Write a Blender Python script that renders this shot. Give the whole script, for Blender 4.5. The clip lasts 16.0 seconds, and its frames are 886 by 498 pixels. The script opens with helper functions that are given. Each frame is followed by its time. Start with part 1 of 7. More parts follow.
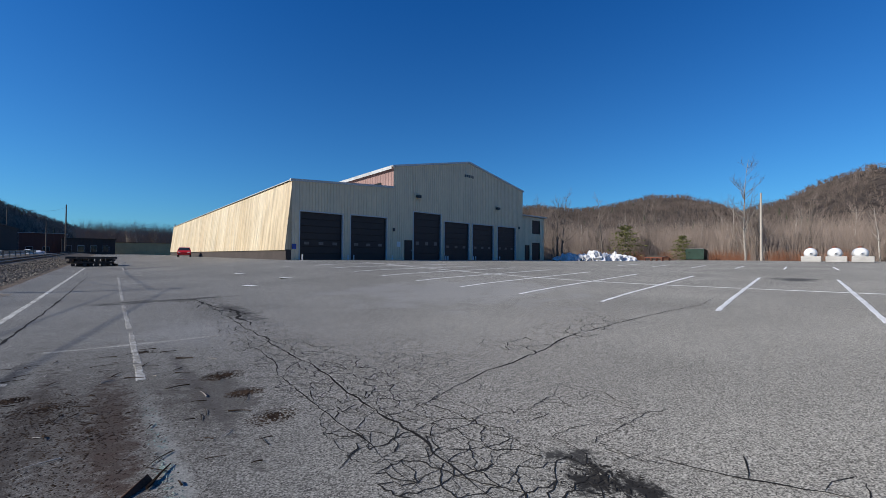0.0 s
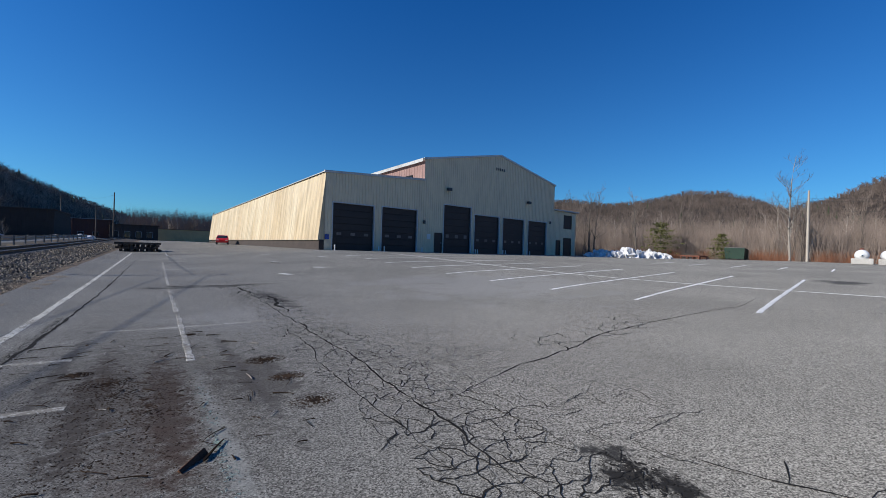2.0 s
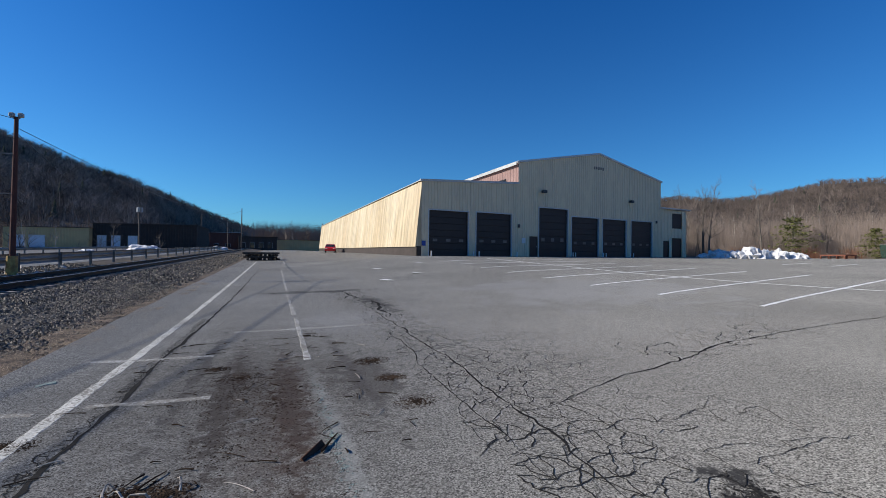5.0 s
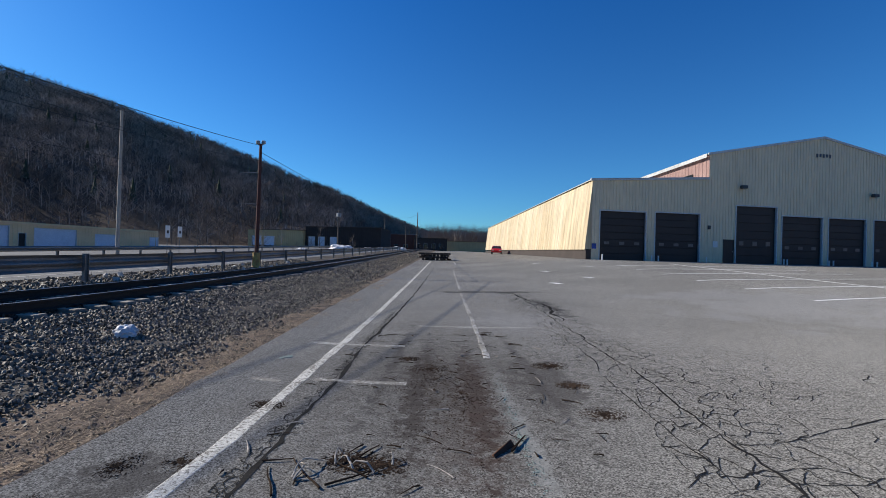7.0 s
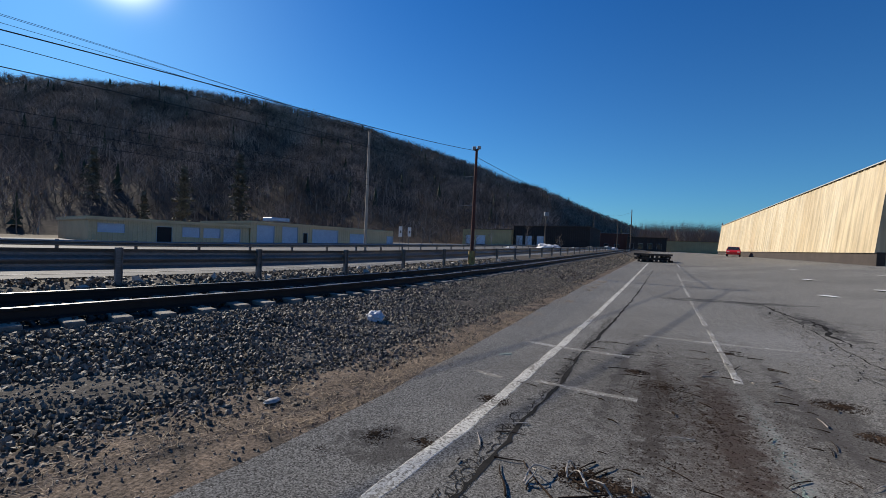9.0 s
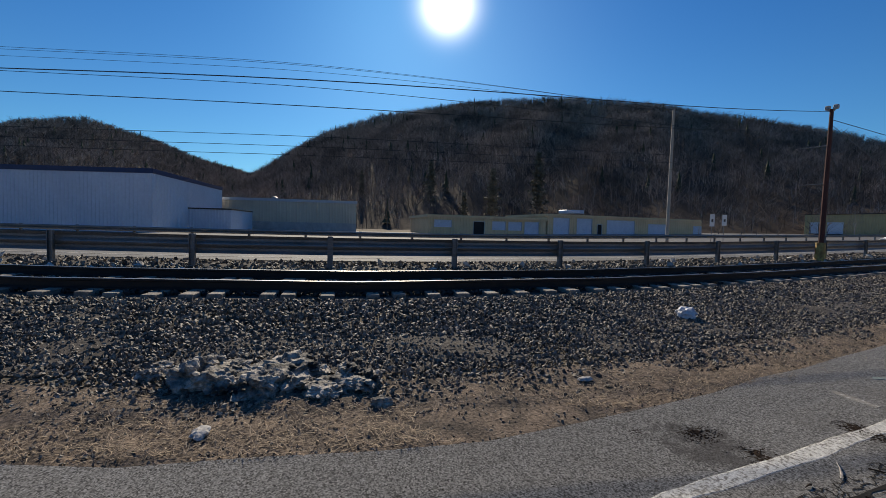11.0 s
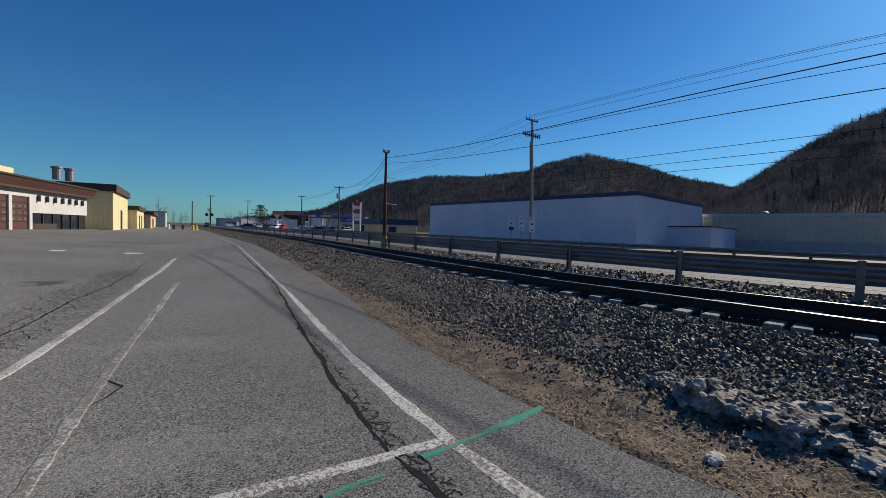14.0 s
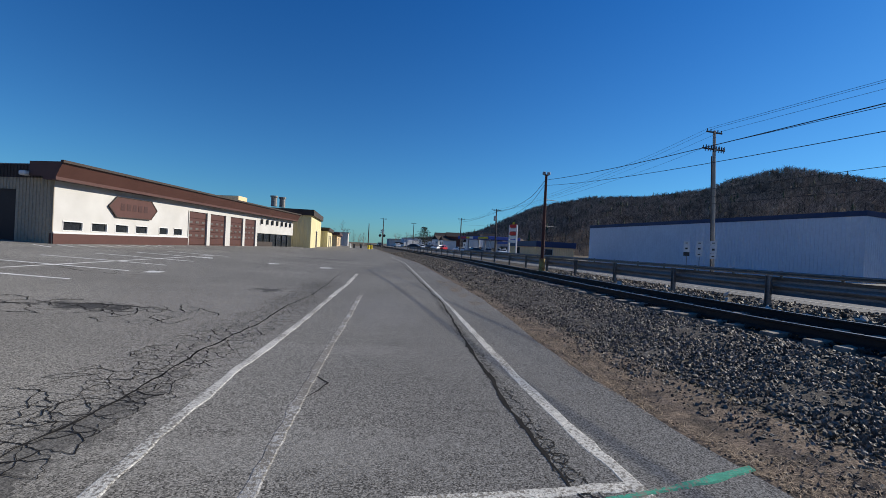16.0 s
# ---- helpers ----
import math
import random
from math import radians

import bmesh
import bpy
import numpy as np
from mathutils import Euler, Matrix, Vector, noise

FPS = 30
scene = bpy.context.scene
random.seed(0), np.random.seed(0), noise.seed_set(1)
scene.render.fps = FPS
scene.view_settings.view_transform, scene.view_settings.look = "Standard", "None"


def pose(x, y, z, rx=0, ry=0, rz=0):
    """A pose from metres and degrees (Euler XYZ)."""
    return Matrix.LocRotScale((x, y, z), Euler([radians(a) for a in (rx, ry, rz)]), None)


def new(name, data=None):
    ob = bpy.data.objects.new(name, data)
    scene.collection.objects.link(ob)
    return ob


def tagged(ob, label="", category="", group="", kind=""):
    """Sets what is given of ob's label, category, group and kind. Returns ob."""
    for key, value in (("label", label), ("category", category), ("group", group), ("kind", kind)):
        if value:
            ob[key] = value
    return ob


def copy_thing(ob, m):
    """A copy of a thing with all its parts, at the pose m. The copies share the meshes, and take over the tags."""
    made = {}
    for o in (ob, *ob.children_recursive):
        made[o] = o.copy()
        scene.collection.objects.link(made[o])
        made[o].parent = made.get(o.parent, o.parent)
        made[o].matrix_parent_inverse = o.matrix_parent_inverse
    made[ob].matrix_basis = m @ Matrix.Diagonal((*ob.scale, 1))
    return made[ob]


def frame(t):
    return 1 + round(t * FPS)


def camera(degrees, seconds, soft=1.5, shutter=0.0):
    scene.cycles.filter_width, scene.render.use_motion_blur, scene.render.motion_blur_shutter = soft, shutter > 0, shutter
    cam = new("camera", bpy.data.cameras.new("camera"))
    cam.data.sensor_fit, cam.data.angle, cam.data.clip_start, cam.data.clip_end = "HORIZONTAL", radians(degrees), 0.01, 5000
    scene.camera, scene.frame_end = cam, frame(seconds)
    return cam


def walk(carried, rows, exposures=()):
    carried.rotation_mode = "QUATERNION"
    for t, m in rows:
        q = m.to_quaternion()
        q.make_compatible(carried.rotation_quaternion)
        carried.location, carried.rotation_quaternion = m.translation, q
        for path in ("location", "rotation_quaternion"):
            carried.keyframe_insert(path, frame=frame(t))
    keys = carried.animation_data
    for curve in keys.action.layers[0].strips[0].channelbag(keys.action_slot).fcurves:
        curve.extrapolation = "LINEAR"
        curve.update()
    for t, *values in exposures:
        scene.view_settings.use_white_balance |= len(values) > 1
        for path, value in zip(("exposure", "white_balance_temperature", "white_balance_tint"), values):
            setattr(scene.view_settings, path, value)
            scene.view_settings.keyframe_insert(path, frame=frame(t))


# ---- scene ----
cam = camera(90.0, 16.0, soft=0.5)
PATH = [
    (0, pose(0.002, 0.116, 1.478, 91.14, -0.37, -31.56)),
    (0.5, pose(-0.015, 0.137, 1.472, 90.70, -0.91, -30.32)),
    (1, pose(-0.043, 0.129, 1.479, 90.31, -1.38, -28.94)),
    (1.5, pose(-0.085, 0.113, 1.484, 90.19, -1.71, -28.16)),
    (2, pose(-0.111, 0.088, 1.490, 90.15, -1.69, -27.85)),
    (2.5, pose(-0.121, 0.071, 1.490, 89.96, -1.39, -27.65)),
    (3, pose(-0.141, 0.082, 1.495, 90.20, -1.02, -26.42)),
    (5.5, pose(-0.138, 0.015, 1.515, 90.27, -0.53, -9.28)),
    (6, pose(-0.168, -0.013, 1.524, 90.11, -0.48, -1.73)),
    (6.5, pose(-0.264, 0.029, 1.522, 90.32, -0.77, 2.55)),
    (7, pose(-0.343, 0.063, 1.519, 90.36, -1.59, 5.36)),
    (7.5, pose(-0.435, 0.056, 1.525, 90.16, -2.50, 9.50)),
    (8, pose(-0.489, 0.064, 1.523, 90.27, -2.92, 14.47)),
    (8.5, pose(-0.544, 0.119, 1.526, 90.11, -2.81, 21.68)),
    (9, pose(-0.565, 0.144, 1.526, 89.35, -2.27, 31.58)),
    (11.5, pose(-0.465, -0.271, 1.510, 87.03, -1.49, 77.12)),
    (12, pose(-0.480, -0.358, 1.505, 87.42, -1.54, 86.82)),
    (12.5, pose(-0.475, -0.416, 1.505, 87.81, -1.65, 98.37)),
    (13, pose(-0.478, -0.430, 1.499, 87.66, -1.83, 108.62)),
    (13.5, pose(-0.456, -0.414, 1.507, 87.48, -1.82, 116.90)),
    (14, pose(-0.428, -0.460, 1.507, 87.60, -1.72, 124.66)),
    (14.5, pose(-0.373, -0.513, 1.508, 88.66, -1.93, 132.16)),
    (15, pose(-0.322, -0.562, 1.511, 89.44, -2.34, 138.63)),
    (15.5, pose(-0.289, -0.584, 1.513, 89.60, -2.79, 142.73)),
    (16, pose(-0.274, -0.593, 1.512, 89.66, -2.85, 144.47)),
]
walk(cam, PATH, [(0, 0.2, 6150, 10), (3, 0.2, 6150, 10), (5.5, 0.34, 6300, 10), (8, 0.42, 6500, 10), (9, 0.18, 6700, 10), (11.5, 0.07, 7300, 10), (13, 0.04, 7200, 10), (14.5, 0.0, 6700, 10), (16, 0.16, 6450, 10)])

# ---- plan ----
# The plan is drawn along straight axes; bend() narrows bearings and stretches distances about the standing point to fit
# the camera's view, and the last lines of the file lay all things so.
CENTRE, EYE_Z, VIEW_SCALE, SWING = (-0.25, -0.15), 1.5, 0.838, 5.0


def swing(a):
    """Bearing in degrees from +y to the left, narrowed to fit the camera's view, of what the straight plan has at
    bearing a.
    """
    a = (a + 96.0) % 360.0 - 96.0
    lo, hi = -96.0 * VIEW_SCALE + SWING, 221.0 * VIEW_SCALE + SWING
    return np.where(a < 221.0, a * VIEW_SCALE + SWING, hi + (a - 221.0) / 43.0 * (lo + 360.0 - hi))


def bend(x, y):
    """Place, fitted to the camera's view, of a point, or arrays of points, of the straight plan."""
    x, y = np.asarray(x, float), np.asarray(y, float)
    # track and verge are moved nearer, and veered off behind, to fit the camera's view
    x = x + 0.32 * np.clip((-2.1 - x) / 0.8, 0, 1) - 0.036 * np.minimum(np.sqrt((y + 4.5) ** 2 + 12.0) - y - 4.5, 52.0) * np.clip((1.2 - x) / 2.7, 0.25, 1) * np.clip((45 + x) / 15, 0, 1)
    dx, dy = x - CENTRE[0], y - CENTRE[1]
    r = np.hypot(dx, dy)
    k = np.maximum(r, 1.0)
    far = EYE_Z / np.tan(VIEW_SCALE * np.arctan(EYE_Z / k)) * r / k
    a = np.radians(swing(np.degrees(np.arctan2(-dx, dy))))
    return CENTRE[0] - np.sin(a) * far, CENTRE[1] + np.cos(a) * far


def turned(x, y):
    """Degrees by which the fit to the view turns the plan at a point."""
    a = math.degrees(math.atan2(CENTRE[0] - x, y - CENTRE[1]))
    return (float(swing(a)) - a + 180.0) % 360.0 - 180.0


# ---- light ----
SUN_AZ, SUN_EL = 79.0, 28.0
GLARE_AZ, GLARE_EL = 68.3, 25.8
world = bpy.data.worlds.new("world")
scene.world = world
world.use_nodes = True
wn, wl = world.node_tree.nodes, world.node_tree.links
wn.clear()
sky = wn.new("ShaderNodeTexSky")
sky.sky_type, sky.sun_disc = "NISHITA", False
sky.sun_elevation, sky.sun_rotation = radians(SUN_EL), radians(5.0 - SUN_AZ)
sky.air_density, sky.dust_density, sky.ozone_density, sky.altitude = 1.0, 0.3, 4.0, 300
tint = wn.new("ShaderNodeMix")
tint.data_type, tint.blend_type = "RGBA", "MULTIPLY"
tint.inputs[0].default_value = 1.0
deep = wn.new("ShaderNodeMix")
deep.data_type = "RGBA"
deep.inputs[6].default_value, deep.inputs[7].default_value = (0.38, 0.8, 1.06, 1), (0.15, 0.62, 1.12, 1)
rise = wn.new("ShaderNodeSeparateXYZ")
high = wn.new("ShaderNodeMapRange")
high.inputs[1].default_value, high.inputs[2].default_value = 0.04, 0.5
bg = wn.new("ShaderNodeBackground")
bg.inputs[1].default_value = 0.085
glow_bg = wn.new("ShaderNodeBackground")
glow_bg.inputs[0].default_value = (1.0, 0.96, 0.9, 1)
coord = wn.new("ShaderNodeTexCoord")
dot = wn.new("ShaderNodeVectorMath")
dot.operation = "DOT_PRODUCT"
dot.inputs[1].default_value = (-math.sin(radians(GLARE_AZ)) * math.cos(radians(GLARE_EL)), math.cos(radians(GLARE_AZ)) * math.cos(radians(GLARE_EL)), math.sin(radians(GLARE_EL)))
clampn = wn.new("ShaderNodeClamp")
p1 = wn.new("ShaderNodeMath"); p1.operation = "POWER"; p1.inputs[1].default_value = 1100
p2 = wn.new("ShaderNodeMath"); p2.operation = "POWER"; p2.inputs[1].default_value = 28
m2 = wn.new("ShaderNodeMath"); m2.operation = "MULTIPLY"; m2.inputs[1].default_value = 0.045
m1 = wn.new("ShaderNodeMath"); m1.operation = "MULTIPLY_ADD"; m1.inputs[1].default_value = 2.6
add = wn.new("ShaderNodeAddShader")
wout = wn.new("ShaderNodeOutputWorld")
wl.new(coord.outputs["Generated"], rise.inputs[0]); wl.new(rise.outputs["Z"], high.inputs[0]); wl.new(high.outputs[0], deep.inputs[0]); wl.new(deep.outputs[2], tint.inputs[7])
wl.new(sky.outputs[0], tint.inputs[6]); wl.new(tint.outputs[2], bg.inputs[0])
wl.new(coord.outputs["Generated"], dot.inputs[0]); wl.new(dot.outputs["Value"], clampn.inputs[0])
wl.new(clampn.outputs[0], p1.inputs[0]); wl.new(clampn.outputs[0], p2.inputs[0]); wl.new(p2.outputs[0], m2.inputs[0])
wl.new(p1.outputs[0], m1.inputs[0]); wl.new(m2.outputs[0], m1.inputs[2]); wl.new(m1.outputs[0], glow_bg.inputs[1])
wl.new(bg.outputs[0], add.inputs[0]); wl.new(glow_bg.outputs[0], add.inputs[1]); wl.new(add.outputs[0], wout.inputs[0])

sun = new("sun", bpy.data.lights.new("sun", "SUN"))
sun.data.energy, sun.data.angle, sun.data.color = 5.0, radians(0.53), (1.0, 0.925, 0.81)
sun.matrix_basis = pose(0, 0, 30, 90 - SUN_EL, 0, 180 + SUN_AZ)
scene.view_settings.exposure = 0.0


# ---- materials ----
def mat(name, a, b=None, scale=3.0, rough=0.8, bump=0.15, metal=0.0, fine=None, stretch=(1, 1, 1), spec=0.4, rand=0.0, grain=0.25):
    """Two colours mixed by a coarse noise, darkened by a fine one, with relief from the fine one. scale: features per metre."""
    m = bpy.data.materials.new(name)
    m.use_nodes = True
    n, l = m.node_tree.nodes, m.node_tree.links
    bs = n["Principled BSDF"]
    b = b or tuple(c * 0.75 for c in a)
    geo = n.new("ShaderNodeNewGeometry")
    mp = n.new("ShaderNodeMapping"); mp.inputs["Scale"].default_value = stretch
    l.new(geo.outputs["Position"], mp.inputs[0])
    n1 = n.new("ShaderNodeTexNoise"); n1.inputs["Scale"].default_value = scale; n1.inputs["Detail"].default_value = 5
    n2 = n.new("ShaderNodeTexNoise"); n2.inputs["Scale"].default_value = fine or scale * 14; n2.inputs["Detail"].default_value = 4; n2.inputs["Roughness"].default_value = 0.65
    l.new(mp.outputs[0], n1.inputs[0]); l.new(mp.outputs[0], n2.inputs[0])
    rp = n.new("ShaderNodeMapRange"); rp.inputs[1].default_value, rp.inputs[2].default_value = 0.35, 0.65
    l.new(n1.outputs[0], rp.inputs[0])
    mx = n.new("ShaderNodeMix"); mx.data_type = "RGBA"
    mx.inputs[6].default_value, mx.inputs[7].default_value = (*a, 1), (*b, 1)
    l.new(rp.outputs[0], mx.inputs[0])
    g = n.new("ShaderNodeMapRange"); g.inputs[1].default_value, g.inputs[2].default_value = 0.35, 0.65
    g.inputs[3].default_value, g.inputs[4].default_value = 1 - grain, 1 + grain
    l.new(n2.outputs[0], g.inputs[0])
    last = g.outputs[0]
    if rand:
        inf = n.new("ShaderNodeObjectInfo")
        rr = n.new("ShaderNodeMapRange"); rr.inputs[3].default_value, rr.inputs[4].default_value = 1 - rand, 1 + rand
        l.new(inf.outputs["Random"], rr.inputs[0])
        mu = n.new("ShaderNodeMath"); mu.operation = "MULTIPLY"
        l.new(rr.outputs[0], mu.inputs[0]); l.new(last, mu.inputs[1]); last = mu.outputs[0]
    vm = n.new("ShaderNodeVectorMath"); vm.operation = "SCALE"
    l.new(mx.outputs[2], vm.inputs[0]); l.new(last, vm.inputs["Scale"])
    l.new(vm.outputs[0], bs.inputs["Base Color"])
    bs.inputs["Roughness"].default_value, bs.inputs["Metallic"].default_value = rough, metal
    bs.inputs["Specular IOR Level"].default_value = spec
    if bump:
        bp = n.new("ShaderNodeBump"); bp.inputs["Strength"].default_value = bump; bp.inputs["Distance"].default_value = 0.02
        l.new(n2.outputs[0], bp.inputs["Height"]); l.new(bp.outputs[0], bs.inputs["Normal"])
    return m


def island_mat(name, a, b, rough=0.85, grain=0.3, fine=60):
    """A colour of its own for each loose piece of a mesh."""
    m = mat(name, a, b, 0.8, rough, 0.2, fine=fine, grain=grain)
    n, l = m.node_tree.nodes, m.node_tree.links
    geo = n["Geometry"]
    mx = n["Mix"]
    l.new(geo.outputs["Random Per Island"], mx.inputs[0])
    return m


def stained_asphalt(name):
    """Aged asphalt: pale stone in a grey binder, broad tone changes, tyre tracks and soil stains."""
    m = mat(name, (0.23, 0.219, 0.194), (0.178, 0.169, 0.15), 0.22, 0.95, 0.3, fine=75, grain=0.36, spec=0.2)
    m.node_tree.nodes["Principled BSDF"].inputs["Diffuse Roughness"].default_value = 0.45
    n, l = m.node_tree.nodes, m.node_tree.links
    geo, bs = n["Geometry"], n["Principled BSDF"]
    col = bs.inputs["Base Color"].links[0].from_socket

    vor = n.new("ShaderNodeTexVoronoi"); vor.inputs["Scale"].default_value = 105
    l.new(geo.outputs["Position"], vor.inputs["Vector"])
    sep = n.new("ShaderNodeSeparateColor"); l.new(vor.outputs["Color"], sep.inputs[0])
    grit = n.new("ShaderNodeMapRange"); grit.inputs[3].default_value, grit.inputs[4].default_value = 0.2, 1.8
    l.new(sep.outputs[0], grit.inputs[0])
    gv = n.new("ShaderNodeVectorMath"); gv.operation = "SCALE"
    l.new(col, gv.inputs[0]); l.new(grit.outputs[0], gv.inputs["Scale"])
    col = gv.outputs[0]

    def stain(col, x, y, rx, ry, tint, power, seed):
        mp = n.new("ShaderNodeMapping")
        mp.vector_type = "TEXTURE"
        bx, by = bend(x, y)
        mp.inputs["Location"].default_value, mp.inputs["Scale"].default_value = (bx, by, 0), (rx * 1.1, ry * 1.15, 1000)
        mp.inputs["Rotation"].default_value = (0, 0, radians(turned(x, y)))
        l.new(geo.outputs["Position"], mp.inputs[0])
        ln = n.new("ShaderNodeVectorMath"); ln.operation = "LENGTH"; l.new(mp.outputs[0], ln.inputs[0])
        nz = n.new("ShaderNodeTexNoise"); nz.inputs["Scale"].default_value = seed; nz.inputs["Detail"].default_value = 9; nz.inputs["Roughness"].default_value = 0.75
        l.new(geo.outputs["Position"], nz.inputs[0])
        ad = n.new("ShaderNodeMath"); ad.operation = "MULTIPLY_ADD"; ad.inputs[1].default_value = 3.4; l.new(nz.outputs[0], ad.inputs[0]); l.new(ln.outputs["Value"], ad.inputs[2])
        mr = n.new("ShaderNodeMapRange"); mr.interpolation_type = "SMOOTHSTEP"
        mr.inputs[1].default_value, mr.inputs[2].default_value, mr.inputs[3].default_value, mr.inputs[4].default_value = 2.0, 2.55, power, 0
        l.new(ad.outputs[0], mr.inputs[0])
        mx = n.new("ShaderNodeMix"); mx.data_type = "RGBA"; mx.inputs[7].default_value = (*tint, 1)
        l.new(mr.outputs[0], mx.inputs[0]); l.new(col, mx.inputs[6])
        return mx.outputs[2]

    for s in STAINS:
        col = stain(col, *s)
    l.new(col, bs.inputs["Base Color"])
    return m


def worn_paint(name, paint, kept):
    """Road paint chipped through to the grey asphalt. kept: noise level up to which the paint has stayed."""
    m = mat(name, paint, tuple(c * 0.8 for c in paint), 6.0, 0.88, 0.4, fine=75, grain=0.3)
    n, l = m.node_tree.nodes, m.node_tree.links
    bs, geo = n["Principled BSDF"], n["Geometry"]
    col = bs.inputs["Base Color"].links[0].from_socket
    chips = n.new("ShaderNodeTexNoise"); chips.inputs["Scale"].default_value = 34; chips.inputs["Detail"].default_value = 4; chips.inputs["Roughness"].default_value = 0.7
    broad = n.new("ShaderNodeTexNoise"); broad.inputs["Scale"].default_value = 1.3; broad.inputs["Detail"].default_value = 2
    l.new(geo.outputs["Position"], chips.inputs[0]); l.new(geo.outputs["Position"], broad.inputs[0])
    both = n.new("ShaderNodeMath"); both.operation = "MULTIPLY_ADD"; both.inputs[1].default_value = 0.35
    l.new(broad.outputs[0], both.inputs[0]); l.new(chips.outputs[0], both.inputs[2])
    edge = n.new("ShaderNodeMapRange"); edge.inputs[1].default_value, edge.inputs[2].default_value = kept + 0.14, kept + 0.22
    l.new(both.outputs[0], edge.inputs[0])
    mx = n.new("ShaderNodeMix"); mx.data_type = "RGBA"; mx.inputs[7].default_value = (0.19, 0.176, 0.15, 1)
    l.new(edge.outputs[0], mx.inputs[0]); l.new(col, mx.inputs[6]); l.new(mx.outputs[2], bs.inputs["Base Color"])
    return m


# x, y, half-widths, tint, strength, grain of the edge
STAINS = [
    (-0.7, 5.0, 2.0, 7.0, (0.12, 0.11, 0.095), 0.3, 1.4),
    (0.02, 3.9, 0.24, 2.4, (0.042, 0.022, 0.015), 0.85, 9.0),
    (-0.1, 3.2, 0.5, 1.6, (0.08, 0.055, 0.042), 0.4, 8.0),
    (-0.45, 4.2, 0.55, 1.5, (0.055, 0.045, 0.038), 0.42, 8.0),
    (0.36, 3.2, 0.1, 2.4, (0.34, 0.34, 0.31), 0.55, 12.0),
    (0.85, 4.2, 0.6, 1.4, (0.06, 0.053, 0.047), 0.65, 4.5),
    (-2.3, 2.2, 0.5, 0.4, (0.05, 0.044, 0.04), 0.7, 5.0),
    (-0.55, 4.2, 0.2, 2.8, (0.045, 0.034, 0.028), 0.75, 8.0),
    (-0.4, 4.6, 1.9, 2.8, (0.075, 0.065, 0.055), 0.38, 6.0),
    (-0.95, 5.2, 0.1, 3.5, (0.05, 0.045, 0.042), 0.6, 5.0),
    (0.75, 5.0, 0.1, 3.0, (0.07, 0.062, 0.058), 0.5, 5.0),
    (2.4, 1.24, 0.2, 0.2, (0.03, 0.029, 0.028), 0.95, 7.0),
    (2.33, 0.78, 0.24, 0.24, (0.02, 0.019, 0.018), 1.0, 6.0),
    (2.2, 1.05, 0.24, 0.2, (0.022, 0.021, 0.02), 1.0, 8.0),
    (1.3, 13.3, 2.2, 0.5, (0.05, 0.047, 0.045), 0.7, 1.8),
    (2.5, 9.8, 0.35, 2.6, (0.05, 0.047, 0.045), 0.7, 2.2),
    (19.5, 0.2, 2.2, 1.0, (0.035, 0.034, 0.034), 0.85, 0.7),
    (4.4, -7.6, 1.1, 0.5, (0.035, 0.035, 0.035), 0.85, 3.5),
    (2.3, -11.2, 0.5, 0.7, (0.045, 0.044, 0.043), 0.7, 3.0),
    (1.75, -3.0, 0.3, 2.2, (0.06, 0.058, 0.055), 0.6, 5.0),
    (2.7, -2.2, 0.4, 0.7, (0.04, 0.04, 0.04), 0.7, 3.6),
    (0.2, -3.1, 1.7, 0.5, (0.36, 0.345, 0.31), 0.3, 7.0),
    (-0.2, -5.6, 1.2, 0.4, (0.33, 0.315, 0.285), 0.26, 6.0),
    (-0.6, -9.0, 1.2, 3.0, (0.28, 0.275, 0.27), 0.22, 6.0),
    (1.2, 8.0, 1.5, 2.0, (0.3, 0.295, 0.29), 0.25, 6.0),
    (9.0, 9.0, 5.0, 5.0, (0.29, 0.286, 0.28), 0.4, 0.8),
    (1.5, 36.0, 4.0, 1.2, (0.08, 0.08, 0.08), 0.5, 0.9),
    (2.5, -30.0, 4.0, 1.0, (0.08, 0.08, 0.08), 0.5, 0.9),
]
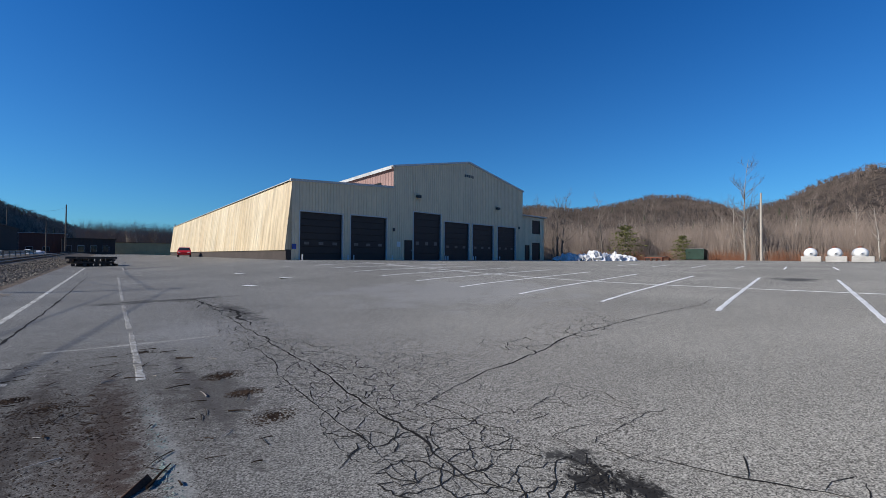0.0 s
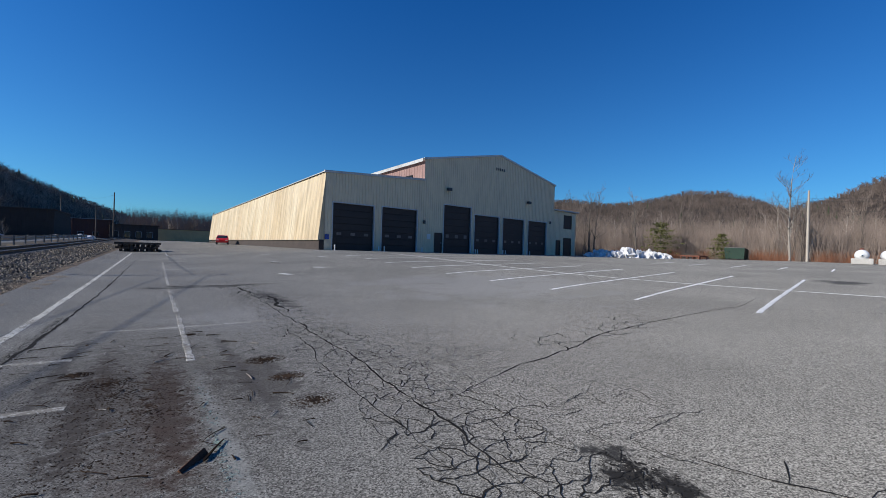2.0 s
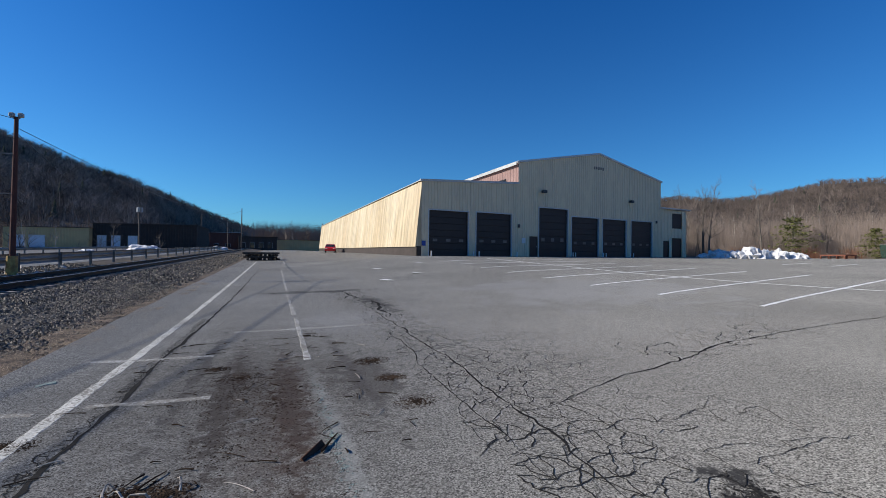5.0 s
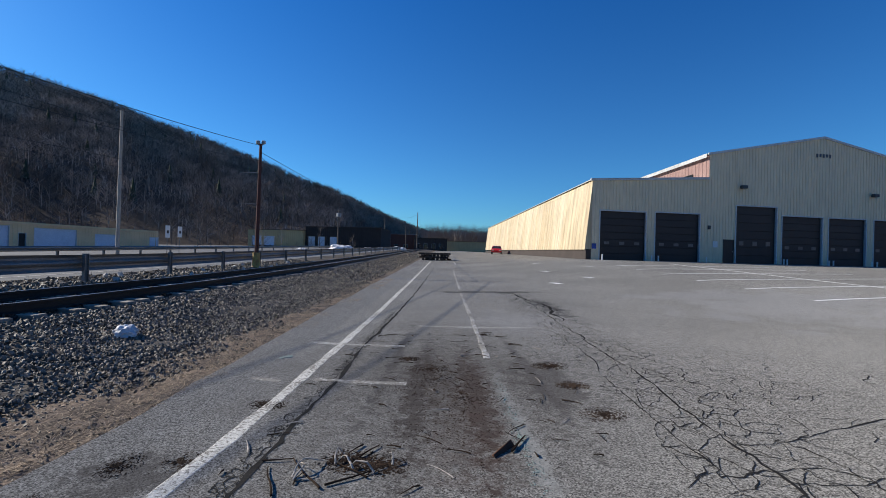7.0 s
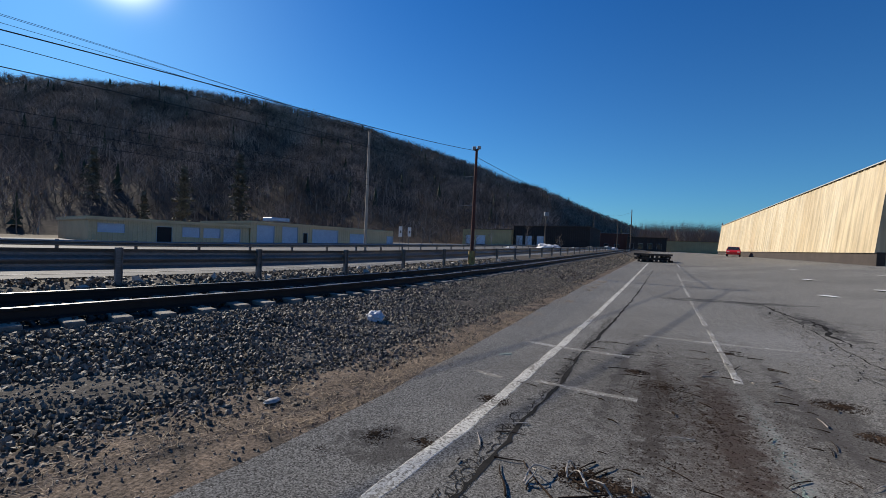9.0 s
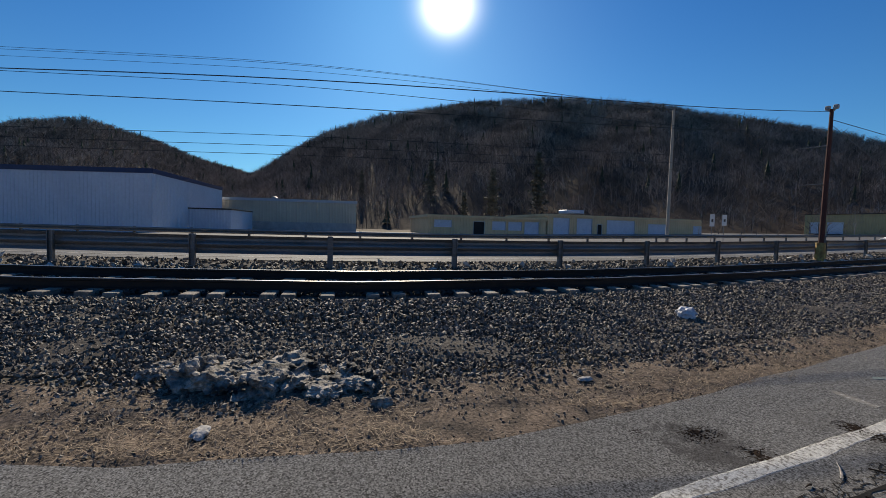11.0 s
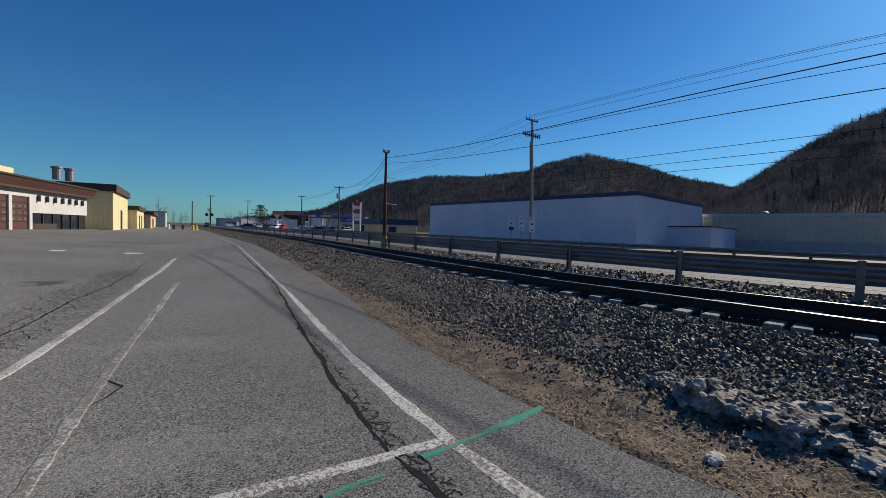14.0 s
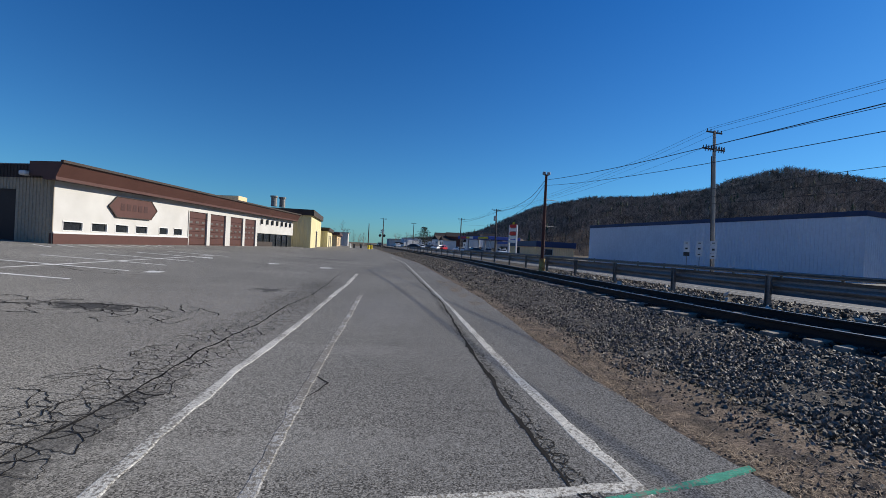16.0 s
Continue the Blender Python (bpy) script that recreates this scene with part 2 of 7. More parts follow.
M = {
    "asphalt": stained_asphalt("aged_asphalt"),
    "road": mat("road_asphalt", (0.13, 0.13, 0.13), (0.1, 0.1, 0.1), 0.3, 0.85, 0.3, fine=60, spec=0.3),
    "soil": mat("gravelly_soil", (0.09, 0.08, 0.07), (0.06, 0.052, 0.045), 0.7, 0.95, 0.8, fine=22, grain=0.5, spec=0.15),
    "verge": mat("straw_and_grit", (0.215, 0.163, 0.12), (0.085, 0.07, 0.057), 3.6, 0.95, 0.9, fine=38, grain=0.55, spec=0.1),
    "field": mat("winter_ground", (0.16, 0.13, 0.09), (0.09, 0.075, 0.055), 0.08, 0.95, 0.4, fine=3, grain=0.3, spec=0.1),
    "stone": island_mat("ballast_stone", (0.265, 0.223, 0.172), (0.02, 0.017, 0.0135), 0.7),
    # grease, plus the shade between the rails put into the colour
    "stone_dark": island_mat("oily_shaded_ballast", (0.045, 0.04, 0.034), (0.012, 0.011, 0.01), 0.8),
    "straw": island_mat("dry_straw", (0.46, 0.35, 0.23), (0.17, 0.125, 0.085), 0.9),
    "tie": mat("creosoted_timber", (0.31, 0.275, 0.225), (0.165, 0.145, 0.12), 2.5, 0.9, 0.4, stretch=(0.3, 3, 3)),
    "tie_dark": mat("old_creosote", (0.035, 0.03, 0.027), (0.06, 0.052, 0.045), 2, 0.9, 0.4, rand=0.3),
    "rail_side": mat("rusty_rail", (0.02, 0.014, 0.012), (0.03, 0.021, 0.016), 4, 0.7, 0.2),
    "rail_top": mat("worn_rail_head", (0.34, 0.33, 0.32), (0.24, 0.23, 0.22), 4, 0.36, 0.02, metal=1.0),
    "galv": mat("galvanised_steel", (0.275, 0.265, 0.25), (0.2, 0.195, 0.185), 2.5, 0.5, 0.05, metal=0.6, stretch=(1, 0.3, 2)),
    "white_line": worn_paint("worn_white_paint", (0.6, 0.585, 0.53), 0.53),
    "stall_paint": mat("white_stall_paint", (0.8, 0.79, 0.76), (0.6, 0.59, 0.56), 1.5, 0.85, 0.2, fine=40, grain=0.2),
    "faint_line": worn_paint("faded_white_paint", (0.44, 0.43, 0.405), 0.46),
    "green_line": worn_paint("green_marking_paint", (0.03, 0.3, 0.2), 0.55),
    "faint_green": mat("faded_green_paint", (0.2, 0.27, 0.24), (0.17, 0.2, 0.185), 4, 0.9, 0.3, fine=60, grain=0.5),
    "crack": mat("dark_crack", (0.022, 0.021, 0.02), (0.032, 0.03, 0.028), 5, 0.95, 0.2, spec=0.05),
    "panel_grey": mat("grey_green_siding", (0.74, 0.63, 0.43), (0.68, 0.58, 0.4), 0.35, 0.5, 0.03, fine=3, grain=0.06, stretch=(1, 1, 0.3)),
    "panel_tan": mat("weathered_cream_siding", (0.61, 0.52, 0.36), (0.5, 0.39, 0.235), 0.35, 0.55, 0.03, fine=2.2, grain=0.2, stretch=(1, 1, 0.08)),
    "door_dark": mat("dark_brown_door", (0.028, 0.024, 0.022), (0.022, 0.019, 0.018), 1.2, 0.5, 0.03, fine=9, grain=0.1),
    "dark_base": mat("dark_plinth", (0.06, 0.047, 0.04), (0.045, 0.035, 0.03), 1, 0.8, 0.1),
    "trim_grey": mat("pale_metal_trim", (0.55, 0.57, 0.57), (0.5, 0.52, 0.52), 1, 0.45, 0.02),
    "red_siding": mat("faded_red_siding", (0.3, 0.19, 0.165), (0.26, 0.16, 0.14), 0.6, 0.6, 0.03),
    "roof_grey": mat("metal_roof", (0.5, 0.5, 0.48), (0.42, 0.42, 0.4), 0.4, 0.4, 0.03),
    "glass": mat("dark_window_glass", (0.02, 0.024, 0.028), (0.03, 0.034, 0.038), 1, 0.08, 0.0, spec=0.7),
    "lite": mat("frosted_lite", (0.16, 0.15, 0.14), (0.12, 0.11, 0.1), 1, 0.3, 0.0),
    "brown_metal": mat("brown_fascia_metal", (0.1, 0.045, 0.036), (0.085, 0.038, 0.03), 0.5, 0.5, 0.03, fine=4, grain=0.08),
    "brown_dark": mat("dark_brown_paint", (0.072, 0.032, 0.026), (0.06, 0.028, 0.023), 1, 0.5, 0.02),
    "stucco": mat("off_white_stucco", (0.6, 0.59, 0.56), (0.53, 0.52, 0.49), 0.6, 0.9, 0.2, fine=40, grain=0.06),
    "yellow": mat("pale_yellow_siding", (0.78, 0.7, 0.4), (0.72, 0.64, 0.36), 0.5, 0.6, 0.03, fine=6, grain=0.05),
    "olive": mat("olive_tan_siding", (0.5, 0.4, 0.2), (0.44, 0.35, 0.18), 0.5, 0.6, 0.03, fine=6, grain=0.06),
    "warehouse": mat("white_warehouse_panel", (0.68, 0.72, 0.78), (0.62, 0.66, 0.72), 0.25, 0.55, 0.02, fine=3, grain=0.05),
    "blue_trim": mat("navy_trim", (0.02, 0.045, 0.12), (0.018, 0.036, 0.1), 1, 0.5, 0.02),
    "tan_wall": mat("tan_metal_wall", (0.46, 0.39, 0.28), (0.4, 0.34, 0.25), 0.4, 0.7, 0.04, fine=6, grain=0.1),
    "tan_far": mat("pale_tan_wall", (0.8, 0.6, 0.34), (0.7, 0.52, 0.29), 0.4, 0.7, 0.04, fine=6, grain=0.1),
    "tan_shop": mat("grey_tan_siding", (0.68, 0.58, 0.42), (0.6, 0.51, 0.37), 0.4, 0.7, 0.04, fine=6, grain=0.1),
    "garage_white": mat("pale_blue_white_door", (0.62, 0.7, 0.78), (0.55, 0.63, 0.72), 1, 0.5, 0.02),
    "bark": mat("grey_bark", (0.17, 0.145, 0.12), (0.11, 0.092, 0.076), 1.5, 0.95, 0.4, rand=0.3),
    "birch": mat("pale_bark", (0.42, 0.38, 0.33), (0.3, 0.26, 0.22), 1.5, 0.9, 0.3, rand=0.2),
    "twig": mat("bare_twigs", (0.25, 0.2, 0.165), (0.17, 0.132, 0.108), 0.5, 0.95, 0.0, rand=0.35),
    "brush": mat("reddish_brush", (0.23, 0.1, 0.055), (0.17, 0.08, 0.045), 0.8, 0.95, 0.0, rand=0.25),
    # pale-to-dark spread widened: backlit crowns are put into the colour
    "hill_wood": island_mat("leafless_forest", (0.44, 0.355, 0.285), (0.024, 0.019, 0.016), 0.95, grain=0.6, fine=0.045),
    "hill_wood_far": island_mat("distant_leafless_forest", (0.15, 0.116, 0.096), (0.065, 0.05, 0.042), 0.95, grain=0.35, fine=0.03),
    "hill_soil": mat("leaf_litter_slope", (0.075, 0.06, 0.05), (0.04, 0.032, 0.027), 0.03, 0.95, 0.3, fine=0.6, grain=0.35, spec=0.05),
    "conifer": mat("conifer_needles", (0.05, 0.065, 0.03), (0.03, 0.042, 0.022), 1, 0.9, 0.1, rand=0.25),
    "larch": mat("grey_green_needles", (0.2, 0.19, 0.14), (0.09, 0.088, 0.065), 1, 0.9, 0.1, rand=0.2),
    "pine": mat("yellow_green_pine", (0.13, 0.13, 0.035), (0.08, 0.085, 0.025), 1, 0.9, 0.1),
    "pole": mat("weathered_pole", (0.12, 0.1, 0.085), (0.08, 0.068, 0.058), 2, 0.9, 0.3, stretch=(3, 3, 0.2)),
    "pole_red": mat("red_brown_pole", (0.11, 0.04, 0.03), (0.075, 0.03, 0.024), 2, 0.85, 0.3, stretch=(3, 3, 0.2)),
    "pole_pale": mat("pale_pole", (0.45, 0.4, 0.33), (0.35, 0.31, 0.26), 2, 0.85, 0.3, stretch=(3, 3, 0.2)),
    "wire": mat("black_cable", (0.015, 0.015, 0.016), (0.02, 0.02, 0.02), 1, 0.6, 0.0),
    "yellow_guard": mat("yellow_pole_guard", (0.5, 0.38, 0.12), (0.3, 0.16, 0.05), 5, 0.6, 0.1),
    "snow": mat("old_snow", (0.74, 0.75, 0.77), (0.42, 0.41, 0.4), 2.2, 0.7, 0.5, fine=20, grain=0.1),
    "dirty_snow": mat("sooty_snow", (0.46, 0.41, 0.34), (0.02, 0.018, 0.015), 5.5, 0.85, 0.8, fine=30, grain=0.45),
    "red_paint": mat("red_car_paint", (0.5, 0.015, 0.018), (0.45, 0.013, 0.015), 1, 0.3, 0.0),
    "white_paint": mat("white_paint", (0.78, 0.78, 0.76), (0.7, 0.7, 0.68), 1, 0.35, 0.0, grain=0.05),
    "dark_paint": mat("dark_paint", (0.05, 0.055, 0.065), (0.04, 0.045, 0.05), 1, 0.3, 0.0),
    "rubber": mat("tyre_rubber", (0.02, 0.02, 0.02), (0.03, 0.03, 0.03), 4, 0.9, 0.1),
    "dumpster": mat("dark_green_steel", (0.02, 0.05, 0.035), (0.016, 0.04, 0.028), 1.5, 0.6, 0.05),
    "concrete": mat("concrete_block", (0.5, 0.48, 0.44), (0.4, 0.38, 0.35), 1.2, 0.9, 0.3, fine=25),
    "rust": mat("rusty_red_steel", (0.2, 0.07, 0.04), (0.14, 0.05, 0.03), 2, 0.8, 0.1),
    "sign_white": mat("sign_white", (0.75, 0.75, 0.73), (0.7, 0.7, 0.68), 2, 0.5, 0.0, grain=0.05),
    "sign_black": mat("sign_black", (0.03, 0.03, 0.03), (0.03, 0.03, 0.03), 2, 0.5, 0.0),
    "sign_red": mat("sign_red", (0.55, 0.03, 0.03), (0.5, 0.03, 0.03), 2, 0.5, 0.0),
    "sign_yellow": mat("sign_yellow", (0.8, 0.6, 0.03), (0.75, 0.55, 0.03), 2, 0.5, 0.0),
    "sign_blue": mat("sign_blue", (0.03, 0.08, 0.35), (0.03, 0.07, 0.3), 2, 0.5, 0.0),
    "brick": mat("dark_red_brick", (0.14, 0.06, 0.045), (0.1, 0.045, 0.035), 3, 0.9, 0.1),
    "dark_wall": mat("dark_shed_wall", (0.035, 0.03, 0.028), (0.028, 0.024, 0.022), 1, 0.8, 0.1),
    "debris": mat("dark_bark_debris", (0.055, 0.037, 0.025), (0.026, 0.018, 0.013), 6, 0.95, 0.4, rand=0.3, spec=0.05),
    "bark_brown": mat("red_brown_bark", (0.14, 0.07, 0.042), (0.09, 0.045, 0.03), 8, 0.95, 0.3, spec=0.05),
    "porcelain": mat("grey_transformer", (0.35, 0.37, 0.38), (0.3, 0.32, 0.33), 3, 0.5, 0.0),
}


# ---- mesh helpers ----
def finish(name, bm, material, smooth=False):
    me = bpy.data.meshes.new(name)
    bm.to_mesh(me)
    bm.free()
    if material:
        me.materials.append(M[material])
    if smooth:
        me.shade_smooth()
    return me


def thing(name, m, label, category, group="", kind=""):
    e = new(name)
    e.empty_display_size = 0.3
    e.matrix_basis = m
    return tagged(e, label, category, group, kind)


def part(name, bm, material, parent, label="", smooth=False, world=False, kind=""):
    ob = new(name, finish(name, bm, material, smooth))
    ob.parent = parent
    if world:
        up, q = Matrix(), parent
        while q:
            up = q.matrix_parent_inverse @ q.matrix_basis @ up if q.parent else q.matrix_basis @ up
            q = q.parent
        ob.matrix_parent_inverse = up.inverted()
    return tagged(ob, label, kind=kind)


def solo(name, bm, material, label, category, group="", kind="", smooth=False):
    return tagged(new(name, finish(name, bm, material, smooth)), label, category, group, kind)


def box(bm, x0, x1, y0, y1, z0, z1, m=None, bevel=0.0):
    r = bmesh.ops.create_cube(bm, size=1, matrix=Matrix.LocRotScale(((x0 + x1) / 2, (y0 + y1) / 2, (z0 + z1) / 2), None, (abs(x1 - x0), abs(y1 - y0), abs(z1 - z0))))
    if bevel:
        es = {e for v in r["verts"] for e in v.link_edges}
        r = bmesh.ops.bevel(bm, geom=list(es), offset=bevel, segments=1, affect="EDGES")
        vs = r["verts"]
    else:
        vs = r["verts"]
    if m is not None:
        bmesh.ops.transform(bm, matrix=m, verts=vs)
    return bm


def boxm(*a, m=None, bevel=0.0):
    return box(bmesh.new(), *a, m=m, bevel=bevel)


def tube(bm, pts, radii, sides=6):
    """A tapered tube along points."""
    rings = []
    for i, p in enumerate(pts):
        p = Vector(p)
        d = (Vector(pts[min(i + 1, len(pts) - 1)]) - Vector(pts[max(i - 1, 0)])).normalized()
        a = d.orthogonal().normalized()
        b = d.cross(a)
        rings.append([bm.verts.new(p + radii[i] * (math.cos(k * math.tau / sides) * a + math.sin(k * math.tau / sides) * b)) for k in range(sides)])
    for r, s in zip(rings, rings[1:]):
        # rings may start at another angle: join each to its nearest
        off = min(range(sides), key=lambda k: (s[k].co - r[0].co).length)
        for k in range(sides):
            bm.faces.new((r[k], r[(k + 1) % sides], s[(k + 1 + off) % sides], s[(k + off) % sides]))
    for r in (rings[0], rings[-1]):
        try:
            bm.faces.new(r)
        except ValueError:
            pass
    return bm


def quad(bm, *ps):
    return bm.faces.new([bm.verts.new(p) for p in ps])


def ribs(bm, a, b, z0, z1, out, pitch=0.3, depth=0.04, thick=0.02):
    """Ribbed sheet from plan point a to b between heights z0 and z1, which may be functions of the way along; out: its outward normal."""
    a, b, out = Vector((*a, 0)), Vector((*b, 0)), Vector((*out, 0)).normalized()
    length = (b - a).length
    e = (b - a) / length
    f0 = z0 if callable(z0) else (lambda s: z0)
    f1 = z1 if callable(z1) else (lambda s: z1)
    n = max(1, round(length / pitch))
    p = length / n
    prev = None
    for i in range(n + 1):
        for s, o in ((i * p, 0), (i * p + p * 0.72, 0), (i * p + p * 0.8, depth), (i * p + p * 0.92, depth)):
            if s > length + 1e-6:
                break
            q = a + e * s + out * o
            cur = (bm.verts.new((q.x, q.y, f0(s))), bm.verts.new((q.x, q.y, f1(s))))
            if prev:
                bm.faces.new((prev[0], cur[0], cur[1], prev[1]))
            prev = cur
    return bm


def smooth01(a, b, v):
    t = min(max((v - a) / (b - a), 0), 1)
    return t * t * (3 - 2 * t)


def lane_rise(y):
    return 0.018 * (math.sqrt(max(y - 6, 0) ** 2 + 64) - 8) if y < 110 else lane_rise(109.9)


def gz(x, y):
    """Height of the paved lot: it climbs to the big shed and gently along the tracks."""
    c = 1.9 * (1 - math.exp(-max(x + 2, 0) / 50))
    p = c + (1.21 - c) * smooth01(4, 31, y) + 0.006 * min(max(y - 31, 0), 80)
    w = smooth01(1, 12, x)
    return (1 - w) * (lane_rise(y) + 0.5 * c) + w * p


def terrain(x, y):
    """Height of the open ground."""
    if x > -3:
        return gz(x, y)
    return lane_rise(y)


def axis(marks):
    """Grid lines: (from, to, step) stretches joined."""
    out = []
    for a, b, s in marks:
        n = max(1, round((b - a) / s))
        out += [a + (b - a) * i / n for i in range(n)]
    return out + [marks[-1][1]]


def sheet(xs, ys, fn):
    bm = bmesh.new()
    rows = [[bm.verts.new((x, y, fn(x, y))) for x in xs] for y in ys]
    for r, s in zip(rows, rows[1:]):
        for i in range(len(xs) - 1):
            bm.faces.new((r[i], r[i + 1], s[i + 1], s[i]))
    return bm


# ---- setting ----
def verge_z(x, y):
    """Cross-section from the pavement's edge over the ballast to the road and beyond."""
    l = lane_rise(y)
    pts = ((-3.0, -0.03), (-3.7, 0.0), (-4.3, 0.03), (-5.2, 0.1), (-6.3, 0.25), (-6.6, 0.27), (-9.3, 0.27), (-10.2, 0.16), (-11.6, 0.24), (-12.6, 0.3), (-26.5, 0.28), (-30, 0.1), (-60, 0.0), (-5000, 0.0))
    for (x1, z1), (x0, z0) in zip(pts, pts[1:]):
        if x >= x0:
            return l + z0 + (z1 - z0) * (x - x0) / (x1 - x0)
    return l


def ground_z(x, y):
    if x <= -3.0:
        return verge_z(x, y)
    return gz(x, y) - 0.06


gx = axis([(-4500, -700, 600), (-700, -120, 80), (-120, -30, 10), (-30, -12.6, 2), (-12.6, -3.0, 0.3), (-3.0, 1, 1), (1, 13, 1), (13, 60, 3), (60, 160, 12), (160, 900, 90), (900, 4500, 600)])
gy = axis([(-4500, -900, 600), (-900, -150, 75), (-150, -30, 6), (-30, 50, 1), (50, 130, 4), (130, 900, 80), (900, 4500, 600)])
ground = solo("ground", sheet(gx, gy, ground_z), "field", "brown winter ground reaching to the hills", "ground", kind="structure")

lot_x = axis([(-3.05, 14, 0.5), (14, 62, 2)])
lot_y = axis([(-145, -30, 5), (-30, 45, 0.75), (45, 130, 3)])


def lot_edge(x, y):
    if x < -3.0:
        out = float(np.interp(y, (-30, -15, -10, -7, -4.8, -2, 1.3, 4.2, 6, 9, 15), (-3.8, -3.72, -3.62, -3.3, -3.12, -3.04, -3.08, -3.22, -3.32, -3.48, -3.6)))
        return out + 0.10 * noise.noise((0.0, y * 0.9, 3.0)) + 0.05 * noise.noise((0.0, y * 4.0, 7.0)), gz(-3.0, y) + 0.17 * min(max(-3.05 - out, 0), 0.25)
    return x, gz(x, y)


bm = bmesh.new()
rows = []
for y in lot_y:
    row = []
    for x in lot_x:
        ex, ez = lot_edge(x, y)
        row.append(bm.verts.new((ex, y, ez)))
    rows.append(row)
for r, s in zip(rows, rows[1:]):
    for i in range(len(lot_x) - 1):
        bm.faces.new((r[i], r[i + 1], s[i + 1], s[i]))
edge = [r[0] for r in rows]
low = [bm.verts.new(v.co + Vector((-0.03, 0, -0.08))) for v in edge]
for i in range(len(edge) - 1):
    bm.faces.new((edge[i], edge[i + 1], low[i + 1], low[i]))
solo("parking_lot", bm, "asphalt", "aged grey asphalt lot with cracks and worn paint", "pavement", kind="structure")

verge_y = axis([(-145, -30, 3), (-30, 40, 0.5), (40, 130, 3)])
solo("verge", sheet(axis([(-4.1, -3.0, 0.2)]), verge_y, lambda x, y: verge_z(x, y) + 0.02 + 0.03 * noise.noise((x * 2, y * 2, 0))), "verge", "strip of straw-coloured dead grass and grit", "verge", kind="structure")
solo("ballast_bed", sheet(axis([(-12.6, -4.3, 0.2)]), verge_y, lambda x, y: verge_z(x, y) + 0.012 + 0.05 * noise.noise((x * 1.1, y * 1.1, 5)) * (1 if -6.2 < x < -4.4 or x < -9.6 else 0.2)), "soil", "dark gravel bed under the railway track", "ballast", kind="structure")
solo("road", sheet(axis([(-26.0, -12.6, 1.2)]), axis([(-400, -145, 15), (-145, 130, 3), (130, 400, 15)]), lambda x, y: verge_z(x, y) + 0.03), "road", "grey two-lane asphalt road beside the tracks", "road", kind="structure")
for x in (-13.6, -19.0, -19.25, -25.0):
    solo("road_line", sheet([x - 0.06, x + 0.06], axis([(-300, -145, 15), (-145, 130, 3), (130, 300, 15)]), lambda a, y: verge_z(a, y) + 0.038), "white_line" if x in (-13.6, -25.0) else "sign_yellow", "painted line along the road", "road marking", kind="structure")
solo("far_yard", sheet(axis([(-75, -26.3, 4)]), axis([(-145, 130, 5)]), lambda x, y: verge_z(x, y) + 0.02), "road", "grey yard of the buildings over the road", "pavement", kind="structure")


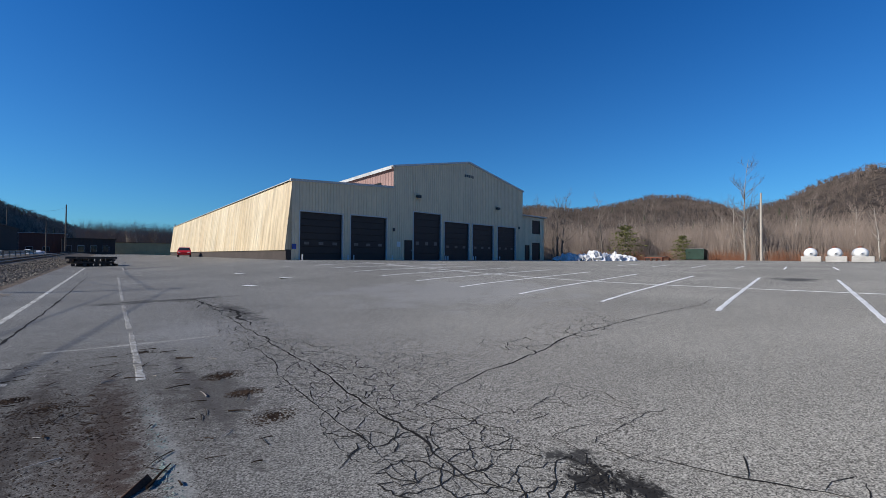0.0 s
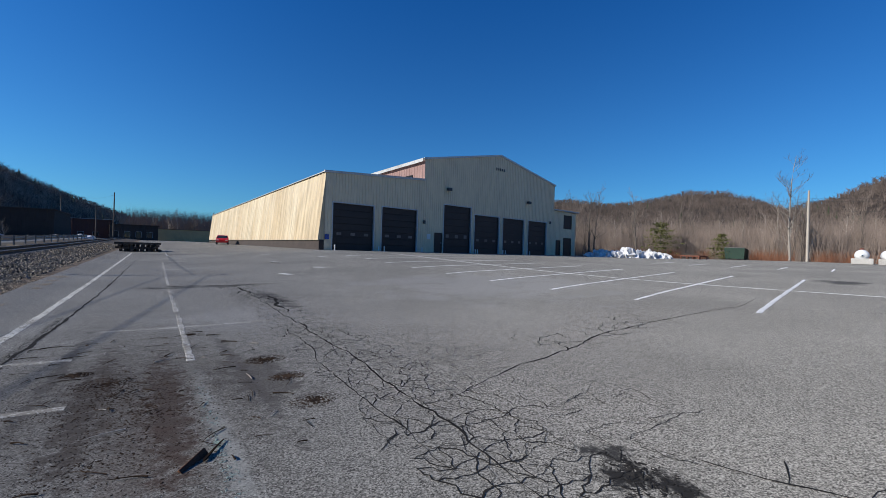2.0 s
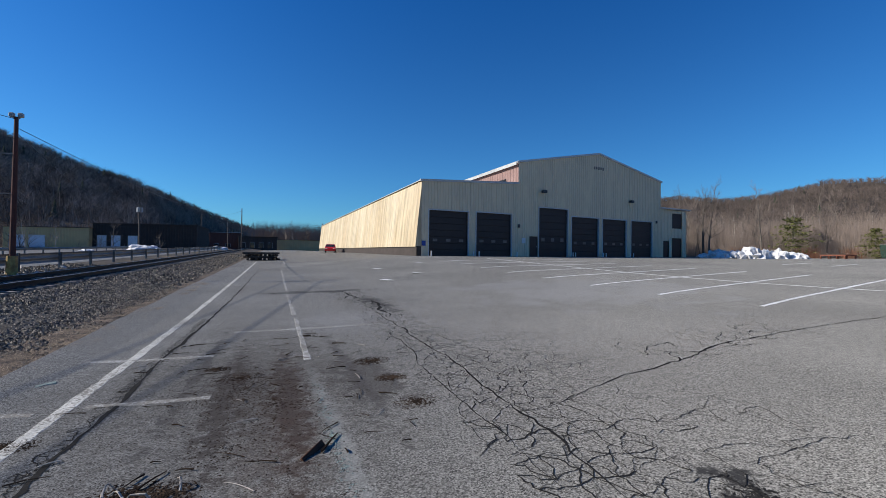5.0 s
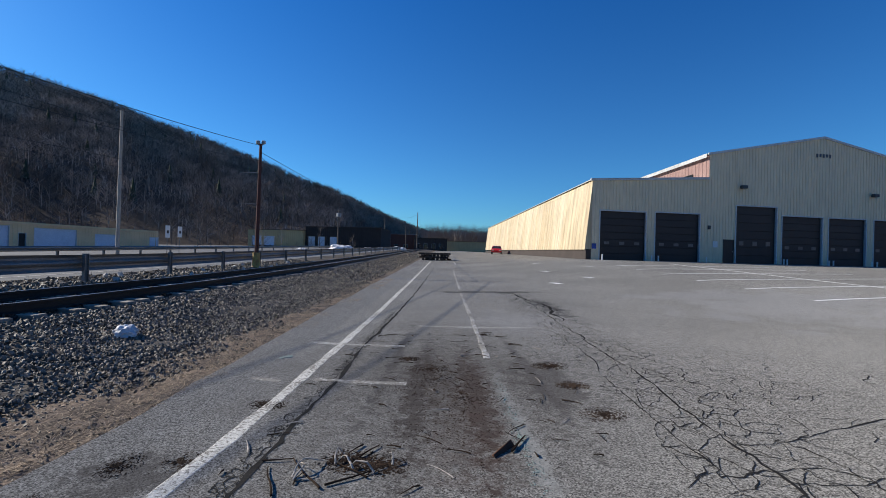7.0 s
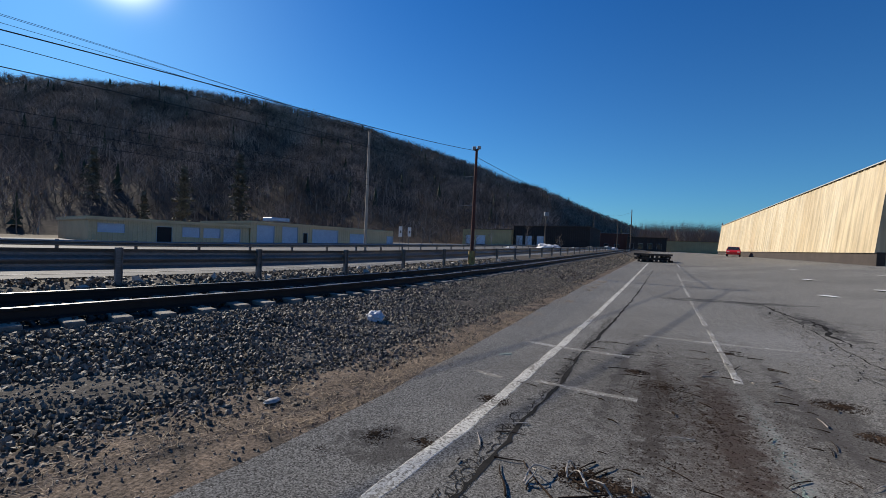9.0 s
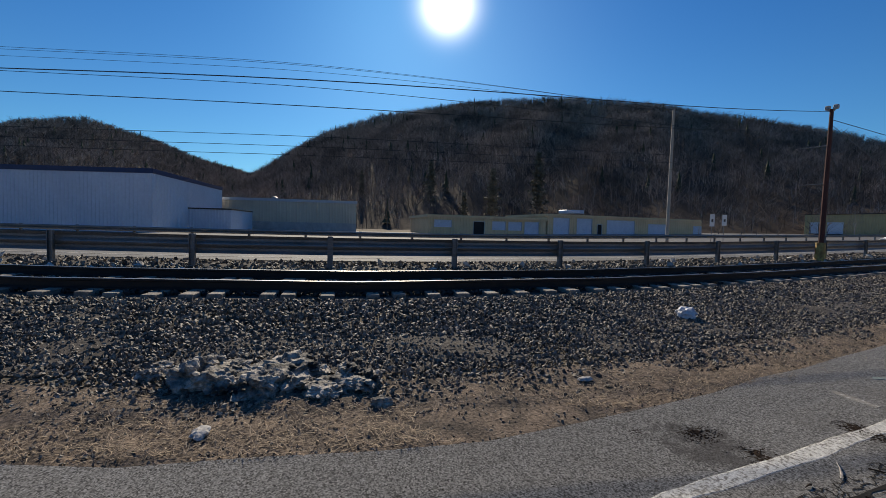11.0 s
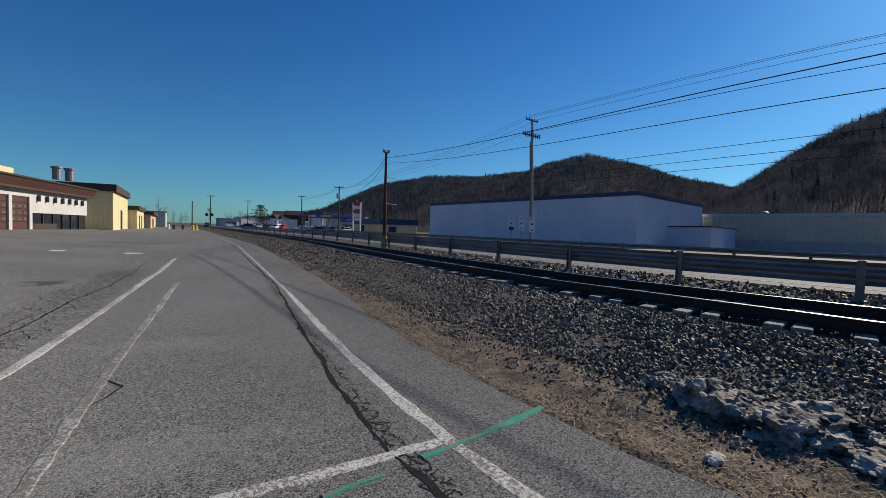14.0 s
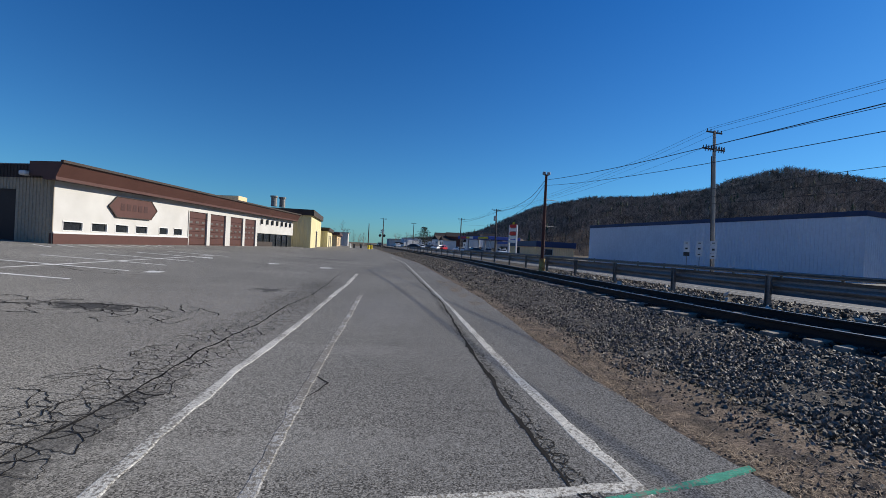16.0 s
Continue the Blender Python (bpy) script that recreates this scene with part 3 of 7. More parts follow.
# hills: ridge heights in degrees seen from the lot, at given azimuths
def hill(name, ridge, r0, r1, label, trees, seed, tall, conifers=0.03, wood="hill_wood", step=0.0):
    az = [a for a, _ in ridge]
    el = [e for _, e in ridge]

    def elev(a):
        return float(np.interp(a, az, el))

    rng = random.Random(seed)

    def height(a, r):
        top = r1 * math.tan(radians(elev(a))) - tall * 0.75
        k = (r - r0) / (r1 - r0)
        base = -2 + max(top, 0) * (k ** 1.15 if k < 1 else 1 - 1.3 * (k - 1))
        return base + (0.05 * top * noise.noise((a * 0.12, r * 0.012, seed)) if 0 < k < 0.95 else 0)

    def back(a):
        return 1 + max(0, 16 - a) * step

    bm = bmesh.new()
    n = int((az[-1] - az[0]) / 1.2)
    rs = [r0 + (r1 - r0) * k / 14 for k in range(15)] + [r1 * 1.1, r1 * 1.3]
    grid = []
    for i in range(n + 1):
        a = az[0] + (az[-1] - az[0]) * i / n
        grid.append([bm.verts.new((-math.sin(radians(a)) * r * back(a), math.cos(radians(a)) * r * back(a), height(a, r) * back(a))) for r in rs])
    for p, q in zip(grid, grid[1:]):
        for k in range(len(rs) - 1):
            bm.faces.new((p[k], q[k], q[k + 1], p[k + 1]))
    solo(name, bm, "hill_soil", label, "hill", kind="structure", smooth=True)
    verts, faces, cverts, cfaces = [], [], [], []
    for _ in range(trees):
        a = rng.uniform(az[0], az[-1])
        k = math.sqrt(rng.random()) * 1.04
        r = r0 + (r1 - r0) * k
        x, y, z = -math.sin(radians(a)) * r * back(a), math.cos(radians(a)) * r * back(a), height(a, r) * back(a) - 0.5
        h = tall * rng.uniform(0.65, 1.15)
        if rng.random() < conifers:
            for t in range(5):
                zz, rad = z + h * (0.1 + 0.17 * t), h * 0.2 * (1 - t / 5.5)
                o = len(cverts)
                m = 7
                for s in range(m):
                    w = math.tau * s / m + t
                    cverts.append((x + rad * math.cos(w) * rng.uniform(0.7, 1.2), y + rad * math.sin(w) * rng.uniform(0.7, 1.2), zz))
                cverts.append((x, y, zz + h * 0.3))
                cfaces += [(o + s, o + (s + 1) % m, o + m) for s in range(m)]
            continue
        o = len(verts)
        tw = 0.012 * h
        across = Vector((math.cos(radians(a)), math.sin(radians(a)), 0))
        for s in range(12):
            up = 0 if s == 0 else rng.uniform(0.2, 0.62)
            lean = rng.uniform(-0.5, 0.5) * (1 if s else 0.15)
            deep = rng.uniform(-0.25, 0.25) * h
            ln = 0.75 if s == 0 else rng.uniform(0.14, 0.42)
            w = tw * (1.1 if s == 0 else 0.6) * (r / 200) ** 0.7
            b = Vector((x, y, z + up * h))
            t = b + across * lean * h + Vector((deep * math.sin(radians(a)), -deep * math.cos(radians(a)), ln * h))
            mid = (b + t) / 2 + across * rng.uniform(-0.05, 0.05) * h
            o = len(verts)
            verts += [tuple(b - across * w), tuple(b + across * w), tuple(mid + across * w * 0.9), tuple(mid - across * w * 0.9), tuple(t)]
            faces += [(o, o + 1, o + 2, o + 3), (o + 3, o + 2, o + 4)]
    me = bpy.data.meshes.new(name + "_forest")
    me.from_pydata(verts, [], faces)
    me.materials.append(M[wood])
    tagged(new(name + "_forest", me), "leafless grey-brown winter forest on the slope", "forest", kind="stuff")
    if cverts:
        me = bpy.data.meshes.new(name + "_conifers")
        me.from_pydata(cverts, [], cfaces)
        me.materials.append(M["conifer"])
        tagged(new(name + "_conifers", me), "scattered dark green conifers among bare trees", "conifers", kind="stuff")


hill("hill_west", [(-9, 1.0), (-3, 2.4), (4.4, 4.9), (10, 6.9), (17.8, 9.9), (21, 10.6), (27, 12.8), (35, 15.2), (41, 16.6), (45, 17.6), (51, 18.6), (58, 19.4), (65, 19.4), (72, 19.0), (78, 18.1), (85.5, 16.8), (93.6, 13.9), (98.6, 10.7), (102, 8.2), (106, 6.0), (112, 2.0)], 105, 330, "steep wooded hill in its own shade", 26000, 3, 8.0, 0.006, step=0.11)
hill("hill_south", [(92, 4.0), (103, 7.0), (106, 7.8), (110.3, 8.8), (114, 10.2), (117, 11.0), (121.8, 12.1), (127, 11.0), (130.6, 9.7), (137.6, 8.8), (145, 8.7), (152.4, 7.2), (158, 4.6), (161, 3.0), (167, 1.8), (172, 1.2)], 210, 620, "rounded wooded hills beyond the road", 15000, 5, 11.0, 0.02, "hill_wood")
hill("hill_east", [(-165, 1.0), (-150, 2.5), (-130, 8.0), (-112, 12.0), (-100, 11.5), (-95, 10.7), (-92, 9.7), (-88, 7.7), (-84, 6.8), (-81, 8.2), (-77, 9.2), (-73.5, 9.3), (-68.3, 8.2), (-62.8, 7.8), (-58, 8.5), (-53, 8.0), (-45, 6.0), (-30, 3.0), (-12, 1.0)], 260, 760, "brown wooded hills behind the lot", 15000, 7, 11.0, 0.005, "hill_wood_far")


# ---- railway ----
track = thing("railway_track", pose(0, 0, 0), "single railway track with dark rails on timber ties", "railway track", kind="structure")


def rail_part(x, name):
    prof_side = [(-0.07, 0.0), (-0.07, 0.015), (-0.012, 0.035), (-0.012, 0.125), (-0.036, 0.135), (-0.036, 0.17), (0.036, 0.17), (0.036, 0.135), (0.012, 0.125), (0.012, 0.035), (0.07, 0.015), (0.07, 0.0)]
    bm, prev = bmesh.new(), None
    for y in axis([(-260, -60, 20), (-60, 130, 5), (130, 300, 20)]):
        z = verge_z(-8, y) + 0.075
        cur = [bm.verts.new((x + a, y, z + b)) for a, b in prof_side]
        if prev:
            for k in range(len(cur) - 1):
                bm.faces.new((prev[k], prev[k + 1], cur[k + 1], cur[k]))
        prev = cur
    rail = part(name, bm, "rail_side", track, "rust-dark steel rail")
    part("rail_head", sheet([x - 0.03, x + 0.034], axis([(-260, -60, 20), (-60, 130, 5), (130, 300, 20)]), lambda a, y: verge_z(-8, y) + 0.248), "rail_top", rail, "worn bright running surface")


rail_part(-7.15, "rail")
rail_part(-8.6, "rail")

# ---- guard rail beside the road ----
PITCH = 3.6


def guard_rail(x, y0, y1, label, top, tall, posts_out):
    g = thing("guard_rail", pose(x, y0, 0), label, "guard rail")
    n = int((y1 - y0) / PITCH)
    # two-wave beam
    prof = [(0.0, 0.0), (0.02, 0.02), (0.08, 0.09), (0.08, 0.15), (0.01, 0.22), (0.0, 0.2525), (0.01, 0.285), (0.08, 0.355), (0.08, 0.415), (0.02, 0.485), (0.0, 0.505)]
    prof = [(a, b * tall / 0.505) for a, b in prof]
    for i in range(n):
        ya, yb = y0 + i * PITCH, y0 + (i + 1) * PITCH + 0.02
        bm = bmesh.new()
        za, zb = lane_rise(ya) + top - tall, lane_rise(yb) + top - tall
        rows = []
        for yy, zz in ((ya, za), (yb, zb)):
            rows.append([bm.verts.new((x - posts_out * (0.08 + a), yy, zz + b)) for a, b in prof])
        for k in range(len(prof) - 1):
            bm.faces.new((rows[0][k], rows[0][k + 1], rows[1][k + 1], rows[1][k]))
        part("beam", bm, "galv", g, world=True)
        zg = verge_z(x, ya)
        bm = boxm(x - 0.05, x + 0.05, ya - 0.075, ya - 0.062, zg - 0.2, za + tall + 0.04)
        box(bm, x - 0.05, x + 0.05, ya + 0.062, ya + 0.075, zg - 0.2, za + tall + 0.04)
        box(bm, x - 0.006, x + 0.006, ya - 0.062, ya + 0.062, zg - 0.2, za + tall + 0.04)
        part("post", bm, "galv", g, world=True)
    return g


guard_rail(-11.4, -90.65, 90.0, "grey corrugated steel guard rail on steel posts", 1.1, 0.5, 1)
guard_rail(-26.6, -92.9, 100.0, "grey steel guard rail on the far side of the road", 0.95, 0.31, -1)


# ---- buildings ----
FY, FX0, FX1 = 31.0, 12.2, 45.5


def sectional_door(parent, x0, x1, y, z0, z1, lites, material="door_dark", rows=None):
    """An overhead door of sections with recessed joints and a row of lites, facing -y."""
    d = part("overhead_door", boxm(x0, x1, y + 0.06, y + 0.1, z0, z1), material, parent, "dark sectional overhead door, closed", world=True)
    n = 7
    h = (z1 - z0) / n
    for i in range(n):
        part("door_section", boxm(x0 + 0.01, x1 - 0.01, y + 0.02, y + 0.06, z0 + i * h + 0.012, z0 + (i + 1) * h - 0.012, bevel=0.012), material, d, world=True)
    for k in range(lites):
        w = (x1 - x0) / (lites + 0.6)
        cx = x0 + (x1 - x0) * (k + 0.5) / lites
        part("door_window", boxm(cx - w * 0.2, cx + w * 0.2, y + 0.012, y + 0.02, z0 + 2 * h + 0.16, z0 + 3 * h - 0.2), "lite", d, "small clouded window", world=True)
    return d


def big_shed():
    shed = thing("industrial_shed", pose(FX0, FY, 1.21), "long grey-green metal shed with six dark overhead doors", "industrial building")
    zb = 1.2
    doors = [(12.95, 17.0, 4.25), (17.9, 22.0, 4.3), (25.55, 29.55, 5.25), (30.15, 34.3, 4.5), (35.0, 39.0, 4.5), (39.9, 43.8, 4.5)]
    man = (24.3, 25.4, 2.15)
    holes = sorted(doors + [man])

    def top(x):
        if x < 22.85:
            return 8.1 + 0.72 * (x - FX0) / 10.65
        return 13.35 - abs(x - 34.3) * (13.35 - 11.05) / 11.3

    x = FX0
    for a, b, h in holes:
        bm = bmesh.new()
        if a - x > 0.02:
            ribs(bm, (x, FY), (a, FY), zb, lambda s, x=x: top(x + s), (0, -1), 0.3, 0.035)
        cut = [a] + ([22.85] if a < 22.85 < b else []) + ([34.3] if a < 34.3 < b else []) + [b]
        for p, q in zip(cut, cut[1:]):
            ribs(bm, (p, FY), (q, FY), zb + h, lambda s, p=p: top(p + s), (0, -1), 0.3, 0.035)
        part("front_wall_bay", bm, "panel_grey", shed, "ribbed grey-green metal siding", world=True)
        x = b
    bm = bmesh.new()
    ribs(bm, (x, FY), (FX1, FY), zb, lambda s, x=x: top(x + s), (0, -1), 0.3, 0.035)
    part("front_wall_bay", bm, "panel_grey", shed, "ribbed grey-green metal siding", world=True)
    for a, b, h in doors:
        sectional_door(shed, a, b, FY + 0.12, zb, zb + h, 3)
        bm = bmesh.new()
        box(bm, a - 0.09, a, FY - 0.05, FY + 0.25, zb, zb + h)
        box(bm, b, b + 0.09, FY - 0.05, FY + 0.25, zb, zb + h)
        box(bm, a - 0.09, b + 0.09, FY - 0.05, FY + 0.25, zb + h, zb + h + 0.09)
        part("door_frame", bm, "trim_grey", shed, "pale metal door surround", world=True)
    a, b, h = man
    d = part("man_door", boxm(a, b, FY + 0.04, FY + 0.09, zb, zb + h), "door_dark", shed, "dark steel door", world=True)
    part("handle", boxm(b - 0.16, b - 0.1, FY - 0.01, FY + 0.04, zb + 1.0, zb + 1.12), "trim_grey", d, world=True)
    # battered cream side wall above a dark plinth
    bm = bmesh.new()
    z_low = lambda s: 2.05 + 0.004 * s
    n = 78
    prev = None
    for i in range(n + 1):
        for f, o in ((0, 0), (0.62, 0), (0.7, 0.05), (0.9, 0.05)):
            y = FY + 0.0 + (i + f) * 0.9
            if y > 100:
                break
            s = y - FY
            cur = (bm.verts.new((11.65 - o, y, z_low(s))), bm.verts.new((12.25 - o, y, 8.05)))
            if prev:
                bm.faces.new((cur[0], prev[0], prev[1], cur[1]))
            prev = cur
    quad(bm, (11.65, FY, 2.05), (12.25, FY, 2.05), (12.25, FY, 8.05))
    part("side_wall", bm, "panel_tan", shed, "weathered cream metal siding leaning outward at its foot", world=True)
    bm = boxm(11.75, 12.2, FY - 0.02, 100, 0.6, 2.1)
    part("plinth", bm, "dark_base", shed, "dark low plinth wall", world=True)
    bm = bmesh.new()
    quad(bm, (12.1, FY - 0.15, 8.13), (22.85, FY - 0.15, 8.86), (22.85, 100, 8.86), (12.1, 100, 8.13))
    quad(bm, (12.1, FY - 0.15, 8.05), (12.1, 100, 8.05), (12.1, 100, 8.13), (12.1, FY - 0.15, 8.13))
    part("lean_to_roof", bm, "roof_grey", shed, world=True)
    bm = bmesh.new()
    for xa, xb in ((FX0 - 0.15, 22.85), (22.7, 34.3), (34.3, 45.65)):
        za, zc = (top(xa + 0.01) if xa > 22.6 else 8.1), top(min(xb, 45.5) - 0.01)
        if xa == 22.7:
            za = top(22.86)
        vs = [(xa, za - 0.12), (xb, zc - 0.12), (xb, zc + 0.08), (xa, za + 0.08)]
        f = [bm.verts.new((p, FY - 0.12, z)) for p, z in vs]
        k = [bm.verts.new((p, FY + 0.06, z)) for p, z in vs]
        bm.faces.new(f)
        for i in range(4):
            bm.faces.new((f[i], k[i], k[(i + 1) % 4], f[(i + 1) % 4]))
    part("rake_trim", bm, "trim_grey", shed, "pale metal edge trim", world=True)
    bm = bmesh.new()
    ze = top(22.86)
    quad(bm, (22.6, FY - 0.1, ze - 0.02), (34.3, FY - 0.1, 13.39), (34.3, 100, 13.39), (22.6, 100, ze - 0.02))
    quad(bm, (34.3, FY - 0.1, 13.39), (45.8, FY - 0.1, 11.05), (45.8, 100, 11.05), (34.3, 100, 13.39))
    quad(bm, (22.5, FY - 0.1, ze - 0.35), (22.5, 100, ze - 0.35), (22.5, 100, ze), (22.5, FY - 0.1, ze))
    part("main_roof", bm, "roof_grey", shed, world=True)
    bm = bmesh.new()
    ribs(bm, (22.85, FY), (22.85, 100), 7.8, ze, (-1, 0), 0.5, 0.04)
    part("clerestory_wall", bm, "red_siding", shed, "faded red siding above the lower roof", world=True)
    part("clerestory_window", boxm(22.76, 22.84, 33.2, 35.4, 9.05, 9.6), "glass", shed, world=True)
    bm = bmesh.new()
    ribs(bm, (45.5, 100), (45.5, FY), 1, 11.05, (1, 0), 0.6, 0.04)
    ribs(bm, (12.2, 100), (45.5, 100), 1, 8, (0, 1), 0.9, 0.04)
    part("rear_wall", bm, "panel_grey", shed, world=True)
    # two-storey annex
    bm = bmesh.new()
    for p, q, za, zc in ((45.5, 46.1, zb, 7.6), (47.3, 47.9, zb, 7.6), (50.0, 51.0, zb, 7.5)):
        ribs(bm, (p, FY + 0.02), (q, FY + 0.02), za, zc, (0, -1), 0.3, 0.03)
    ribs(bm, (46.1, FY + 0.02), (47.3, FY + 0.02), zb + 2.2, 7.6, (0, -1), 0.3, 0.03)
    ribs(bm, (47.9, FY + 0.02), (50.0, FY + 0.02), zb + 2.6, zb + 3.9, (0, -1), 0.3, 0.03)
    ribs(bm, (47.9, FY + 0.02), (50.0, FY + 0.02), zb + 5.9, 7.55, (0, -1), 0.3, 0.03)
    ribs(bm, (51.0, FY + 0.02), (51.0, FY + 14), zb, 7.4, (1, 0), 0.4, 0.03)
    part("annex_wall", bm, "panel_grey", shed, world=True)
    for p, q, za, zc in ((46.1, 47.3, zb, zb + 2.2), (47.9, 50.0, zb, zb + 2.6), (47.9, 50.0, zb + 3.9, zb + 5.9)):
        part("annex_door", boxm(p, q, FY + 0.1, FY + 0.16, za, zc), "door_dark", shed, world=True)
    part("annex_roof", boxm(45.5, 51.4, FY - 0.3, FY + 14, 7.6, 7.75), "trim_grey", shed, world=True)
    # wall lamps and small fittings
    for x, z in ((26.0, 8.0), (39.6, 7.9)):
        bm = boxm(x - 0.28, x + 0.28, FY - 0.5, FY - 0.12, z, z + 0.3, bevel=0.05)
        tube(bm, [(x, FY, z + 0.2), (x, FY - 0.15, z + 0.2)], [0.05, 0.05])
        part("wall_lamp", bm, "dark_paint", shed, "dark floodlight on the wall", world=True)
    for x, z in ((22.9, 4.2), (44.6, 5.6)):
        part("wall_fitting", boxm(x - 0.14, x + 0.14, FY - 0.14, FY - 0.02, z, z + 0.35, bevel=0.03), "dark_paint", shed, world=True)
    bm = bmesh.new()
    for k in range(5):
        box(bm, 33.5 + k * 0.34, 33.68 + k * 0.34, FY - 0.055, FY - 0.04, 11.4 + 0.05 * (k % 2), 11.75)
    part("lettering", bm, "dark_paint", shed, "remains of dark lettering", world=True)
    part("sign_plate", boxm(23.3, 23.75, FY - 0.06, FY - 0.04, 2.6, 3.15), "sign_white", shed, "small white notice", world=True)
    part("corner_sign", boxm(12.25, 12.62, FY - 0.07, FY - 0.045, 2.15, 2.6), "sign_blue", shed, "small dark blue number plate", world=True)
    for x in (17.15, 17.75, 29.7, 30.05, 34.45, 34.9, 39.15, 39.75, 12.8, 22.15):
        bm = bmesh.new()
        tube(bm, [(x, FY - 0.3, zb - 0.05), (x, FY - 0.3, zb + 0.5)], [0.06, 0.06], 8)
        tagged(new("bollard", finish("bollard", bm, "sign_white")), "white steel bollard beside an overhead door", "bollard", "bollards at the shed doors")


big_shed()


def frame_at(c, e):
    """A pose whose x runs along the wall direction e from the corner c, z up; -y is then outward on its right side."""
    return Matrix.Translation((c[0], c[1], 0)) @ Matrix.Rotation(math.atan2(e[1], e[0]), 4, "Z")


def shop():
    # local x runs away along the front; the front faces local -y ... so the wall stands at y = 0 and the room at y > 0
    m = frame_at((17.4, -22.0), (-0.2, -0.98))
    sh = thing("repair_shop", m, "low shop building with brown fascia, white wall and brown bay doors", "shop building")
    zb = 0.2
    L = 36.0
    # outward is to the lane: local -y points to (-0.98, 0.2)
    wins = [(0.53, 1.85), (2.4, 3.6), (4.2, 5.35), (5.95, 7.15), (8.3, 9.35), (9.95, 11.1)]
    bays = [(11.85, 14.5), (15.0, 17.65), (18.55, 21.15), (21.6, 24.15)]
    bm = bmesh.new()
    box(bm, 0, 11.85, 0, 0.25, 1.9, 4.1)
    box(bm, 0, 11.85, 0, 0.25, 1.2, 1.32)
    x = 0
    for a, b in wins:
        box(bm, x, a, 0, 0.25, 1.32, 1.9)
        x = b
    box(bm, x, 11.85, 0, 0.25, 1.32, 1.9)
    part("front_wall", bm, "stucco", sh, "off-white rendered wall")
    bm = bmesh.new()
    box(bm, 0, 11.85, -0.04, -0.0, 1.16, 1.26)
    part("sill_band", bm, "sign_white", sh, "white sill band")
    part("base_panel", boxm(-0.02, 11.83, -0.05, 0.2, -0.1, 1.16), "brown_metal", sh, "brown panel below the windows")
    for a, b in wins:
        w = part("window", boxm(a, b, 0.1, 0.13, 1.32, 1.9), "glass", sh, "dark low window")
        bm = bmesh.new()
        for p, q, r, s in ((a, a + 0.05, 1.32, 1.9), (b - 0.05, b, 1.32, 1.9), (a, b, 1.32, 1.37), (a, b, 1.85, 1.9)):
            box(bm, p, q, -0.02, 0.1, r, s)
        part("window_frame", bm, "sign_white", w, "white frame")
    bm = bmesh.new()
    for p, q in ((14.5, 15.0), (17.65, 18.55), (21.15, 21.6), (24.15, 24.6), (11.8, 11.87)):
        box(bm, p, q, -0.06, 0.25, -0.1, 3.5)
    box(bm, 11.85, 24.6, 0, 0.25, 3.45, 4.1)
    part("bay_pillar_wall", bm, "stucco", sh, "white pillars between the bay doors")
    for a, b in bays:
        d = part("bay_door", boxm(a, b, 0.12, 0.16, -0.05, 3.45), "brown_metal", sh, "brown panel bay door, closed")
        for i in range(6):
            h = 3.45 / 6
            part("door_section", boxm(a + 0.02, b - 0.02, 0.08, 0.12, i * h + 0.015, (i + 1) * h - 0.015, bevel=0.015), "brown_metal", d)
        for r in range(3):
            for c in range(3):
                cx = a + (b - a) * (c + 0.5) / 3
                part("door_window", boxm(cx - 0.22, cx + 0.22, 0.065, 0.082, 1.3 + r * 0.58, 1.48 + r * 0.58), "lite", d, "small pale window")
    # glazed office end
    bm = boxm(24.6, L, 0, 0.25, 2.0, 4.1)
    part("office_wall", bm, "stucco", sh)
    part("office_base", boxm(24.6, 29, -0.03, 0.2, -0.1, 1.0), "dark_base", sh)
    for k in range(6):
        a = 24.7 + k * 1.88
        w = part("office_window", boxm(a + 0.08, a + 1.8, 0.12, 0.15, 1.0 if k < 2 else 0.1, 1.95), "glass", sh, "large dark office window")
        part("mullion", boxm(a - 0.05, a + 0.08, 0.0, 0.2, 0, 2.0), "dark_paint", w)
    for k in range(7):
        bm = boxm(25.5 + k * 1.5, 25.62 + k * 1.5, -0.25, 0.0, 3.1, 3.7, bevel=0.02)
        part("soffit_lamp", bm, "dark_paint", sh, "dark lantern under the fascia")
    # sloped brown fascia that leans outward over the wall
    bm = bmesh.new()
    o0, o1 = -0.55, -0.95
    a, b = -0.5, L + 0.3
    quad(bm, (a, o0, 4.25), (b, o0, 4.25), (b, o1, 5.05), (a, o1, 5.05))
    quad(bm, (a, o1, 5.05), (b, o1, 5.05), (b, 1.0, 5.05), (a, 1.0, 5.05))
    quad(bm, (a, o0, 4.25), (a, o1, 5.05), (a, 1.0, 5.05), (a, 1.0, 4.25))
    quad(bm, (b, o0, 4.25), (b, 1.0, 4.25), (b, 1.0, 5.05), (b, o1, 5.05))
    part("fascia", bm, "brown_metal", sh, "deep brown metal fascia")
    part("soffit", boxm(a, b, o0, 0.2, 4.08, 4.25), "brown_metal", sh)
    bm = boxm(a - 0.05, b + 0.05, o1 - 0.06, o1 + 0.1, 4.99, 5.13)
    part("fascia_cap", bm, "dark_base", sh)
    # hexagonal sign
    vs = [(3.55, 3.05), (4.2, 3.72), (7.3, 3.72), (7.9, 3.08), (7.3, 2.38), (4.2, 2.38)]
    bm = bmesh.new()
    f = [bm.verts.new((p, -0.09, z)) for p, z in vs]
    k = [bm.verts.new((p, 0.0, z)) for p, z in vs]
    bm.faces.new(f)
    for i in range(6):
        bm.faces.new((f[i], k[i], k[(i + 1) % 6], f[(i + 1) % 6]))
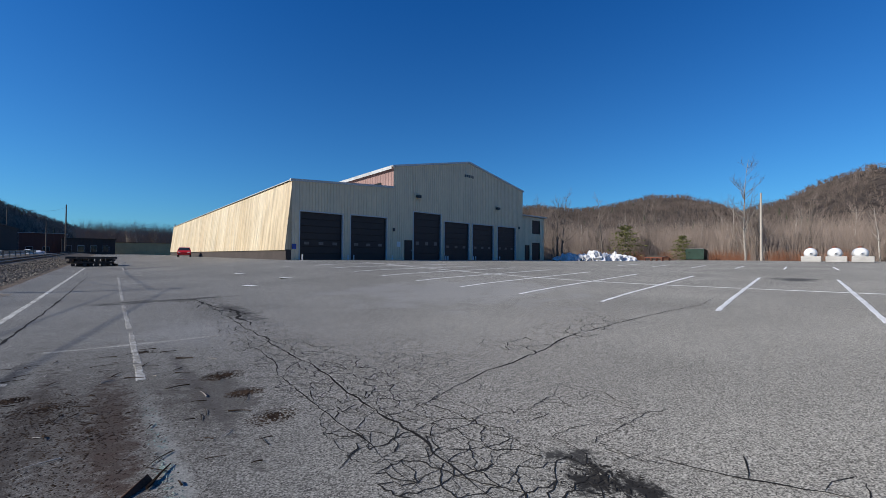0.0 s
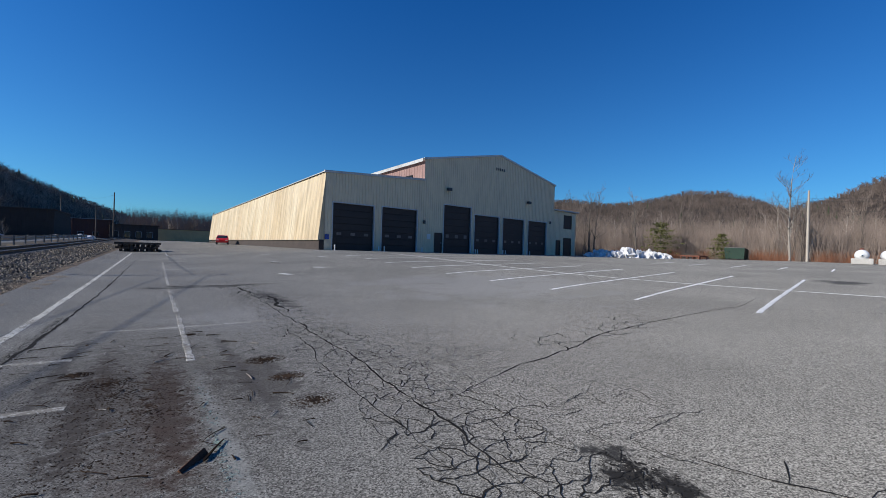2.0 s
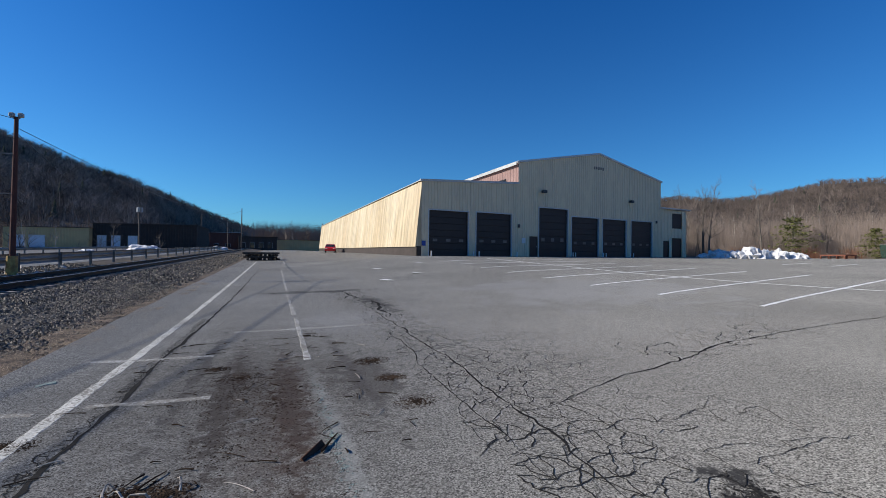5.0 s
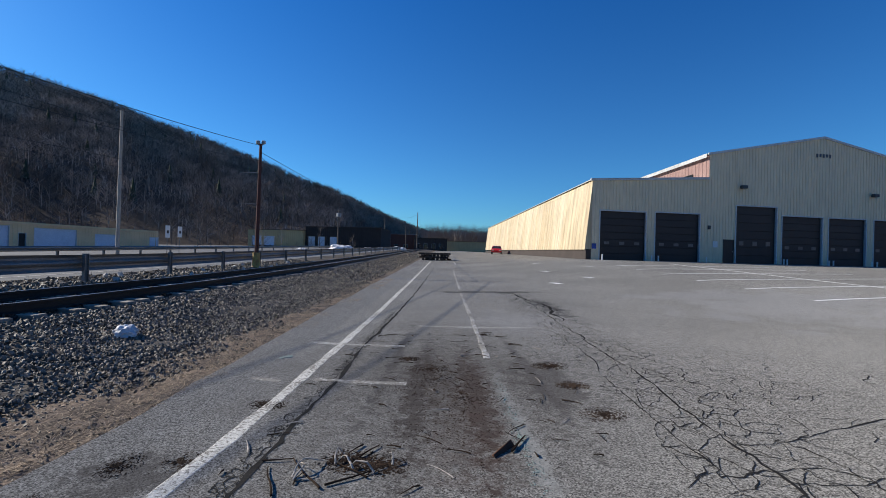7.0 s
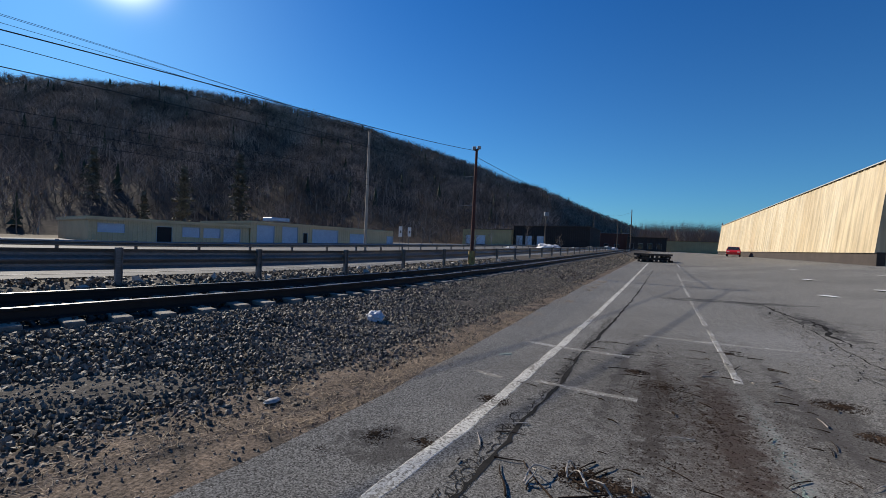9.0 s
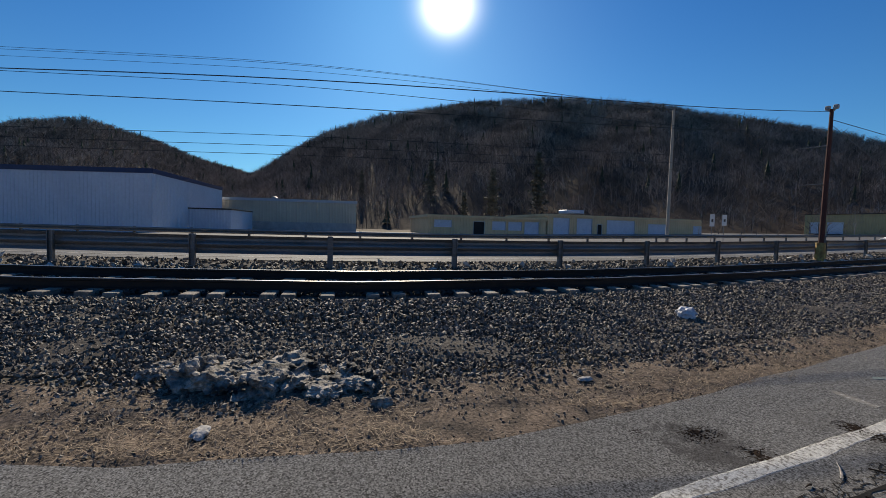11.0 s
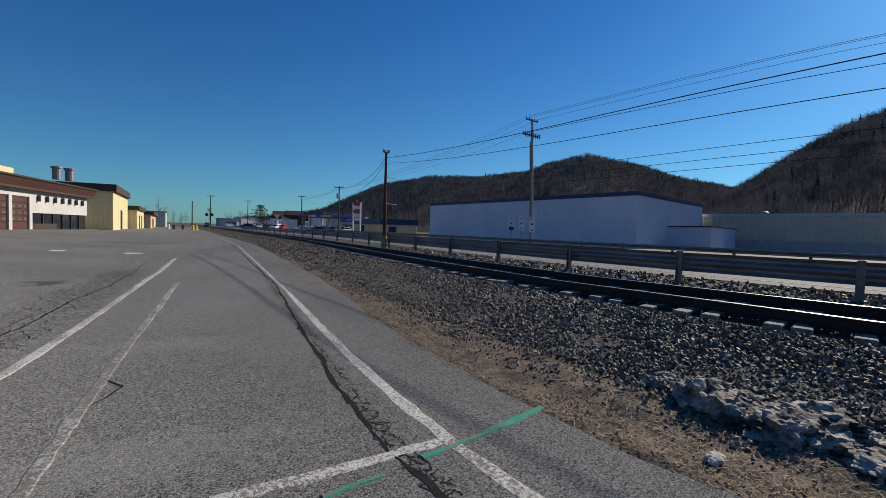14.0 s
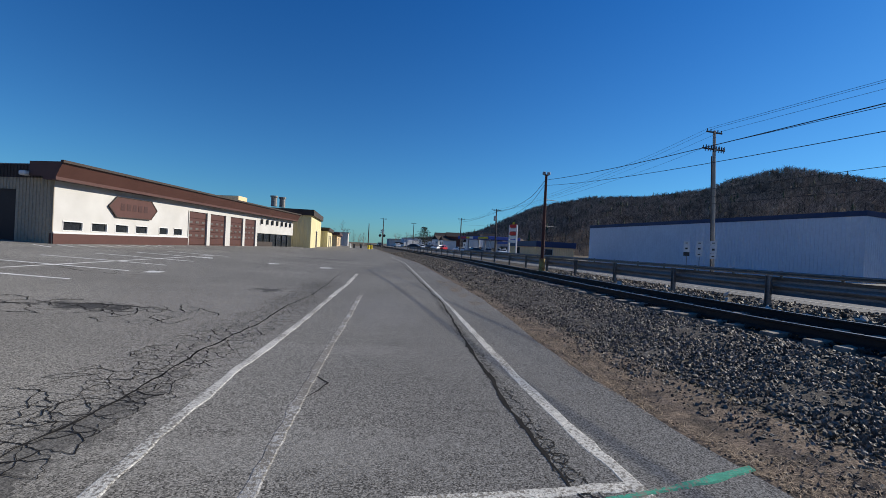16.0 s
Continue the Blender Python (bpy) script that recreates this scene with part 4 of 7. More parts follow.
    sg = part("sign_board", bm, "brown_metal", sh, "brown six-sided sign board, lettering painted over")
    for i, (p, z) in enumerate(vs):
        q, zz = vs[(i + 1) % 6]
        bm = bmesh.new()
        tube(bm, [(p, -0.1, z), (q, -0.1, zz)], [0.03, 0.03], 4)
        part("sign_rim", bm, "dark_base", sg)
    bm = bmesh.new()
    for i in range(5):
        box(bm, 4.5 + i * 0.52, 4.85 + i * 0.52, -0.105, -0.092, 2.85, 3.3)
    part("sign_lettering", bm, "brown_dark", sg, "darker blurred lettering")
    # gable side facing the shed, ribbed, with a large dark door
    bm = bmesh.new()
    ribs(bm, (0, 2.3), (0, 0.0), -0.1, 4.3, (-1, 0), 0.2, 0.03)
    ribs(bm, (0, 7.6), (0, 2.3), 3.55, 4.2, (-1, 0), 0.2, 0.03)
    ribs(bm, (0, 30), (0, 7.6), -0.1, 4.2, (-1, 0), 0.2, 0.03)
    part("side_wall", bm, "tan_wall", sh, "ribbed tan siding")
    bm = bmesh.new()
    ribs(bm, (-0.06, 30), (-0.06, 0.4), 4.2, 4.95, (-1, 0), 0.2, 0.03)
    part("side_fascia", bm, "dark_base", sh, "dark ribbed band under the roof")
    part("side_door", boxm(0.1, 0.2, 2.3, 7.6, -0.1, 3.55), "door_dark", sh, "large dark side door")
    bm = boxm(0, L, 0.2, 30, 4.9, 5.0)
    part("roof", bm, "roof_grey", sh)
    bm = bmesh.new()
    box(bm, 0.3, L, 29.8, 30, 0, 4.85)
    box(bm, L - 0.2, L, 0.2, 30, 0, 4.85)
    part("rear_wall", bm, "tan_wall", sh)
    bm = bmesh.new()
    tube(bm, [(-0.1, 1.2, 4.4), (-0.45, 1.2, 4.45)], [0.04, 0.04], 6)
    box(bm, -0.75, -0.35, 1.0, 1.4, 4.25, 4.5, bevel=0.06)
    part("wall_lamp", bm, "sign_white", sh, "pale floodlight on the side wall")
    part("roof_unit", boxm(32, 34.5, 6, 9, 5.0, 7.1, bevel=0.05), "tan_far", sh, "tan rooftop box")


shop()


def simple_building(name, x0, x1, y0, y1, z0, h, wall, label, roof="roof_grey", over=0.3, rib=0.4, fascia=None, openings=(), category="building"):
    """A metal-sided block. openings: (side, from, to, z0, z1, material, name) set into the walls as recessed leaves."""
    b = thing(name, pose((x0 + x1) / 2, (y0 + y1) / 2, z0), label, category)
    sides = {"w": ((x0, y1), (x0, y0), (-1, 0)), "e": ((x1, y0), (x1, y1), (1, 0)), "s": ((x0, y0), (x1, y0), (0, -1)), "n": ((x1, y1), (x0, y1), (0, 1))}
    for key, (p, q, out) in sides.items():
        length = math.dist(p, q)
        e = ((q[0] - p[0]) / length, (q[1] - p[1]) / length)
        bm = bmesh.new()
        cuts = sorted(((s0, s1, a, c) for sd, s0, s1, a, c, *_ in openings if sd == key))
        s = 0
        at = lambda v: (p[0] + e[0] * v, p[1] + e[1] * v)
        for s0, s1, a, c in cuts:
            if s0 > s + 0.01:
                ribs(bm, at(s), at(s0), z0 - 0.3, z0 + h, out, rib, 0.03)
            if a > 0.01:
                ribs(bm, at(s0), at(s1), z0 - 0.3, z0 + a, out, rib, 0.03)
            ribs(bm, at(s0), at(s1), z0 + c, z0 + h, out, rib, 0.03)
            s = s1
        if s < length - 0.01:
            ribs(bm, at(s), at(length), z0 - 0.3, z0 + h, out, rib, 0.03)
        part("wall", bm, wall, b, world=True)
        for sd, s0, s1, a, c, mt, nm in openings:
            if sd != key:
                continue
            (ax, ay), (bx, by) = at(s0), at(s1)
            leaf = bmesh.new()
            k0, k1 = 0.12, 0.2
            pts = [(ax - out[0] * k, ay - out[1] * k) for k in (k0, k1)] + [(bx - out[0] * k, by - out[1] * k) for k in (k0, k1)]
            xs, ys = [v[0] for v in pts], [v[1] for v in pts]
            box(leaf, min(xs), max(xs), min(ys), max(ys), z0 + a, z0 + c)
            w = part(nm, leaf, mt, b, world=True)
            fr = bmesh.new()
            for f0, f1, g0, g1 in ((s0 - 0.06, s0, a, c), (s1, s1 + 0.06, a, c), (s0 - 0.06, s1 + 0.06, c, c + 0.08)):
                (ax, ay), (bx, by) = at(f0), at(f1)
                xs = [ax + out[0] * 0.05, ax - out[0] * 0.15, bx + out[0] * 0.05, bx - out[0] * 0.15]
                ys = [ay + out[1] * 0.05, ay - out[1] * 0.15, by + out[1] * 0.05, by - out[1] * 0.15]
                box(fr, min(xs), max(xs), min(ys), max(ys), z0 + g0, z0 + g1)
            part("frame", fr, "trim_grey", w, world=True)
    part("roof", boxm(x0 - over, x1 + over, y0 - over, y1 + over, z0 + h, z0 + h + 0.15), roof, b, world=True)
    if fascia:
        bm = bmesh.new()
        for a in ((x0 - over - 0.02, x0 - over + 0.05, y0 - over, y1 + over), (x1 + over - 0.05, x1 + over + 0.02, y0 - over, y1 + over), (x0 - over, x1 + over, y0 - over - 0.02, y0 - over + 0.05), (x0 - over, x1 + over, y1 + over - 0.05, y1 + over + 0.02)):
            box(bm, *a, z0 + h - fascia[1], z0 + h + 0.2)
        part("fascia", bm, fascia[0], b, world=True)
    return b


# over the road, west
simple_building("white_warehouse", -62, -41, -57.8, -19.1, 0.0, 6.3, "warehouse", "long white metal warehouse with navy roof edge", "roof_grey", 0.05, 0.35, ("blue_trim", 0.28), [("n", 13.5, 16.0, 0, 2.4, "glass", "entrance")], "warehouse")
simple_building("shed_extension", -60, -49.5, -19.05, -14.1, 0.0, 2.8, "warehouse", "low white lean-to beside the warehouse", "dark_base", 0.1, 0.35)
work = simple_building("tan_workshop", -84, -62.2, -26, 1.2, 0.0, 4.9, "tan_shop", "tan ribbed metal workshop", "roof_grey", 0.15, 0.5, ("trim_grey", 0.2), [("n", 3, 6, 0, 3.2, "garage_white", "bay_door"), ("n", 8, 11, 0, 3.2, "garage_white", "bay_door")], "workshop")
part("base_band", boxm(-62.2, -62.12, -26, 1.2, -0.3, 1.5), "concrete", work, "grey band along the foot of the wall", world=True)
simple_building("low_garage", -80, -62, 13.2, 35.4, 0.1, 3.1, "tan_far", "low tan block of workshops with a flat roof", "dark_base", 0.25, 0.6, ("tan_far", 0.25), [("e", 1.0, 4.0, 1.2, 2.4, "garage_white", "window"), ("e", 8.0, 10.0, 0, 2.3, "dark_wall", "door"), ("e", 11.5, 14.0, 0.9, 2.4, "garage_white", "window"), ("e", 14.6, 17.2, 0.9, 2.4, "garage_white", "window"), ("e", 17.8, 20.6, 0.2, 2.5, "garage_white", "door")], "garage")
simple_building("row_garage", -80, -61.8, 35.6, 73.4, 0.35, 3.7, "tan_far", "tan garage row with pale overhead doors", "dark_base", 0.2, 0.6, ("tan_far", 0.2), [("e", 1.2, 4.6, 0, 3.2, "garage_white", "overhead_door"), ("e", 6.3, 9.7, 0, 3.2, "garage_white", "overhead_door"), ("e", 11.0, 12.0, 0, 2.2, "dark_wall", "door"), ("e", 13.2, 20.0, 0, 3.1, "garage_white", "overhead_door"), ("e", 23.5, 28.5, 0, 2.6, "garage_white", "overhead_door"), ("e", 36, 38.4, 0, 2.5, "garage_white", "door")], "garage")
simple_building("yellow_garage", -60, -43, 108, 122, 2.0, 4.7, "olive", "far yellow-green garage with pale doors", "dark_base", 0.2, 0.6, None, [("s", 1.2, 4.2, 0, 2.8, "garage_white", "overhead_door"), ("s", 5.0, 8.2, 0, 2.8, "garage_white", "overhead_door")], "garage")
simple_building("dark_shed", -43, -20, 110, 128, 2.0, 6.0, "dark_wall", "long dark shed with pale doors", "dark_base", 0.2, 0.6, None, [("s", 1.0, 2.9, 0, 3.0, "garage_white", "overhead_door"), ("s", 4.0, 5.9, 0, 3.0, "garage_white", "overhead_door"), ("s", 7.6, 9.6, 0, 3.0, "garage_white", "overhead_door")], "shed")
simple_building("brick_house", -30, -17, 196, 208, 2.2, 8.0, "brick", "far brown brick house", "roof_grey", 0.6, 0.8, None, [("s", 2, 4, 1, 2.6, "glass", "window"), ("s", 7, 9, 1, 2.6, "glass", "window")], "house")
simple_building("grey_block", -17, 0, 190, 204, 2.2, 6.0, "dark_base", "far grey-tan building with dark windows", "dark_base", 0.4, 0.8, None, [("s", 1.2, 3, 0.8, 3.2, "glass", "window"), ("s", 5, 7, 0.8, 3.2, "glass", "window"), ("s", 9, 11, 0.8, 3.2, "glass", "window"), ("s", 13, 15, 0.8, 3.2, "glass", "window")], "building")
simple_building("long_far_building", 0, 30, 215, 232, 2.2, 5.5, "olive", "long far tan building at the end of the yard", "dark_base", 0.3, 0.9, None, [], "building")
simple_building("blue_front_shop", -40, -30, 176, 186, 2.2, 4.4, "dark_wall", "far dark shop with a blue awning", "sign_blue", 0.8, 0.8, None, [("s", 1, 4, 0, 2.6, "glass", "window")], "shop")

# beyond the repair shop
simple_building("yellow_building", 6.9, 22, -76, -59.5, 0.0, 5.9, "yellow", "pale yellow metal building with dark roof edge", "dark_base", 0.35, 0.5, ("dark_base", 0.7), [("w", 7, 9.2, 0, 3.0, "brown_metal", "door")], "building")
simple_building("yellow_annex", 5.6, 19, -92, -77, -0.1, 4.0, "yellow", "lower pale yellow building", "dark_base", 0.3, 0.5, ("dark_base", 0.5), [("w", 3, 5, 0, 2.6, "brown_metal", "door"), ("w", 8, 10, 0, 2.6, "brown_metal", "door")], "building")
simple_building("tan_store", 4.6, 18, -120, -97, -0.1, 3.6, "tan_far", "low tan store with white front", "dark_base", 0.6, 0.6, ("brown_metal", 0.5), [("w", 4, 7, 0.4, 2.4, "glass", "window"), ("w", 10, 13, 0.4, 2.4, "glass", "window")], "store")
simple_building("white_house", 2.4, 12, -142, -128, -0.1, 4.6, "stucco", "far white two-storey house", "roof_grey", 0.4, 0.6, None, [("n", 2, 4, 0.5, 2.0, "glass", "window")], "house")
for x, y in ((13.0, -62.0), (12.0, -63.4)):
    bm = bmesh.new()
    tube(bm, [(x, y, 6.5), (x, y, 7.9)], [0.45, 0.45], 12)
    tube(bm, [(x, y, 7.9), (x, y, 8.15)], [0.58, 0.58], 12)
    solo("roof_ventilator", bm, "galv", "round metal ventilator on the yellow building's roof", "ventilator", "ventilators on the roof")


# ---- paint on the lot ----
def stripe(pts, width, material, name="painted_line", label="worn white line painted on the asphalt", lift=0.004, ragged=0.018):
    bm, prev = bmesh.new(), None
    dense = []
    for (xa, ya), (xb, yb) in zip(pts, pts[1:]):
        n = max(1, int(math.dist((xa, ya), (xb, yb)) / 0.12))
        dense += [(xa + (xb - xa) * i / n, ya + (yb - ya) * i / n) for i in range(n)]
    dense.append(pts[-1])
    for i, (x, y) in enumerate(dense):
        ax, ay = dense[max(i - 1, 0)]
        bx, by = dense[min(i + 1, len(dense) - 1)]
        d = math.dist((ax, ay), (bx, by))
        nx, ny = -(by - ay) / d, (bx - ax) / d
        w = width / 2 - 0.012
        r = [(noise.noise((x * 3, y * 3, k)) + noise.noise((x * 11, y * 11, k))) * ragged for k in (1.5, 8.5)]
        cur = [bm.verts.new((x + nx * o, y + ny * o, gz(x, y) + z)) for o, z in ((w + r[0] + 0.011, -0.001), (w + r[0], lift), (-w - r[1], lift), (-w - r[1] - 0.011, -0.001))]
        if prev:
            for k in range(3):
                bm.faces.new((prev[k + 1], cur[k + 1], cur[k], prev[k]))
        prev = cur
    return solo(name, bm, material, label, "painted line", "lines on the lot", kind="structure")


LINE = [(-2.9, -60), (-2.55, -31), (-2.3, -16), (-2.13, -9), (-1.95, -5.6), (-1.86, -3.6), (-1.82, -2.4), (-1.84, -1.7), (-1.9, 2), (-1.9, 8), (-1.88, 39)]
stripe(LINE, 0.13, "white_line")
stripe([(0.1, -18), (0.32, -13.3), (0.68, -8.8), (0.93, -6.25), (1.12, -4.7), (1.2, -3.5), (1.22, -2.5)], 0.11, "white_line")
stripe([(-0.1, -11), (0.12, -7.2), (0.3, -4.95), (0.45, -2.4)], 0.1, "faint_line", label="faded line painted on the asphalt")
stripe([(0.3, 5.2), (0.3, 8.5)], 0.09, "faint_line", label="faded line painted on the asphalt")
stripe([(0.29, 8.9), (0.25, 13)], 0.09, "faint_line", label="faded line painted on the asphalt")
stripe([(0.25, 14), (0.22, 26)], 0.09, "faint_line", label="faded line painted on the asphalt")
stripe([(0.25, 20.7), (1.35, 20.75)], 0.1, "white_line")
stripe([(0.25, 26.5), (1.35, 26.5)], 0.1, "white_line")
stripe([(0.6, 33), (0.55, 38)], 0.1, "white_line")
for y, x0, x1 in ((5.92, -3.1, -0.9), (4.15, -3.12, -2.1), (4.2, -1.75, -0.7), (7.4, -0.8, 1.9), (-2.46, -1.8, -0.4)):
    stripe([(x0, y), (x1, y - 0.05 * (x1 - x0))], 0.1, "faint_line" if y != -2.46 else "white_line", label="faded line across the lane")
stripe([(-3.12, -2.38), (-2.3, -2.36), (-1.55, -2.35)], 0.07, "green_line", label="green survey mark sprayed on the asphalt", lift=0.009)
stripe([(-1.25, -2.32), (-0.9, -2.3)], 0.06, "green_line", label="green survey mark sprayed on the asphalt", lift=0.009)
stripe([(-2.75, 4.9), (-2.55, 5.05)], 0.1, "faint_green", label="green survey mark sprayed on the asphalt", lift=0.009, ragged=0.05)
# double row of stalls
STALL = 2.6
for k in range(-1, 9):
    y = 1.42 + k * STALL
    stripe([(9.4 + 0.08 * k, y), (20.3, y)], 0.115, "stall_paint", "stall_line", "white parking stall line")
stripe([(14.6, -6), (14.9, 24.5)], 0.115, "stall_paint", "stall_line", "long white line down the middle of the stalls")
for k in range(8):
    stripe([(29.5, -7 + k * STALL), (34.6, -7 + k * STALL)], 0.115, "stall_paint", "stall_line", "white parking stall line")
for k in range(6):
    stripe([(6.8 + 0.75 * k * 0.2, -10.5 - k * 2.7), (11.8 - 0.2 * k, -10.2 - k * 2.7)], 0.115, "stall_paint", "stall_line", "white parking stall line")
stripe([(9.3, -9.5), (8.3, -24)], 0.115, "stall_paint", "stall_line", "long white line beside the stalls")
for k in range(8):
    stripe([(15.9 - 0.2 * k, -21.0 - k * 1.3), (14.3 - 0.2 * k, -20.0 - k * 1.3)], 0.12, "stall_paint", "hatch_line", "white hatch line before the shop")
for x, y in ((7.9, -21.5), (4.4, -21.1), (1.6, -20.6), (6.4, -13.4), (5.6, 21.5), (8.6, 22.5), (6.6, 28.0), (10.5, 28.5), (4.5, 15.8), (6.5, 17.3)):
    bm = bmesh.new()
    n = 10
    bm.faces.new([bm.verts.new((x + 0.42 * math.cos(a) * random.uniform(0.8, 1.1), y + 0.36 * math.sin(a) * random.uniform(0.7, 1.1), gz(x, y) + 0.006)) for a in [math.tau * i / n for i in range(n)]])
    solo("paint_square", bm, "stall_paint", "short white paint mark on the lot", "paint mark", "paint marks on the lot", "structure")


# ---- cracks ----
def crack_net(name, label, walks, seed):
    """Dark cracks, each a thin ragged strip lying on the asphalt. walks: (points, width, wander, side branches per metre, their length)."""
    rng = random.Random(seed)
    bm = bmesh.new()

    def run(pts, width, wander, branch, blen, depth=0):
        line = []
        for (xa, ya), (xb, yb) in zip(pts, pts[1:]):
            d = math.dist((xa, ya), (xb, yb))
            n = max(2, int(d / 0.09))
            for i in range(n):
                line.append((xa + (xb - xa) * i / n, ya + (yb - ya) * i / n))
        line.append(pts[-1])
        off = rng.uniform(0, 100)
        prev, out = None, []
        for i, (x, y) in enumerate(line):
            s = i * 0.09
            taper = min(1, 4 * i / len(line) + 0.1, 4 * (len(line) - i) / len(line) + 0.1)
            x += wander * (noise.noise((s * 0.6, off, 0)) + 0.45 * noise.noise((s * 2.6, off, 4)) + 0.2 * noise.noise((s * 9, off, 8)))
            y += wander * (noise.noise((s * 0.6, off, 20)) + 0.45 * noise.noise((s * 2.6, off, 24)) + 0.2 * noise.noise((s * 9, off, 28)))
            out.append((x + rng.uniform(-0.008, 0.008), y + rng.uniform(-0.008, 0.008)))
        for i, (x, y) in enumerate(out):
            taper = min(1, 4 * i / len(out) + 0.15, 4 * (len(out) - i) / len(out) + 0.15)
            ax, ay = out[max(i - 1, 0)]
            bx, by = out[min(i + 1, len(out) - 1)]
            d = math.dist((ax, ay), (bx, by)) or 1
            w = width * taper * max(0.25, 0.75 + 0.9 * noise.noise((x * 5, y * 5, off)))
            nx, ny = -(by - ay) / d * w / 2, (bx - ax) / d * w / 2
            z = gz(x, y) + 0.0035
            cur = (bm.verts.new((x + nx, y + ny, z)), bm.verts.new((x - nx, y - ny, z)))
            if prev:
                bm.faces.new((prev[1], cur[1], cur[0], prev[0]))
            prev = cur
            if depth < 3 and branch and rng.random() < branch * 0.09:
                a = math.atan2(by - ay, bx - ax) + rng.choice((-1, 1)) * rng.uniform(0.5, 1.5)
                l = blen * rng.uniform(0.4, 1.2)
                k = a + rng.uniform(-0.7, 0.7)
                run([(x, y), (x + l * 0.5 * math.cos(a), y + l * 0.5 * math.sin(a)), (x + l * 0.5 * (math.cos(a) + math.cos(k)), y + l * 0.5 * (math.sin(a) + math.sin(k)))], width * 0.62, wander * 0.7, branch * 0.75, blen * 0.62, depth + 1)

    for w in walks:
        run(*w)
    return solo(name, bm, "crack", label, "crack", "cracks in the asphalt", "stuff")


def block_cracks(name, label, line, half, cell, width, seed, keep=0.8):
    """Alligator cracking: the broken outlines of uneven blocks in a band along a line."""
    rng = random.Random(seed)
    verts, faces = [], []
    segs, total = [], 0
    for a, b in zip(line, line[1:]):
        d = math.dist(a, b)
        segs.append((total, d, a, b))
        total += d

    def at(s, o):
        for s0, d, a, b in segs:
            if s <= s0 + d or s0 + d >= total - 1e-6:
                k = (s - s0) / d
                ux, uy = (b[0] - a[0]) / d, (b[1] - a[1]) / d
                return a[0] + ux * k * d - uy * o, a[1] + uy * k * d + ux * o

    rows, cols = int(total / cell), max(2, int(2 * half / cell))
    grid = {}
    for i in range(rows + 1):
        for j in range(cols + 1):
            s = min(max((i + rng.uniform(-0.42, 0.42)) * cell, 0), total)
            o = (j - cols / 2 + 0.5 * (i % 2) + rng.uniform(-0.42, 0.42)) * cell
            grid[i, j] = at(s, o * (1 + 0.25 * noise.noise((s, o, seed))))
    for (i, j), (x, y) in grid.items():
        edge = abs(j - cols / 2) / (cols / 2)
        for n in ((i + 1, j), (i, j + 1), (i + 1, j + 1 if i % 2 else j - 1)):
            if n not in grid or rng.random() > keep * (1.05 - 0.5 * edge * edge) * (0.62 if n[0] != i and n[1] != j else 0.85) + 0.5 * noise.noise((x * 0.9, y * 0.9, seed)):
                continue
            (xb, yb), k = grid[n], 5
            d = math.dist((x, y), (xb, yb)) or 1
            w0 = width * rng.uniform(0.35, 1.3)
            ph = rng.uniform(0, 50)
            for q in range(k + 1):
                t = q / k
                e = 0.16 * d * math.sin(math.pi * t) * noise.noise((t * 3, ph, 0)) * 2
                px, py = x + (xb - x) * t - (yb - y) / d * e, y + (yb - y) * t + (xb - x) / d * e
                w = w0 * (0.5 + 0.5 * abs(noise.noise((t * 4, ph, 5))) * 2) / 2
                ox, oy = -(yb - y) / d * w, (xb - x) / d * w
                z = gz(px, py) + 0.0035
                verts += [(px + ox, py + oy, z), (px - ox, py - oy, z)]
                if q:
                    o = len(verts) - 4
                    faces.append((o + 1, o + 3, o + 2, o))
    me = bpy.data.meshes.new(name)
    me.from_pydata(verts, [], faces)
    me.materials.append(M["crack"])
    return tagged(new(name, me), label, "crack", "cracks in the asphalt", "stuff")


crack_net("crack", "jagged dark crack crossing the lot", [([(2.2, 2.65), (2.79, 2.73), (3.5, 2.86), (4.25, 2.9), (5.6, 2.98), (7.3, 2.69), (10.1, 1.86), (12, 1.9)], 0.028, 0.1, 0.25, 0.6)], 11)
block_cracks("crack_network", "alligator cracking beside a jagged crack", [(4.4, 3.1), (5.7, 3.1), (7.6, 2.7)], 0.7, 0.36, 0.022, 12, 0.8)
crack_net("crack", "thin crack wandering across the lot", [([(8.5, 4.6), (6.0, 6.5), (4, 9.5), (2.5, 11)], 0.016, 0.3, 0.3, 1.0)], 12)
block_cracks("crack_network", "alligator cracking in a long band", [(2.1, 13.3), (2.13, 8.3), (2.07, 4.4), (1.87, 2.5), (1.7, 0.8), (1.5, -1.2)], 0.62, 0.18, 0.013, 13, 0.95)
block_cracks("crack_network", "coarse alligator cracking beside the band", [(2.9, 5.6), (3.0, 3.8), (2.9, 2.0), (2.6, 0.6)], 0.85, 0.3, 0.009, 23, 0.68)
crack_net("crack", "long crack through the broken band", [([(2.1, 13.3), (2.13, 8.3), (2.07, 4.4), (1.87, 2.5), (1.74, 1.5), (1.6, 0.2)], 0.026, 0.16, 0.6, 0.4), ([(1.75, 7), (1.65, 4.0), (1.45, 1.5)], 0.016, 0.12, 0.6, 0.3)], 13)
crack_net("crack", "ragged joint of an old patch", [([(-0.6, 13.5), (0.9, 13.7), (2.2, 13.2)], 0.09, 0.3, 0.8, 0.7), ([(2.0, 13.4), (2.4, 10.5), (2.3, 8.0)], 0.09, 0.25, 0.8, 0.6)], 14)
